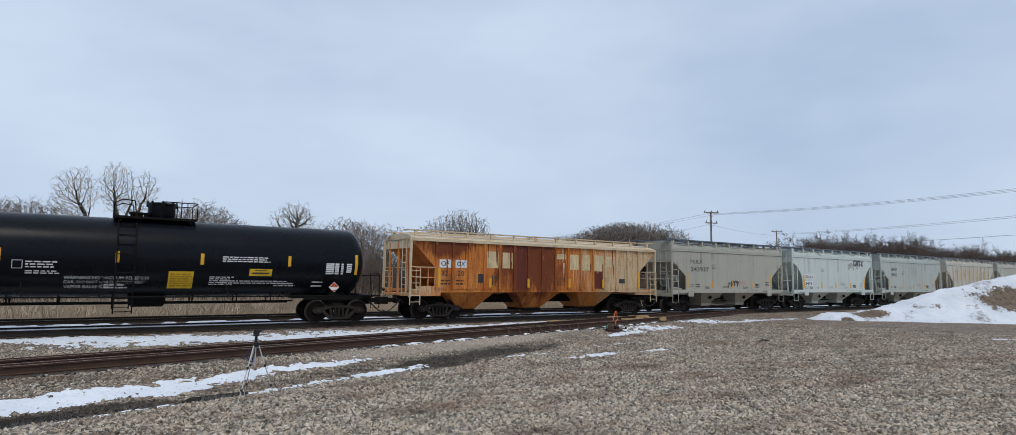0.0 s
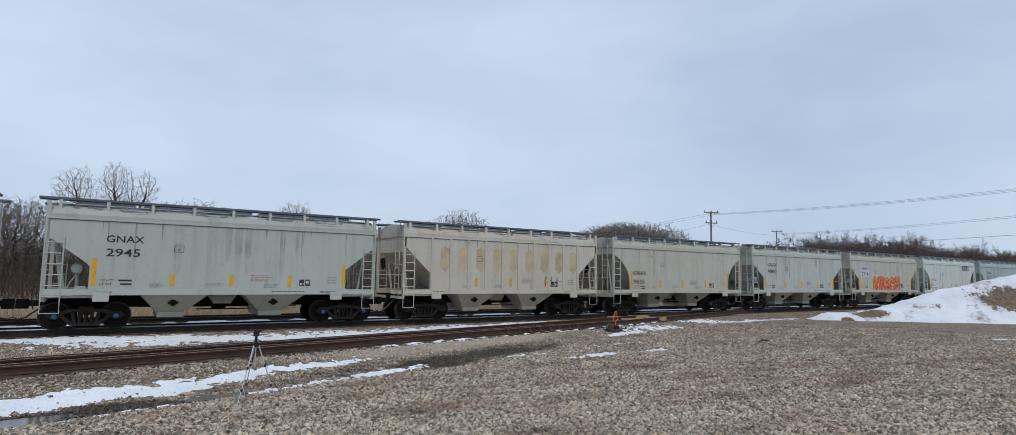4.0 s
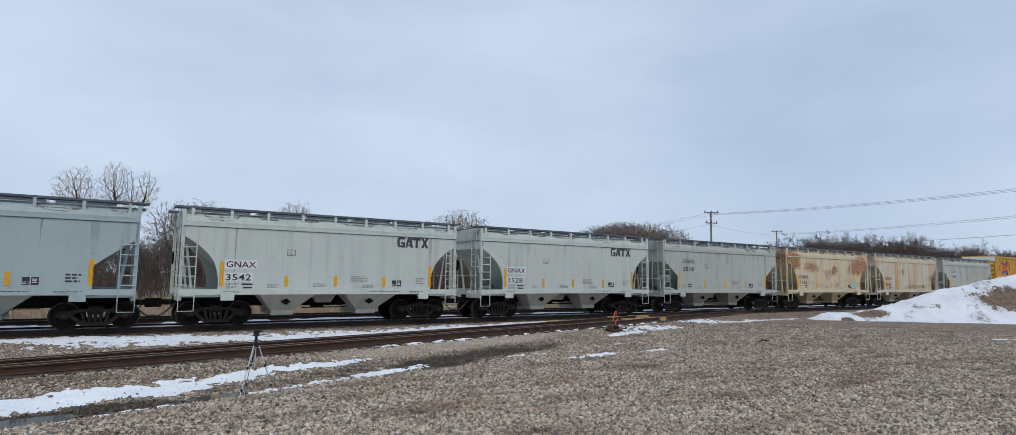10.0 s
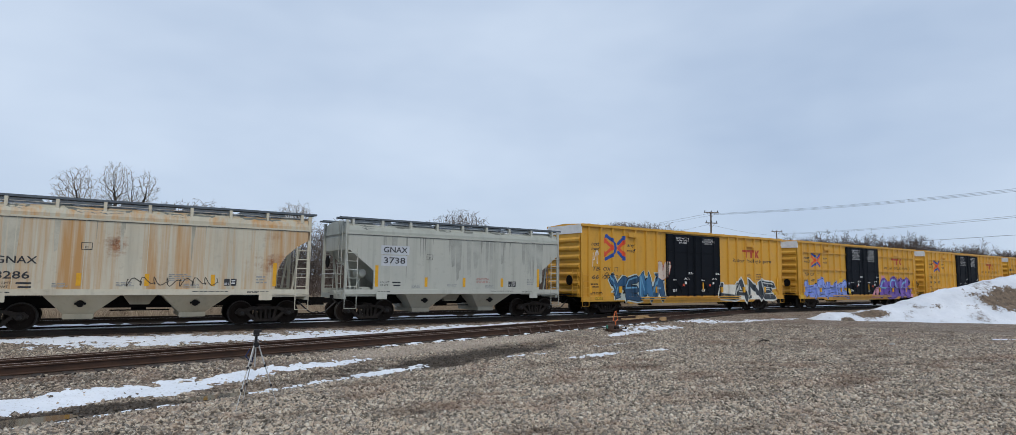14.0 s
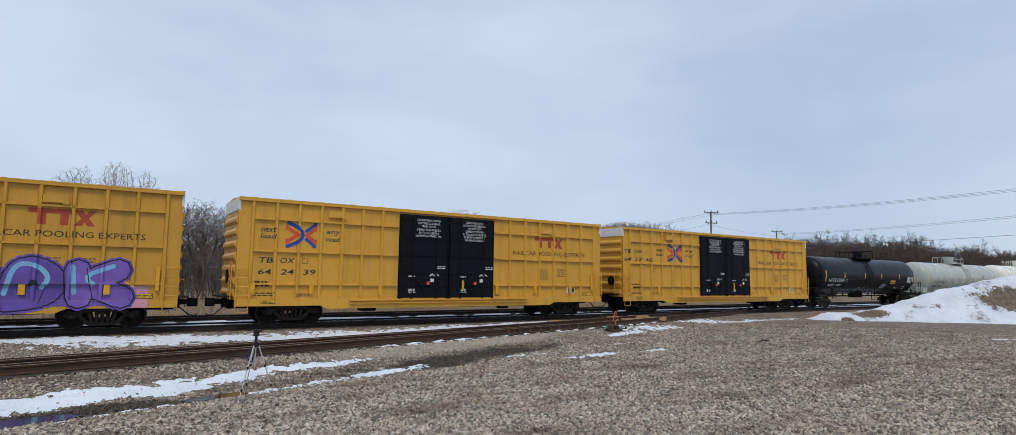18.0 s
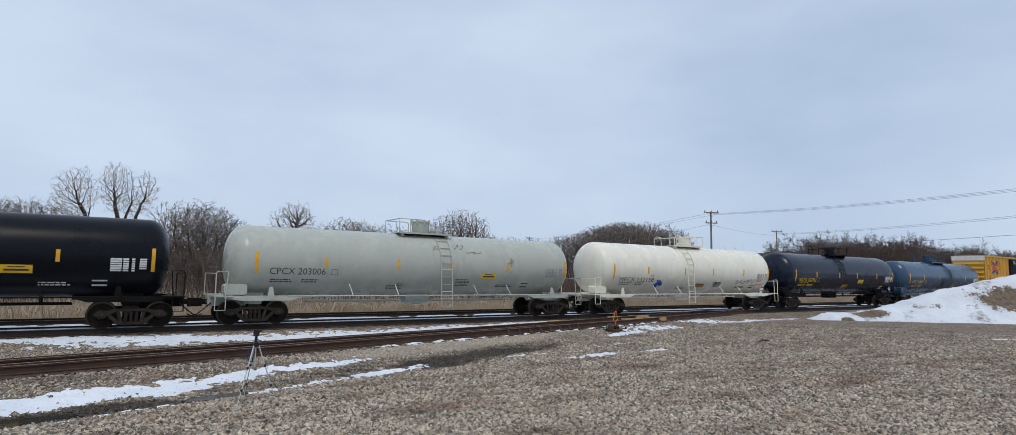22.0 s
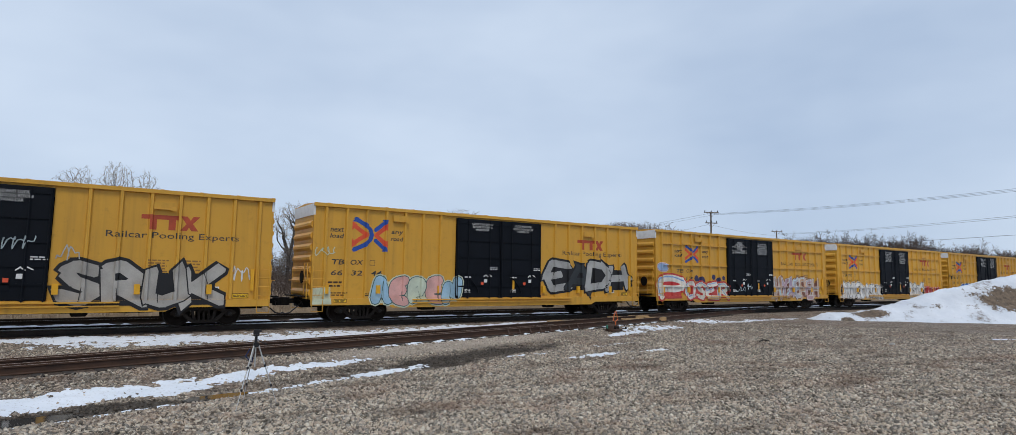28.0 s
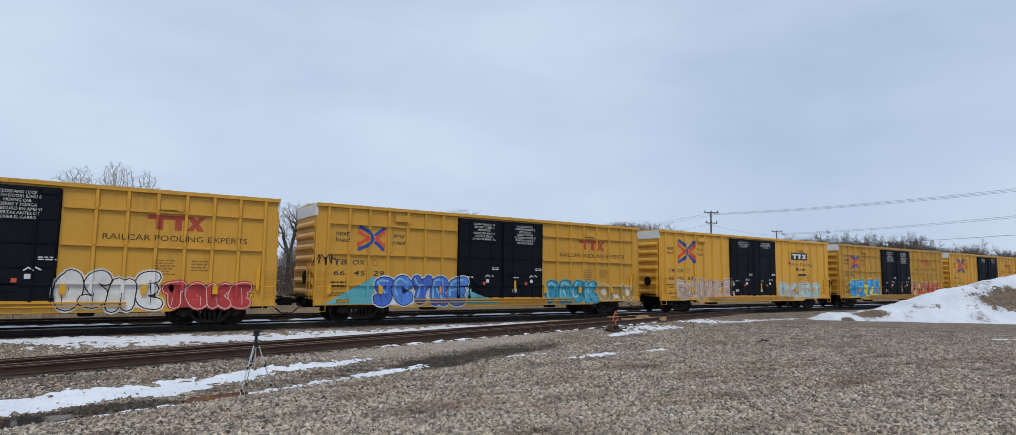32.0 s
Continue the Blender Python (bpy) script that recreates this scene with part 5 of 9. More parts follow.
# snow lies in strips: (x0, y0, x1, y1, half width, weight)
STRIPS = (
    (-8, -1.95, -2, -2.0, 0.5, 1.0), (-2, -2.0, 5, -3.0, 0.85, 0.94), (5, -3.1, 8, -3.2, 1.0, 0.95), (8, -3.1, 14, -2.5, 0.7, 0.92), (14, -2.4, 20, -1.95, 0.35, 0.85),
    (-4, -12.9, -1.5, -12.45, 0.62, 1.1), (-1.5, -12.45, 1.8, -11.75, 0.6, 1.06), (1.8, -11.75, 3.0, -11.2, 0.42, 0.95), (3.0, -11.0, 6.3, -10.3, 0.32, 0.82),
    (2.9, -12.9, 7.6, -11.25, 0.26, 0.76), (-1.6, -14.5, 0.2, -13.9, 0.16, 0.85), (0.5, -13.6, 1.4, -13.3, 0.16, 0.75),
    (20.0, -6.7, 24.0, -6.0, 0.55, 0.64), (18.0, -7.7, 20.5, -7.0, 0.3, 0.8), (12.2, -12.3, 14.0, -12.0, 0.3, 0.8), (14.4, -11.9, 16.6, -12.0, 0.25, 0.74), (10.5, -11.2, 12.2, -10.9, 0.22, 0.72),
    (32.5, -16.5, 33.6, -16.9, 0.25, 0.8), (26, -4.6, 38, -3.9, 0.5, 0.7), (15, -10.2, 17.5, -9.6, 0.2, 0.6),
)


def snow_depth(x, y):
    best = 0.0
    for x0, y0, x1, y1, w, k in STRIPS:
        u = max(0.0, min(1.0, ((x - x0) * (x1 - x0) + (y - y0) * (y1 - y0)) / ((x1 - x0) ** 2 + (y1 - y0) ** 2)))
        d = math.hypot(x - x0 - u * (x1 - x0), y - y0 - u * (y1 - y0)) / w
        best = max(best, k * (1.25 - 0.75 * d))
    if 7 < x < 24:
        # between the ends of the side track's ties
        best = max(best, (0.8 + 0.28 * math.cos(6.283 * (x + 5) / 1.08 + 2.2)) * (1.25 - 0.75 * abs(y - spur_y(x) + 1.14) / 0.17))
    if best <= 0.05:
        return -0.1
    fine = 0.5 if y < -9 and x < 2.5 else 1.1
    n = noise.noise((x * 0.7, y * 1.4, 0.0)) * 0.3 + noise.noise((x * 2.6, y * 3.4, 4.0)) * 0.32 + noise.noise((x * 6, y * 7, 9.0)) * 0.36 * fine + noise.noise((x * 13, y * 15, 2.0)) * 0.22 * fine
    return 0.07 * (best + n * 1.35 - 0.66)


def snow_patch(x0, x1, y0, y1, step):
    xs, ys = [x0 + step * i for i in range(int((x1 - x0) / step) + 1)], [y0 + step * i for i in range(int((y1 - y0) / step) + 1)]
    depth = [[snow_depth(x, y) for x in xs] for y in ys]
    m, index = Mesh(), {}

    def at(i, j):
        if (i, j) not in index:
            index[i, j] = len(m.v)
            m.v.append((xs[i], ys[j], ground_z(xs[i], ys[j]) + min(0.1, depth[j][i])))
        return index[i, j]
    for j in range(len(ys) - 1):
        for i in range(len(xs) - 1):
            if max(depth[j][i], depth[j + 1][i], depth[j][i + 1], depth[j + 1][i + 1]) > -0.01:
                m.f.append((at(i, j), at(i + 1, j), at(i + 1, j + 1), at(i, j + 1)))
    m.smooth = True
    return m


for box_ in ((-8, 26, -5.0, -0.9, 0.07), (-5, 26, -16, -5.0, 0.06), (26, 50, -18, 1, 0.12)):
    solid("snow_cover", snow_patch(*box_), SNOW, "thin old snow lying in strips on the gravel", "snow", kind="stuff")


def drift(x, v):
    n = noise.noise((x * 0.35, 0, 1)) * 0.6 + noise.noise((x * 1.3, v, 4)) * 0.5 + noise.noise((x * 4, v * 4, 2)) * 0.3
    return -0.045 - 0.035 * n * n - 0.22 * max(0.0, abs(v) - 0.42) * 2 - (0.2 if n < -0.42 else 0.0)


solid("snow_cover", sheet([-9 + 0.3 * k for k in range(330)], [-0.66 + 0.12 * k for k in range(12)], drift), SNOW, "old snow packed between the rails", "snow", kind="stuff")


def berm(x, v):
    """Snow thrown up along the far side of the main track."""
    n = noise.noise((x * 0.25, v * 0.3, 8)) * 0.6 + noise.noise((x * 0.9, v * 1.2, 3)) * 0.5 + noise.noise((x * 3, v * 3, 1)) * 0.35
    edge = max(0.0, 1.3 - v) * 0.5 + max(0.0, v - 3.6) * 0.6
    return -0.13 + 0.035 * n - edge - (0.12 if n < -0.05 else 0.0)


solid("snow_cover", sheet([-9 + 0.3 * k for k in range(460)], [1.0 + 0.25 * k for k in range(13)], berm), SNOW, "old snow along the far side of the track", "snow", kind="stuff")


# ---- the snow bank ----
def pile_z(x, y):
    """A ploughed heap that rises along its length, with a lower lobe in front."""
    ex, ey = x - 37.6, y + 5.0
    along, across = ex * 0.763 - ey * 0.647, ex * 0.647 + ey * 0.763
    if along < 0.0:
        return 0.0
    a = along
    top = 3.6 * (a / 11.3) ** 1.62 / (1 + (a / 12.5) ** 2.6) ** 0.6
    mid = 1.3 + 0.17 * a
    w = (0.75 + 0.1 * a) if across < mid else (1.0 + 0.16 * a)
    h = top * math.exp(-((across - mid) / w) ** 2)
    lobe = min(0.8, 0.5 * a) * math.exp(-((across - 0.95) / 0.75) ** 2) * (0.75 + 0.5 * noise.noise((along * 0.35, 0.0, 5.0)))
    return max(h, lobe) + 0.25 * min(h, lobe)


def bank_height(x, y):
    h = pile_z(x, y)
    return ground_z(x, y) - 0.14 + h + (0.3 * noise.noise((x * 0.45, y * 0.45, 2)) + 0.1 * noise.noise((x * 1.5, y * 1.5, 2))) * min(1, h) + 0.06 * noise.noise((x * 2.2, y * 2.2, 6))


BANK = Net("snow_and_dirt", 0.65, 0, 0.3)


big = BANK.noise(0.5, 8, 0.74, vary=False)
speck = BANK.noise(6, 6, 0.75, vary=False)
dirty = BANK.math("ADD", BANK.span(big, 0.56, 0.64), BANK.span(BANK.math("ADD", blob(BANK, 50.2, -12.6, 0.9, 5.4, 3.2, 1.5, -40), BANK.math("ADD", BANK.math("MULTIPLY", BANK.math("SUBTRACT", speck, 0.5), 0.9), BANK.math("MULTIPLY", BANK.math("SUBTRACT", BANK.noise(1.6, 6, 0.7, vary=False), 0.5), 1.3))), 0.34, 0.42))
for bx, by, bz, br, bq in ((41.0, -7.2, 0.1, 1.9, 0.8), (44.8, -9.6, 0.8, 1.8, 0.8), (39.5, -6.6, -0.2, 0.9, 0.5), (43.0, -9.8, -0.1, 0.8, 0.5)):
    dirty = BANK.math("ADD", dirty, BANK.span(BANK.math("ADD", blob(BANK, bx, by, bz, br, bq, 0.6, -40), BANK.math("MULTIPLY", BANK.math("SUBTRACT", speck, 0.5), 1.2)), 0.34, 0.45))
dirty = BANK.math("MINIMUM", BANK.math("ADD", dirty, BANK.span(speck, 0.63, 0.69)), 1.0)
brown = BANK.mix(BANK.span(BANK.noise(3.5, 8, 0.8, vary=False), 0.35, 0.65), (0.035, 0.025, 0.017), (0.24, 0.175, 0.12))
clean = BANK.mix(BANK.span(BANK.noise(0.8, 5, vary=False), 0.35, 0.7), (0.56, 0.595, 0.65), (0.7, 0.73, 0.775))
BANK.color(BANK.mix(dirty, clean, brown))
BANK.bump(BANK.math("ADD", BANK.noise(4, 6, vary=False), BANK.math("MULTIPLY", dirty, speck)), 0.5, 0.12)
pile_mesh = sheet([35 + 0.3 * i for i in range(120)], [-26 + 0.3 * i for i in range(78)], bank_height)
keep = [k for k, (x, y, z) in enumerate(pile_mesh.v) if z > ground_z(x, y) - 0.1 and y < -2.3]
keep = set(keep)
pile_mesh.f = [f for f in pile_mesh.f if any(i in keep for i in f)]
solid("snow_bank", pile_mesh, BANK.mat, "ploughed snow bank streaked with brown dirt", "snow bank", kind="stuff")

# ---- puddles ----
for px, py, pr, pq in ((-1.35, -13.8, 1.3, 0.32), (2.1, -13.05, 0.7, 0.22)):
    m = Mesh()
    pts = []
    for k in range(40):
        a = k * math.pi / 20
        r = 1 + 0.3 * noise.noise((math.cos(a) * 1.6 + px, math.sin(a) * 1.6, 1.0)) + 0.12 * noise.noise((math.cos(a) * 6, math.sin(a) * 6, px))
        u, w = pr * r * math.cos(a), pq * r * math.sin(a)
        pts.append((px + u * 0.976 - w * 0.219, py + u * 0.219 + w * 0.976))
    level = sum(ground_z(x, y) for x, y in pts) / 40
    m.prism(pts, level - 0.02, level + 0.035, "z")
    solid("puddle", m, WATER, "shallow meltwater puddle in the gravel", "puddle", kind="stuff")

# ---- loose stones on the gravel ----
rnd = random.Random(11)
CORNERS = [(u, v, w) for w in (-1, 1) for v in (-1, 1) for u in (-1, 1)]
FACES = [(0, 2, 3, 1), (4, 5, 7, 6), (0, 1, 5, 4), (2, 6, 7, 3), (0, 4, 6, 2), (1, 3, 7, 5)]
stones, count = Mesh(), 0
POOLS = ((-1.35, -13.8, 1.3, 0.32), (2.1, -13.05, 0.7, 0.22))
while count < 118000:
    r, a = 8.0 * math.exp(rnd.random() * 1.55), radians(rnd.uniform(-8, 75))
    x, y = r * math.sin(a), -26.9 + r * math.cos(a)
    if y > -2.2 or (x < 48 and abs(y - spur_y(x)) < 1.2) or pile_z(x, y) > 0.1:
        continue
    deep = snow_depth(x, y)
    if deep > (0.03 if rnd.random() < 0.03 else -0.006):
        continue
    if any(((x - a) / c) ** 2 + ((y - b - (x - a) * 0.2245) / d) ** 2 < 1.3 for a, b, c, d in POOLS):
        continue
    s = 0.0158 + 0.02 * rnd.random() ** 2
    sx, sy, sz = s * rnd.uniform(0.8, 1.35), s * rnd.uniform(0.7, 1.1), s * rnd.uniform(0.42, 0.8)
    turn, z = rnd.random() * 6.28, ground_z(x, y) + max(0.0, deep)
    c, q = math.cos(turn), math.sin(turn)
    tip, roll = rnd.gauss(0, 0.45), rnd.gauss(0, 0.45)
    vs = []
    for u, v, w in CORNERS:
        k = 0.62 + 0.4 * rnd.random()
        u, v, w = u * sx * k, v * sy * k, w * sz * (0.55 + 0.5 * rnd.random())
        vs.append((x + u * c - v * q, y + u * q + v * c, z + w + tip * u + roll * v + sz * 0.4))
    stones.add(vs, FACES)
    count += 1
me = bpy.data.meshes.new("gravel_stones")
me.from_pydata(stones.v, [], stones.f)
me.polygons.foreach_set("use_smooth", [True] * len(me.polygons))
me.materials.append(STONE)
tagged(new("gravel_stones", me), "loose grey and pinkish gravel stones", "gravel", kind="stuff")


# ---- behind the tracks: dead grass, brush, trees, poles ----
def grass_band(n, seed, x0, x1, y0, y1, lo, hi):
    r, m = random.Random(seed), Mesh()
    for _ in range(n):
        x, y = r.uniform(x0, x1), r.uniform(y0, y1)
        z, h = ground_z(x, y) - 0.03, r.uniform(lo, hi) * (0.75 + 0.6 * noise.noise((x * 0.5, y * 0.5, 0)))
        dx, dy, w = r.gauss(0, 0.2) * h * 2, r.gauss(0, 0.2) * h * 2, r.uniform(0.008, 0.02)
        m.add([(x - w, y, z), (x + w, y, z), (x + dx * 0.4 + w * 0.7, y + dy * 0.4, z + h * 0.6), (x + dx * 0.4 - w * 0.7, y + dy * 0.4, z + h * 0.6), (x + dx, y + dy, z + h)], [(0, 1, 2, 3), (3, 2, 4)])
    return m


def quick(name, mesh, material, label, category):
    me = bpy.data.meshes.new(name)
    me.from_pydata(mesh.v, [], mesh.f)
    me.materials.append(material)
    return tagged(new(name, me), label, category, kind="stuff")


quick("dead_grass", grass_band(30000, 3, -12, 60, 7.4, 12.0, 0.45, 1.0), DRY_GRASS, "tall dead straw-coloured grass behind the tracks", "grass")
quick("dead_grass", grass_band(9000, 4, 60, 130, 7.4, 13.0, 0.45, 0.9), DRY_GRASS, "tall dead straw-coloured grass behind the tracks", "grass")
quick("dead_grass", grass_band(10000, 8, -14, 90, 11.5, 18.0, 0.5, 1.2), DRY_GRASS, "tall dead straw-coloured grass behind the tracks", "grass")


def bough(r, trunk, crown, p, d, length, radius, level, top, up, least, kids, limb=1.0, bare=3):
    """A bough that tapers, bends towards the light and sends out thinner ones."""
    n, taper = (7, 6, 4, 3, 2)[level], (0.45 if level == 0 else 0.72)
    m, sides = (trunk, 7 if level == 0 else 4) if level < 2 else (crown, 3)
    for k in range(n):
        q = p + d * (length / n)
        m.tube(p, q, max(least, radius * (1 - taper * k / n)), max(least * 0.8, radius * (1 - taper * (k + 1) / n)), sides)
        if level < top and k >= (bare if level == 0 else 0):
            many = kids[level] + (1 if level == 0 and k == n - 1 else 0)
            for _ in range(int(many) + (1 if r.random() < many % 1 else 0)):
                side = Vector((r.gauss(0, 1), r.gauss(0, 1), r.gauss(0.1, 0.5))).normalized()
                away = (d * (0.95 if level == 0 else r.uniform(0.5, 0.85)) + (side - d * side.dot(d)).normalized() * 0.72).normalized()
                reach = length * limb * r.uniform(0.85, 1.25) if level == 0 else length * r.uniform(0.36, 0.62) * (1 - 0.35 * k / n)
                bough(r, trunk, crown, q, away, reach, max(least, radius * (1 - taper * (k + 1) / n) * (0.72 if level == 0 else 0.6)), level + 1, top, up, least, kids)
        p = q
        bend = 0.1 if level == 0 else 0.17
        d = (d + Vector((r.gauss(0, bend), r.gauss(0, bend), r.gauss(up, bend * 0.6)))).normalized()


def tree_meshes(seed, leans, height, radius, wide, top=4, up=0.1, least=0.012, kids=(1.6, 1.5, 1.5, 1.3), twig=None, limb=1.0, bare=3):
    """Trunk and crown, with one stem for each lean (degrees from upright to the east and to the north)."""
    r = random.Random(seed)
    trunk, crown = Mesh(), Mesh()
    for e, w in leans:
        d = Vector((math.tan(radians(e)), math.tan(radians(w)), 1)).normalized()
        bough(r, trunk, crown, Vector((e * 0.006, w * 0.006, -0.3)), d, height * r.uniform(0.42, 0.5), radius, 0, top, up, least, kids, limb, bare)
    f = height / max(v[2] for v in crown.v)
    high = [v for v in crown.v if v[2] * f > height * 0.45]
    mx, my = sum(v[0] for v in high) / len(high), sum(v[1] for v in high) / len(high)
    g = wide / sorted(math.hypot(v[0] - mx, v[1] - my) for v in high)[int(len(high) * 0.95)]
    trunk.smooth = True
    out = []
    for name, m, mt in (("trunk", trunk, BARK), ("crown", crown, twig or TWIG)):
        me = bpy.data.meshes.new(name)
        me.from_pydata([((x - mx) * g, (y - my) * g, z * f) for x, y, z in m.v], [], m.f)
        me.materials.append(mt)
        out.append(me)
    return out


def plant(kind, x, y, size=1.0, turn=0.0, label="bare grey-brown tree behind the tracks", flat=1.0):
    tree = thing("tree", label, "tree", "trees behind the tracks")
    tree.matrix_basis = pose(x, y, ground_z(x, y), 0, 0, turn) @ Matrix.Diagonal((size * flat, size * flat, size, 1))
    part("trunk", kind[0], None, tree)
    part("crown", kind[1], None, tree)
    return tree


def grown_tree(seed, stems, lobes, points=900, step=0.14, least=0.0048, wide=0.13, twig=None):
    """Trunk and crown of a tree whose boughs grow from its stems into free places in the crown's lobes."""
    r = random.Random(seed)
    free = []
    share = sum(l[3] * l[4] * l[5] for l in lobes)
    for cx, cy, cz, rx, ry, rz in lobes:
        goal = len(free) + int(points * rx * ry * rz / share)
        while len(free) < goal:
            v = Vector((r.uniform(-1, 1), r.uniform(-1, 1), r.uniform(-1, 1)))
            if v.length < 1 - 0.3 * noise.noise((v.x * 2 + seed, v.y * 2, v.z * 2)) ** 2:
                free.append((cx + rx * v.x, cy + ry * v.y, cz + rz * v.z))
    free = np.array(free)
    nodes, above, at = [], [], {}
    for stem in stems:
        last = at.get(stem[0], -1)
        for p, q in zip(stem, stem[1:]):
            p, q = Vector(p), Vector(q)
            n = max(1, round((q - p).length / (step * 1.6)))
            for k in range(0 if last < 0 else 1, n + 1):
                nodes.append(p.lerp(q, k / n) + Vector((r.gauss(0, 0.018), r.gauss(0, 0.018), 0)))
                above.append(last)
                last = len(nodes) - 1
            at[tuple(q)] = last
    stem_nodes = len(nodes)
    pts = np.array([tuple(p) for p in nodes])
    far = np.linalg.norm(free[:, None] - pts[None], axis=2)
    near, dist = far.argmin(1), far.min(1)
    children, root = [0] * 60000, Vector(stems[0][1])
    for _ in range(110):
        pull = {}
        for j, k in enumerate(near):
            pull.setdefault(int(k), []).append(j)
        fresh = []
        for k, js in pull.items():
            if children[k] > 3:
                continue
            d = free[js] - pts[k]
            d = Vector((d / np.maximum(1e-6, np.linalg.norm(d, axis=1))[:, None]).sum(0))
            along = (nodes[k] - nodes[above[k]]).normalized() if above[k] >= 0 else Vector((0, 0, 1))
            d = (d.normalized() + along * 0.3 + (nodes[k] - root).normalized() * 0.55 + Vector((r.gauss(0, 0.24), r.gauss(0, 0.24), r.gauss(0.05, 0.2)))).normalized()
            fresh.append(nodes[k] + d * step)
            above.append(k)
            children[k] += 1
        if not fresh:
            break
        first = len(nodes)
        nodes += fresh
        more = np.array([tuple(p) for p in fresh])
        pts = np.vstack((pts, more))
        far = np.linalg.norm(free[:, None] - more[None], axis=2)
        closer = far.min(1) < dist
        near = np.where(closer, far.argmin(1) + first, near)
        dist = np.minimum(dist, far.min(1))
        left = dist > step * 1.5
        free, near, dist = free[left], near[left], dist[left]
        if len(free) < 3:
            break
    for k in range(stem_nodes, len(nodes)):
        for _ in range(3 if children[k] == 0 else (1 if r.random() < 0.55 else 0)):
            d = (nodes[k] - nodes[above[k]]).normalized()
            d = (d + Vector((r.gauss(0, 0.5), r.gauss(0, 0.5), r.gauss(0.12, 0.4)))).normalized()
            nodes.append(nodes[k] + d * step * r.uniform(0.9, 2.3))
            above.append(k)
    thick = [0.0] * len(nodes)
    for k in reversed(range(len(nodes))):
        thick[k] = max(thick[k], least ** 1.7)
        if above[k] >= 0:
            thick[above[k]] += thick[k]
    thick = [t ** (1 / 1.7) for t in thick]
    f = wide / thick[0]
    trunk, crown = Mesh(), Mesh()
    trunk.smooth = True
    for k in range(len(nodes)):
        if above[k] >= 0:
            ra, rb = (min(wide, max(least, least + (thick[j] - least) * f)) for j in (above[k], k))
            big = rb > 0.03
            (trunk if big else crown).tube(nodes[above[k]], nodes[k], min(ra, rb * 1.5), rb, 6 if big else 3)
    out = []
    for name, m, mt in (("trunk", trunk, BARK), ("crown", crown, twig or TWIG)):
        me = bpy.data.meshes.new(name)
        me.from_pydata(m.v, [], m.f)
        me.polygons.foreach_set("use_smooth", [name == "trunk"] * len(me.polygons))
        me.materials.append(mt)
        out.append(me)
    return out


twin_a = grown_tree(5, (((0.9, 0, -0.3), (0.8, 0.1, 3.6), (0.75, 0.1, 4.9), (0.55, 0, 5.8), (0.2, -0.1, 6.5)), ((0.75, 0.1, 4.9), (0.8, 0.2, 6.0)), ((0.75, 0.1, 4.9), (0.2, -0.3, 5.4))),
                    ((-0.05, 0, 7.1, 1.35, 1.35, 1.65), (0.3, 0.2, 8.0, 0.6, 0.6, 1.0), (-0.2, 0, 5.9, 1.1, 1.1, 0.7)), 1500, twig=LIT_TWIG)
twin_b = grown_tree(9, (((0.0, 0, -0.3), (-0.1, 0.1, 3.2), (-0.2, 0, 4.6), (-0.6, 0, 6.0), (-0.75, 0.1, 7.0)), ((-0.2, 0, 4.6), (0.05, 0.3, 6.0), (0.3, 0.3, 6.8)), ((-0.1, 0.1, 3.2), (0.5, -0.2, 5.4), (0.75, -0.2, 6.4), (1.0, -0.2, 7.0))),
                    ((-0.65, 0, 7.55, 1.15, 1.2, 1.85), (1.0, -0.2, 7.35, 0.85, 1.0, 1.5), (0.2, 0.3, 6.6, 1.0, 1.1, 1.2)), 2100, twig=LIT_TWIG)
plant(twin_a, -1.85, 22.3, 1.0, 0, "tall bare tree with a rounded pale crown")
plant(twin_b, 1.05, 22.0, 1.0, 0, "tall bare tree with several spreading stems")
SPRAY = (1.6, 2.1, 2.6)
KINDS = [grown_tree(50 + k, (((0, 0, -0.3), (0.1, 0, 2.4), (0.3 * (k - 2), 0.3, 4.2)), ((0.1, 0, 2.4), (-0.9, 0.4 * (k - 2), 4.2)), ((0.1, 0, 2.4), (0.9, -0.3, 4.4))),
                    ((-0.3, 0, 5.5, 2.3, 2.3, 2.2), (0.5 * (k - 1), 0.3, 6.6, 1.4, 1.4, 1.4)), 1100, 0.2, 0.0075) for k in range(3)]
THICKETS = [tree_meshes(70 + k, tuple((22 * math.cos(2.1 * j), 22 * math.sin(2.1 * j)) for j in range(3)), 6.0, 0.06, 2.3, 3, 0.02, 0.0095, SPRAY, None, 0.7) for k in range(4)]
DOME = [grown_tree(110 + k, tuple(((0, 0, -0.3), (0.1, 0.1, 0.8), (1.2 * math.cos(1.6 * j + k), 1.2 * math.sin(1.6 * j + k), 3.4)) for j in range(4)),
                   ((0, 0, 4.0, 2.6, 2.6, 2.0), (0.6 * (k - 1), 0.2, 4.6, 1.5, 1.5, 1.5)), 1100, 0.19, 0.0075, 0.09) for k in range(3)]
FAR = [tree_meshes(140 + k, ((0, 0),) if k % 2 else ((-10, 4), (9, -5)), 8.0, 0.14, 3.0, 4, 0.03, 0.016, (1.4, 1.7, 1.9, 1.7), FAR_TWIG) for k in range(4)]
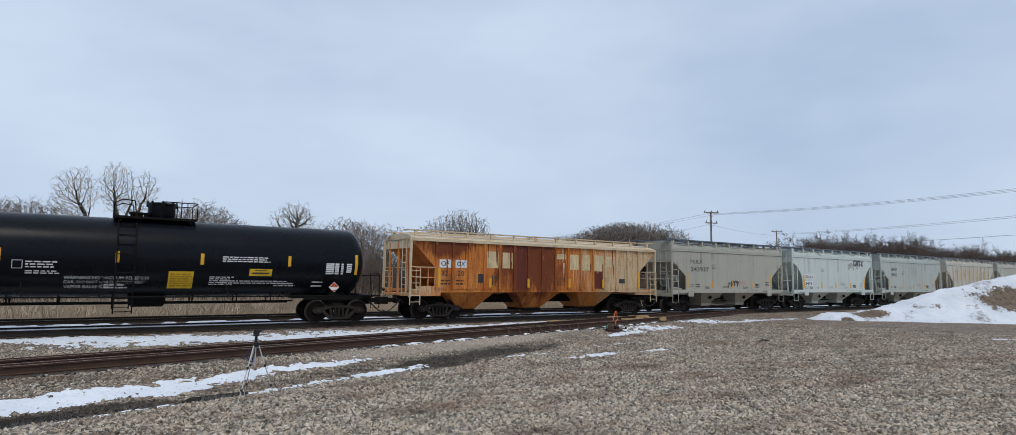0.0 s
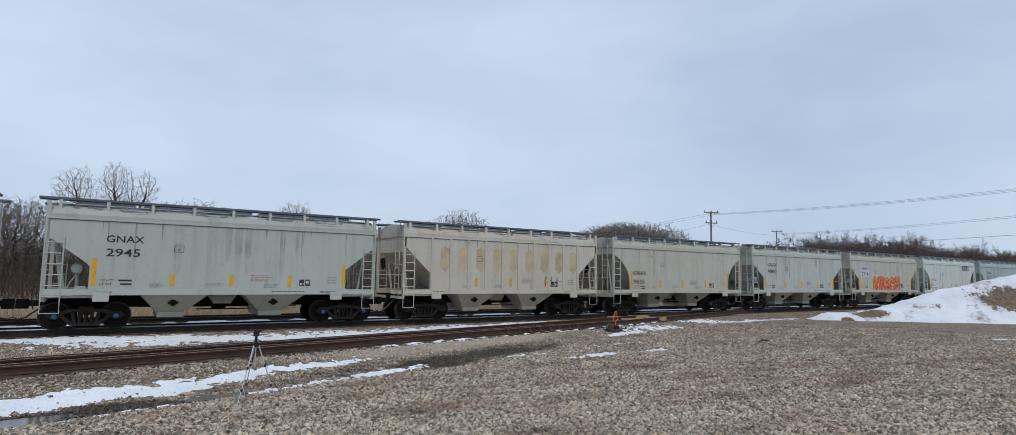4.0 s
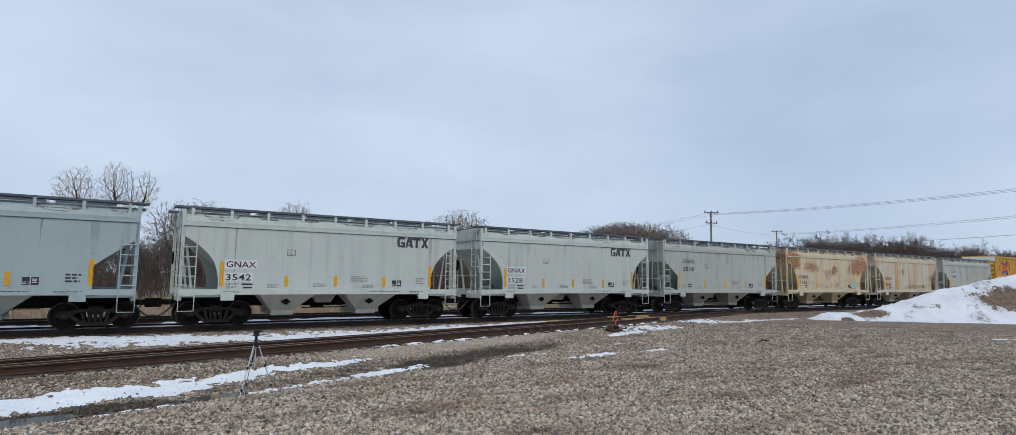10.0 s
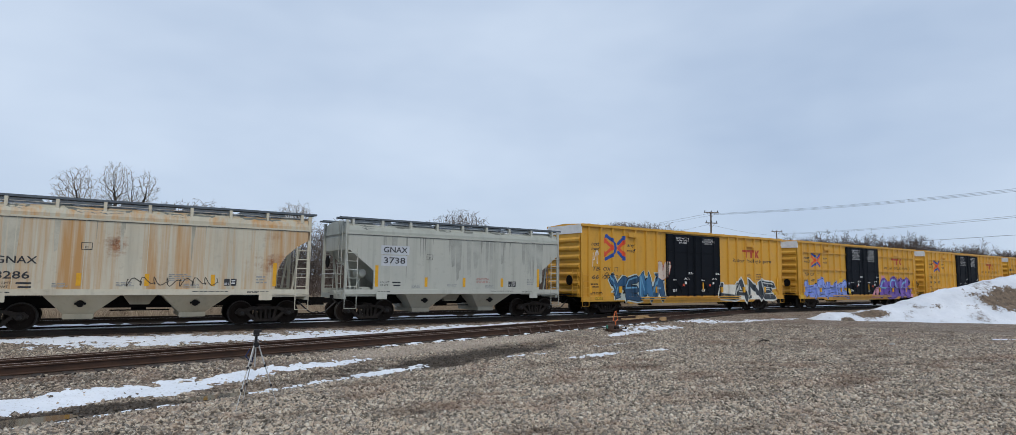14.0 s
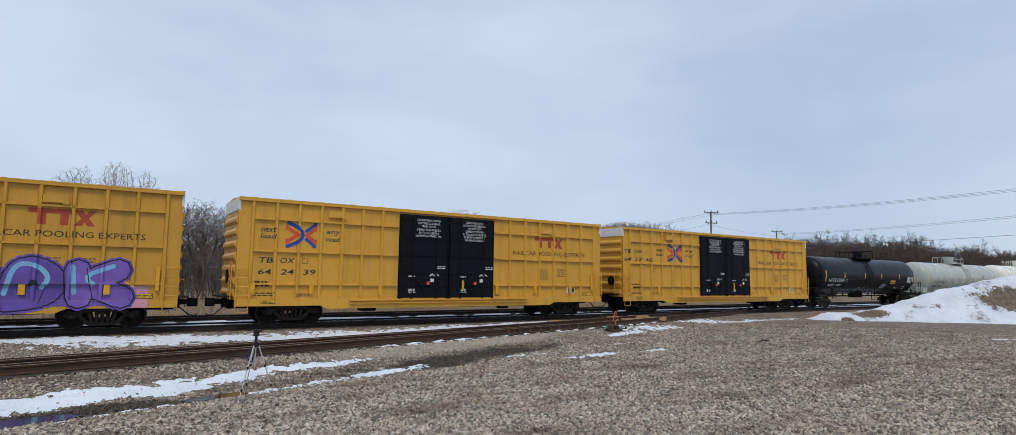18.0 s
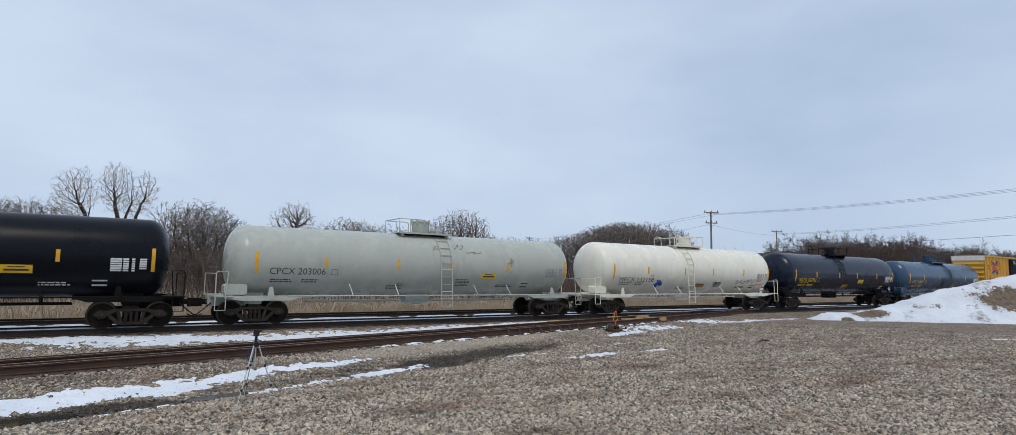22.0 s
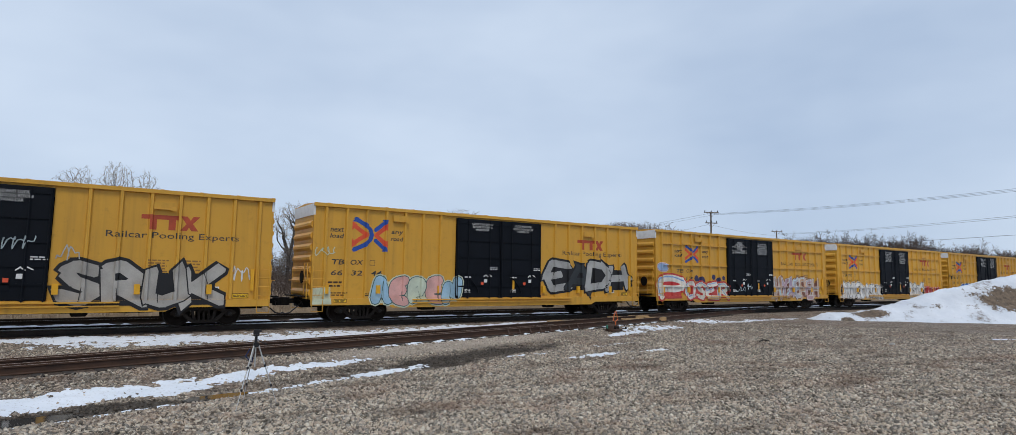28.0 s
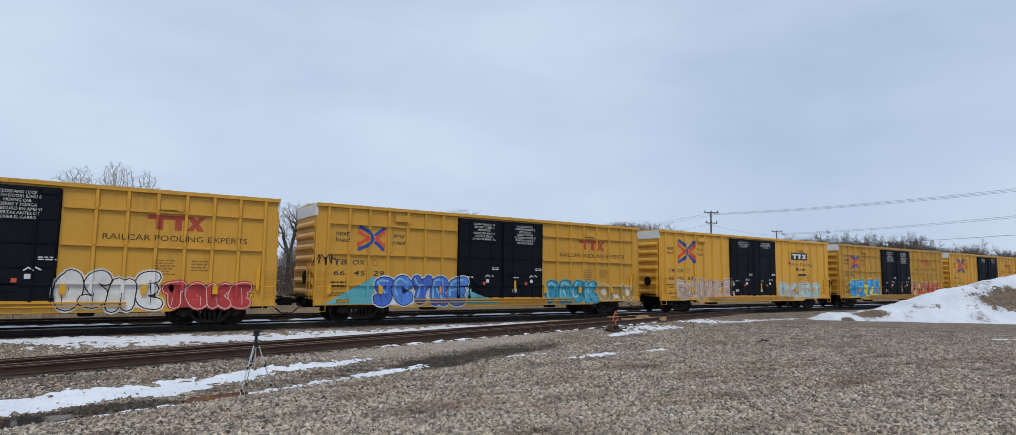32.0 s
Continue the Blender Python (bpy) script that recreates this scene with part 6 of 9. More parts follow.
plant(grown_tree(17, (((-0.1, 0, -0.3), (0, 0, 3.4), (-0.5, 0.2, 5.2)), ((0, 0, 3.4), (0.3, -0.2, 5.0), (0.5, 0, 6.0)), ((0, 0, 3.4), (-0.9, 0, 4.6))),
                 ((0.2, 0, 6.2, 1.9, 1.9, 1.5), (0.5, 0, 6.9, 1.3, 1.3, 1.0)), 1500, twig=LIT_TWIG), 12.7, 25.0, 1.0, 0, "bare round-headed tree above the brush")
r_t = random.Random(77)
for x, y, h in ((-6.5, 24, 6.7), (-7.5, 25, 6.7), (-5.2, 24, 6.6), (-4.0, 25, 6.8), (5.2, 26, 7.3), (6.4, 27, 7.4), (6.2, 25, 6.8), (7.4, 26.5, 6.7), (9.3, 27, 6.0), (15.6, 28, 6.3), (17.5, 28, 6.3), (18.8, 28.5, 7.3),
                (20.3, 33, 6.9), (23.0, 35, 7.3), (25.5, 35, 7.4), (28, 34, 6.6), (30.6, 34, 8.3), (32.6, 34, 9.5), (35.2, 34.5, 9.7), (37.0, 36, 8.6), (40, 37, 7.0), (44, 38, 7.0), (48, 39, 7.2)):
    plant(r_t.choice(KINDS if h > 8 else DOME), x, y, 1.0, r_t.uniform(0, 360), "bare scrubby tree in the brush").scale *= h / (8.0 if h > 8 else 6.0)
for k in range(34):
    plant(r_t.choice(THICKETS), -10 + 1.25 * k + r_t.uniform(-0.5, 0.5), 26 + r_t.uniform(-2, 2.5), r_t.uniform(0.7, 0.86), r_t.uniform(0, 360), "bare scrubby tree in the brush")
for k in range(28):
    x = 54.5 + 0.7 * k
    plant(r_t.choice(DOME), x + r_t.uniform(-1, 1), 38 + r_t.uniform(-3, 3), (7.6 + 2.6 * math.sin(k / 31 * 3.1)) / 6.0, r_t.uniform(0, 360), "dense bare round thicket tree")
for k in range(38):
    x = 121 + 3.5 * k + r_t.uniform(-1.5, 1.5)
    h = 13.2 if k < 9 else 12.8
    plant(r_t.choice(FAR), x, 41 + r_t.uniform(-3, 6), h * r_t.uniform(0.82, 1.12) / 8, r_t.uniform(0, 360), "bare tree in the distant tree line")
for k in range(36):
    x = 121 + 3.8 * k + r_t.uniform(-1.5, 1.5)
    plant(r_t.choice(FAR), x, 41 + r_t.uniform(-4, 8), r_t.uniform(1.15, 1.5) if k > 14 else r_t.uniform(1.25, 1.65), r_t.uniform(0, 360), "dense bare tree in the distant tree line")


def brush(n, seed, x0, x1, y0, y1, lo, hi, thick=0.02):
    r, m = random.Random(seed), Mesh()
    for _ in range(n):
        x, y = r.uniform(x0, x1), r.uniform(y0, y1)
        z, h = ground_z(x, y) - 0.05, r.uniform(lo, hi) * (0.8 + 0.5 * noise.noise((x * 0.12, y * 0.2, 5)))
        p, d = Vector((x, y, z)), Vector((r.gauss(0, 0.25), r.gauss(0, 0.25), 1)).normalized()
        for k in range(3):
            q = p + d * (h / 3)
            m.tube(p, q, thick * (1 - 0.28 * k), thick * (0.72 - 0.28 * k), 3)
            for _ in range(2):
                s = (d + Vector((r.gauss(0, 0.7), r.gauss(0, 0.7), r.gauss(0.1, 0.3)))).normalized()
                m.tube(q, q + s * h * r.uniform(0.15, 0.32), thick * 0.45, thick * 0.12, 3)
            p, d = q, (d + Vector((r.gauss(0, 0.36), r.gauss(0, 0.36), 0.05))).normalized()
    return m


quick("brush", brush(3000, 12, -14, 34, 15, 25, 2.0, 4.8), BRUSH, "tangle of bare brown brush", "brush")
quick("brush", brush(2200, 13, 20, 75, 16, 34, 2.0, 5.0, 0.032), BRUSH, "tangle of bare brown brush", "brush")
quick("brush", brush(9000, 14, 116, 272, 34, 52, 4.5, 10.5, 0.06), BRUSH, "dense brown far wood edge", "brush")
quick("brush", brush(1500, 15, -30, -6, 14, 30, 2.0, 5.0), BRUSH, "tangle of bare brown brush", "brush")
# added solid hump; stands in for the dense inside of the wood
wood_fill = sheet([-160 + 2.5 * i for i in range(256)], [44 + 3 * i for i in range(9)], lambda x, y: ground_z(x, y) + (1.3 + 0.7 * noise.noise((x * 0.03, 1, 1)) + (6.5 + 2.2 * noise.noise((x * 0.12, 2, 2)) + 1.5 * noise.noise((x * 0.35, y * 0.2, 5))) * min(1.0, max(0.0, (x - 114) / 8)) + 3.6 * math.exp(-((x - 67) / 8) ** 2)) * math.sin(min(1, (y - 44) / 12) * 1.57) - 0.05)
solid("wooded_rise", wood_fill, BRUSH, "solid brown mass standing in for the dense wood behind the brush", "hill", kind="structure")


def pole(x, y, height, arms, label, turn=0.0, material=None):
    p = thing("utility_pole", label, "utility pole", "poles along the line")
    p.matrix_basis = pose(x, y, ground_z(x, y) - 0.3, 0, 0, turn)
    m = Mesh().tube((0, 0, 0), (0, 0, height + 0.3), 0.16, 0.1, 10)
    m.smooth = True
    part("shaft", m, material or POLE_WOOD, p)
    for z, w in arms:
        a = part("crossarm", Mesh().box(-w / 2, w / 2, -0.17, -0.06, height + 0.3 - z - 0.06, height + 0.3 - z + 0.06), POLE_WOOD, p)
        for k in range(3):
            u = -w / 2 + 0.12 + k * (w - 0.24) / 2
            part("insulator", Mesh().turned([(0, 0.05), (0.1, 0.06), (0.2, 0.03), (0.24, 0.04)], (u, -0.11, height + 0.36 - z), "z", 8), BLACK_PLASTIC, a)
        part("brace", Mesh().tube((-w * 0.3, -0.11, height + 0.24 - z), (0, -0.11, height - 0.3 - z), 0.02).tube((w * 0.3, -0.11, height + 0.24 - z), (0, -0.11, height - 0.3 - z), 0.02), POLE_WOOD, a)
    return p


pole(65.8, 24.1, 10.9, ((0.12, 2.1), (1.5, 1.7)), "grey wooden utility pole with two crossarms", -20)
pole(100.4, 36.8, 10.9, ((0.15, 2.2),), "distant grey utility pole with one crossarm", -20)
pole(62.8, 36.0, 8.3, ((0.1, 0.8),), "short pale pole behind the thicket", 0, WHITE_INK)
pole(60.6, -32.0, 10.9, ((0.12, 2.1),), "grey wooden utility pole with one crossarm", 0)
pole(79.5, 84.0, 10.9, ((0.12, 2.1),), "far grey utility pole with one crossarm", 0)


def wire(name, a, b, sag, r=0.013):
    m = Mesh()
    pts = []
    for k in range(17):
        u = k / 16
        p = Vector(a).lerp(Vector(b), u)
        p.z -= sag * 4 * u * (1 - u)
        pts.append(p)
    m.path(pts, r, 4)
    solid(name, m, WIRE, "thin black overhead wire between poles", "wire", "overhead wires")


for dx in (-0.9, 0.0, 0.9):
    wire("overhead_wire", (65.8 + dx, 24.1, 10.6), (60.6 + dx, -32, 10.6), 0.8)
wire("overhead_wire", (65.0, 24.1, 10.6), (79, 84, 10.6), 0.6)
wire("overhead_wire", (66.6, 24.1, 10.6), (80.2, 84, 10.6), 0.6)
wire("overhead_wire", (65.2, 24.1, 9.2), (79, 84, 8.2), 0.9)
for dx in (-0.9, 0.9):
    wire("overhead_wire", (100.4 + dx, 36.8, 10.4), (60.6 + dx, -32, 8.9), 0.7, 0.015)
wire("overhead_wire", (100.4, 36.8, 8.0), (75.0, -32, 8.2), 0.5, 0.022)
wire("overhead_wire", (66.2, 24.1, 9.2), (100.4, 36.8, 10.2), 0.3, 0.012)

# ---- the tripod in front of the tracks ----
tripod = thing("tripod", "small silver aluminium tripod with a black phone holder", "tripod")
tx, ty, tz = 2.42, -14.95, ground_z(2.42, -14.95)
tripod.location = (tx, ty, tz)
apex = Vector((0, 0, 1.1))
for fx, fy in ((-0.36, -0.39), (0.41, -0.06), (-0.08, 0.5)):
    foot = Vector((fx, fy, ground_z(tx + fx, ty + fy) - tz))
    top = apex + Vector((fx, fy, 0)) * 0.12
    m = Mesh().tube(foot.lerp(top, 0.66), top, 0.012, 0.012, 8).tube(foot.lerp(top, 0.33), foot.lerp(top, 0.68), 0.009, None, 8).tube(foot, foot.lerp(top, 0.35), 0.0065, None, 8)
    leg = part("leg", m, SILVER, tripod)
    for u in (0.33, 0.66):
        c = foot.lerp(top, u)
        part("leg_clamp", Mesh().box(c.x - 0.018, c.x + 0.018, c.y - 0.018, c.y + 0.018, c.z - 0.025, c.z + 0.025, 0.01), BLACK_PLASTIC, leg)
    part("rubber_foot", Mesh().turned([(0, 0.018), (0.04, 0.014)], tuple(foot), "z", 8), BLACK_PLASTIC, leg)
part("centre_column", Mesh().tube((0, 0, 0.72), (0, 0, 1.26), 0.013, None, 8), SILVER, tripod)
part("head", Mesh().box(-0.045, 0.045, -0.045, 0.045, 1.07, 1.16, 0.02).tube((0, 0, 1.16), (0, 0, 1.28), 0.03, 0.024, 10).box(-0.05, 0.05, -0.04, 0.04, 1.27, 1.3, 0.01), BLACK_PLASTIC, tripod, "black tripod head")
part("pan_handle", Mesh().tube((0, 0.02, 1.22), (0.24, 0.2, 1.08), 0.009, None, 6), BLACK_PLASTIC, tripod)
part("phone_holder", Mesh().box(-0.05, 0.05, -0.018, 0.018, 1.3, 1.39, 0.015).box(0.04, 0.09, -0.02, 0.02, 1.34, 1.38, 0.01), BLACK_PLASTIC, tripod, "black phone clamp")
part("strap", Mesh().path([(-0.1, -0.02, 1.05), (-0.17, -0.03, 0.92), (-0.12, -0.02, 0.86), (-0.05, 0, 0.8), (-0.04, 0.0, 0.9)], 0.012, 6), BLUE_CLOTH, tripod, "navy blue carrying strap")

# ---- the switch stand beside the side track ----
stand = thing("switch_stand", "low black switch stand with an orange hoop target", "switch stand")
sx0, sy0 = 18.9, -6.95
stand.matrix_basis = pose(sx0, sy0, ground_z(sx0, sy0), 0, 0, 12) @ Matrix.Diagonal((0.9, 0.9, 0.82, 1))
part("base", Mesh().box(-0.42, 0.42, -0.28, 0.28, 0.0, 0.1, 0.02).turned([(0.0, 0.2), (0.22, 0.19), (0.3, 0.12), (0.34, 0.02)], (-0.28, 0, 0.08), "z", 14).box(0.08, 0.34, -0.14, 0.14, 0.08, 0.3, 0.05), RAIL_SIDE, stand)
part("lamp_bracket", Mesh().box(-0.5, -0.42, -0.04, 0.04, 0.16, 0.34, 0.02), ink((0.03, 0.16, 0.12), "green_paint"), stand, "green painted bracket")
part("lever", Mesh().tube((-0.1, -0.1, 0.2), (0.75, -0.25, 0.12), 0.025).turned([(0, 0.05), (0.1, 0.05)], (0.75, -0.25, 0.08), "z", 8), STEEL, stand)
part("spindle", Mesh().tube((0.22, 0, 0.3), (0.22, 0, 0.52), 0.03), ORANGE, stand)
part("target", Mesh().path([(0.22, 0, 0.5), (0.02, 0, 0.56), (0.08, 0, 0.74), (0.2, 0, 1.02), (0.26, 0, 1.05), (0.36, 0, 0.78), (0.42, 0, 0.6), (0.22, 0, 0.5)], 0.024, 6), ORANGE, stand, "orange hoop target")
part("connecting_rod", Mesh().tube((0.2, 0.2, 0.12), (0.0, 1.7, 0.1), 0.025), STEEL, stand)
for ax, ay, bx, by, w in ((22.2, -4.12, 23.1, -4.48, 0.1), (24.3, -3.7, 25.4, -4.15, 0.12), (22.7, -2.55, 23.5, -2.86, 0.09), (24.4, -2.4, 25.5, -2.84, 0.09), (17.6, -4.0, 18.4, -3.9, 0.12)):
    ln = math.hypot(bx - ax, by - ay)
    b = Mesh().box(0, ln, -w, w, -0.184, -0.005, 0.015)
    ob = solid("plank", b, PLANK, "pale weathered plank lying beside the rail", "plank", "planks by the switch")
    ob.matrix_basis = pose(ax, ay, 0.0, 0, 0, math.degrees(math.atan2(by - ay, bx - ax)))

# ---- odd stones and a stick on the gravel ----
for k, (x, y, r) in enumerate(((7.28, -11.65, 0.1), (6.3, -11.4, 0.08), (25.97, -15.2, 0.12), (8.13, -13.98, 0.06), (13.6, -13.4, 0.07))):
    q = random.Random(60 + k)
    m = Mesh().turned([(0.0, 0.55 * r), (0.35 * r, 0.95 * r), (0.75 * r, 0.7 * r), (0.95 * r, 0.05 * r)], (0, 0, -0.02), "z", 9)
    m.v = [(a * q.uniform(0.8, 1.3), b * q.uniform(0.8, 1.2), c * q.uniform(0.85, 1.15)) for a, b, c in m.v]
    ob = solid("pale_stone", m, CHALK, "large pale grey stone lying on the gravel", "stone")
    ob.location = (x, y, ground_z(x, y) + 0.01)
stick = solid("stick", Mesh().path([(0, 0, 0.04), (0.3, 0.05, 0.08), (0.6, -0.02, 0.03)], 0.025, 5).path([(0.3, 0.05, 0.08), (0.42, 0.2, 0.13)], 0.015, 5), TIE, "short dark stick lying on the gravel", "stick")
stick.location = (21.9, -12.15, ground_z(21.9, -12.15))

# braces along the near rail of the switch
for k in range(8):
    x = 13.2 + 0.62 * k
    y = spur_y(x) - 0.78
    part("rail_brace", Mesh().tube((x - 0.1, y - 0.42, -0.2), (x + 0.12, y, -0.06), 0.035, 0.03, 6).box(x - 0.2, x, y - 0.5, y - 0.34, -0.2, -0.15), RAIL_SIDE, spur, "rusty rail brace")

# ---- the train ----
def run(t):
    """How far the train has moved towards the west, from its place at 16 s."""
    u = t / 16 - 1
    return 16 * (14.7777 * u + 0.63864 * u * u / 2 - 0.09602 * u ** 3 / 3 + 0.03392 * u ** 4 / 4)


TRAIN = []


def enlist(car, middle, tone, rust, label, blue=False):
    """Puts a car in the train and gives it its paint."""
    TRAIN.append((car, middle))
    tagged(car, label)
    for ob in car.children_recursive:
        ob.color = (*tone, rust)
        if ob.name.startswith("bearing_cap"):
            ob.color = (0.05, 0.13, 0.28, 1) if blue else (0.016, 0.014, 0.013, 1)
        if ob.name.startswith(("hopper_bay", "discharge", "saddle")):
            ob.color = (tone[0] * 0.86, tone[1] * 0.82, tone[2] * 0.75, max(rust, 0.12))
        if ob.name.startswith("roof"):
            ob.color = (tone[0] * 0.82, tone[1] * 0.84, tone[2] * 0.84, rust) if car.name.startswith("hopper") else (*tone, rust)
    return car


WHITE, GREY, PALE, CREAM = (0.525, 0.57, 0.54), (0.36, 0.44, 0.455), (0.415, 0.445, 0.41), (0.6, 0.515, 0.36)
# kind, left end, paint, rust, blue caps, mark, number, lettering style, label
HOPPERS = (
    ("angle", -201.83, (0.385, 0.37, 0.315), 0.0, False, "MULX", "243937", "high", "warm grey two-bay hopper car with black lettering"),
    ("round", -188.95, WHITE, 0.0, False, "GNAX", "3495", "low emblem", "white hopper car with a charcoal emblem and grey smudges"),
    ("angle", -175.9, PALE, 0.0, True, "GNAX", "2945", "high", "light grey hopper car with streaked sides"),
    ("post", -163.0, (0.53, 0.515, 0.46), 0.2, False, "", "", "", "cream hopper car with outside posts and tan stains"),
    ("round", -150.2, (0.46, 0.47, 0.42), 0.18, True, "GNAX", "9635", "low", "pale grey hopper car with round end openings"),
    ("angle", -137.25, PALE, 0.0, False, "GNAX", "9800", "high", "light grey hopper car with dark water streaks"),
    ("angle", -124.35, (0.43, 0.42, 0.365), 0.0, True, "GNAX", "3714", "high patch", "beige hopper car with an orange graffiti piece"),
    ("round", -111.43, WHITE, 0.0, True, "GNAX", "3517", "low emblem", "white hopper car with a charcoal emblem"),
    ("angle", -98.47, GREY, 0.0, False, "GNAX", "3171", "high", "blue-grey hopper car with streaked sides"),
    ("round", -85.6, WHITE, 0.0, False, "GNAX", "3542", "low emblem", "white hopper car with a charcoal emblem"),
    ("round", -72.67, WHITE, 0.0, False, "GNAX", "3528", "low emblem", "white hopper car with a charcoal emblem"),
    ("angle", -59.8, PALE, 0.0, True, "GNAX", "2818", "high", "light grey hopper car with blue bearing caps"),
    ("round", -46.9, CREAM, 0.12, False, "GNAX", "7132", "mid", "tan hopper car with rust patches and scrawled tags"),
    ("round", -33.98, (0.56, 0.53, 0.43), 0.12, False, "GNAX", "8286", "low", "tan hopper car stained orange-brown"),
    ("angle", -20.95, (0.44, 0.45, 0.405), 0.0, False, "GNAX", "3738", "high patch", "light grey hopper car with mouldy dark streaks"),
)
# left end, girts, number groups, lettering, emblem place, label
BOXCARS = (
    (-7.75, 0, ("66", "33", "25"), "lower", 1.7, "yellow boxcar with black doors and teal graffiti"),
    (13.13, 1, ("66", "49", "50"), "upper", 1.79, "yellow boxcar with lavender and purple graffiti"),
    (33.9, 1, ("64", "24", "39"), "upper", 1.79, "clean yellow boxcar with black double doors"),
    (54.5, 1, ("64", "37", "46"), "upper", 3.72, "clean yellow boxcar with black double doors"),
    (166.75, 0, ("66", "31", "39"), "lower", 1.66, "yellow boxcar with grey and silver graffiti"),
    (187.2, 0, ("66", "32", "44"), "lower", 1.66, "yellow boxcar with pastel and spiky grey graffiti"),
    (207.6, 1, ("6", "75", "12", "1"), "upper", 2.64, "yellow boxcar with red and white graffiti"),
    (228.1, 1, ("66", "45", "59"), "upper", 1.79, "yellow boxcar with white outlined graffiti"),
    (248.45, 1, ("66", "45", "29"), "upper", 1.79, "yellow boxcar with blue and cyan graffiti"),
    (269.05, 0, ("66", "02", "63"), "boxed", 1.66, "yellow boxcar with faded pastel graffiti"),
    (289.5, 1, ("66", "70", "11"), "upper", 1.79, "yellow boxcar with blue and red graffiti"),
    (309.8, 0, ("66", "31", "08"), "lower", 1.7, "yellow boxcar with faint white graffiti"),
)
# middle, half length, pivot, ladder, manway, paint, dark trim, mark, number, ink, label
TANKS = (
    (-229.15, 8.15, 7.0, -0.9, 0.2, (0.005, 0.0065, 0.0095), "", WHITE_INK, "glossy black tank car with white warning lettering"),
    (83.3, 8.15, 7.0, -0.4, 0.6, (0.006, 0.0075, 0.011), "NATX 252545", WHITE_INK, "black tank car with white lettering"),
    (102.0, 8.6, 7.5, 0.8, 0.1, (0.4, 0.42, 0.38), "CPCX 203006", BLACK_INK, "pale grey tank car with scuffed paint"),
    (120.7, 8.15, 7.0, -0.65, 0.6, (0.72, 0.7, 0.61), "MFCX 132158", BLACK_INK, "cream tank car with a blue paint splash"),
    (138.83, 8.15, 7.0, -0.7, 0.35, (0.0045, 0.0095, 0.024), "NATX 302942", YELLOW_INK, "glossy dark navy tank car with yellow lettering"),
    (157.25, 8.4, 7.2, 0.85, -0.2, (0.036, 0.073, 0.128), "UTLX 649642", YELLOW_INK, "slate blue tank car with black spill stains"),
)
DOOR_LEFT = ("CLOSE THIS DOOR", "BEFORE CLOSING", "MAIN DOOR")
DOOR_LEFT_ES = ("CIERRE ESTA PUERTA", "ANTES DE CERRAR", "LA PUERTA PRINCIPAL")
DOOR_RIGHT = ("CLOSE AND LOCK", "BOTH DOORS BEFORE", "MOVING CAR")
DOOR_RIGHT_ES = ("CIERRE Y PONGA", "EL SEGURO EN AMBAS", "PUERTAS ANTES DE", "MOVER EL CARRO")
NOTICE = ((("IMPORTANT", "CLOSE THIS DOOR", "BEFORE CLOSING MAIN DOOR"), 7.22, 8.74, 4.57), (("IMPORTANTE", "CIERRE ESTA PUERTA ANTES DE", "CERRAR LA PUERTA PRINCIPAL"), 7.2, 8.78, 4.17),
          (DOOR_RIGHT, 9.98, 11.05, 4.57), (("CIERRE Y PONGA EL SEGURO", "EN AMBAS PUERTAS ANTES", "DE MOVER EL CARRO"), 9.88, 11.14, 4.17))
WARNING = ("WARNING NO VACUUM RELIEF ON", "CAR, DO NOT UNLOAD WITHOUT", "VAPOR BALANCING")
learn({"LD LMT", "LT WT", "TB", "OX", "OF", "32", "20", "next", "load", "any", "road", "RAILCAR POOLING EXPERTS", "Railcar Pooling Experts", "Railcar Pooling", "Experts", "THE TANK CAR PEOPLE", "C", "F", "2",
       *DOOR_LEFT, *DOOR_LEFT_ES, *DOOR_RIGHT, *DOOR_RIGHT_ES, *(w for n in NOTICE for w in n[0]), *WARNING,
       *(h[5] for h in HOPPERS if h[5]), *(h[6] for h in HOPPERS if h[6]), *(n for b in BOXCARS for n in b[2]), *(k[6] for k in TANKS if k[6])})
FIRST = {}


def another(key, build):
    if key not in FIRST:
        FIRST[key] = build()
        return FIRST[key]
    return copy_thing(FIRST[key], Matrix.Identity(4))


def frame_box(sign, x0, x1, z0, z1, w=0.018):
    return sign.bar(x0, x1, z0, z0 + w).bar(x0, x1, z1 - w, z1).bar(x0, x0 + w, z0, z1).bar(x1 - w, x1, z0, z1)


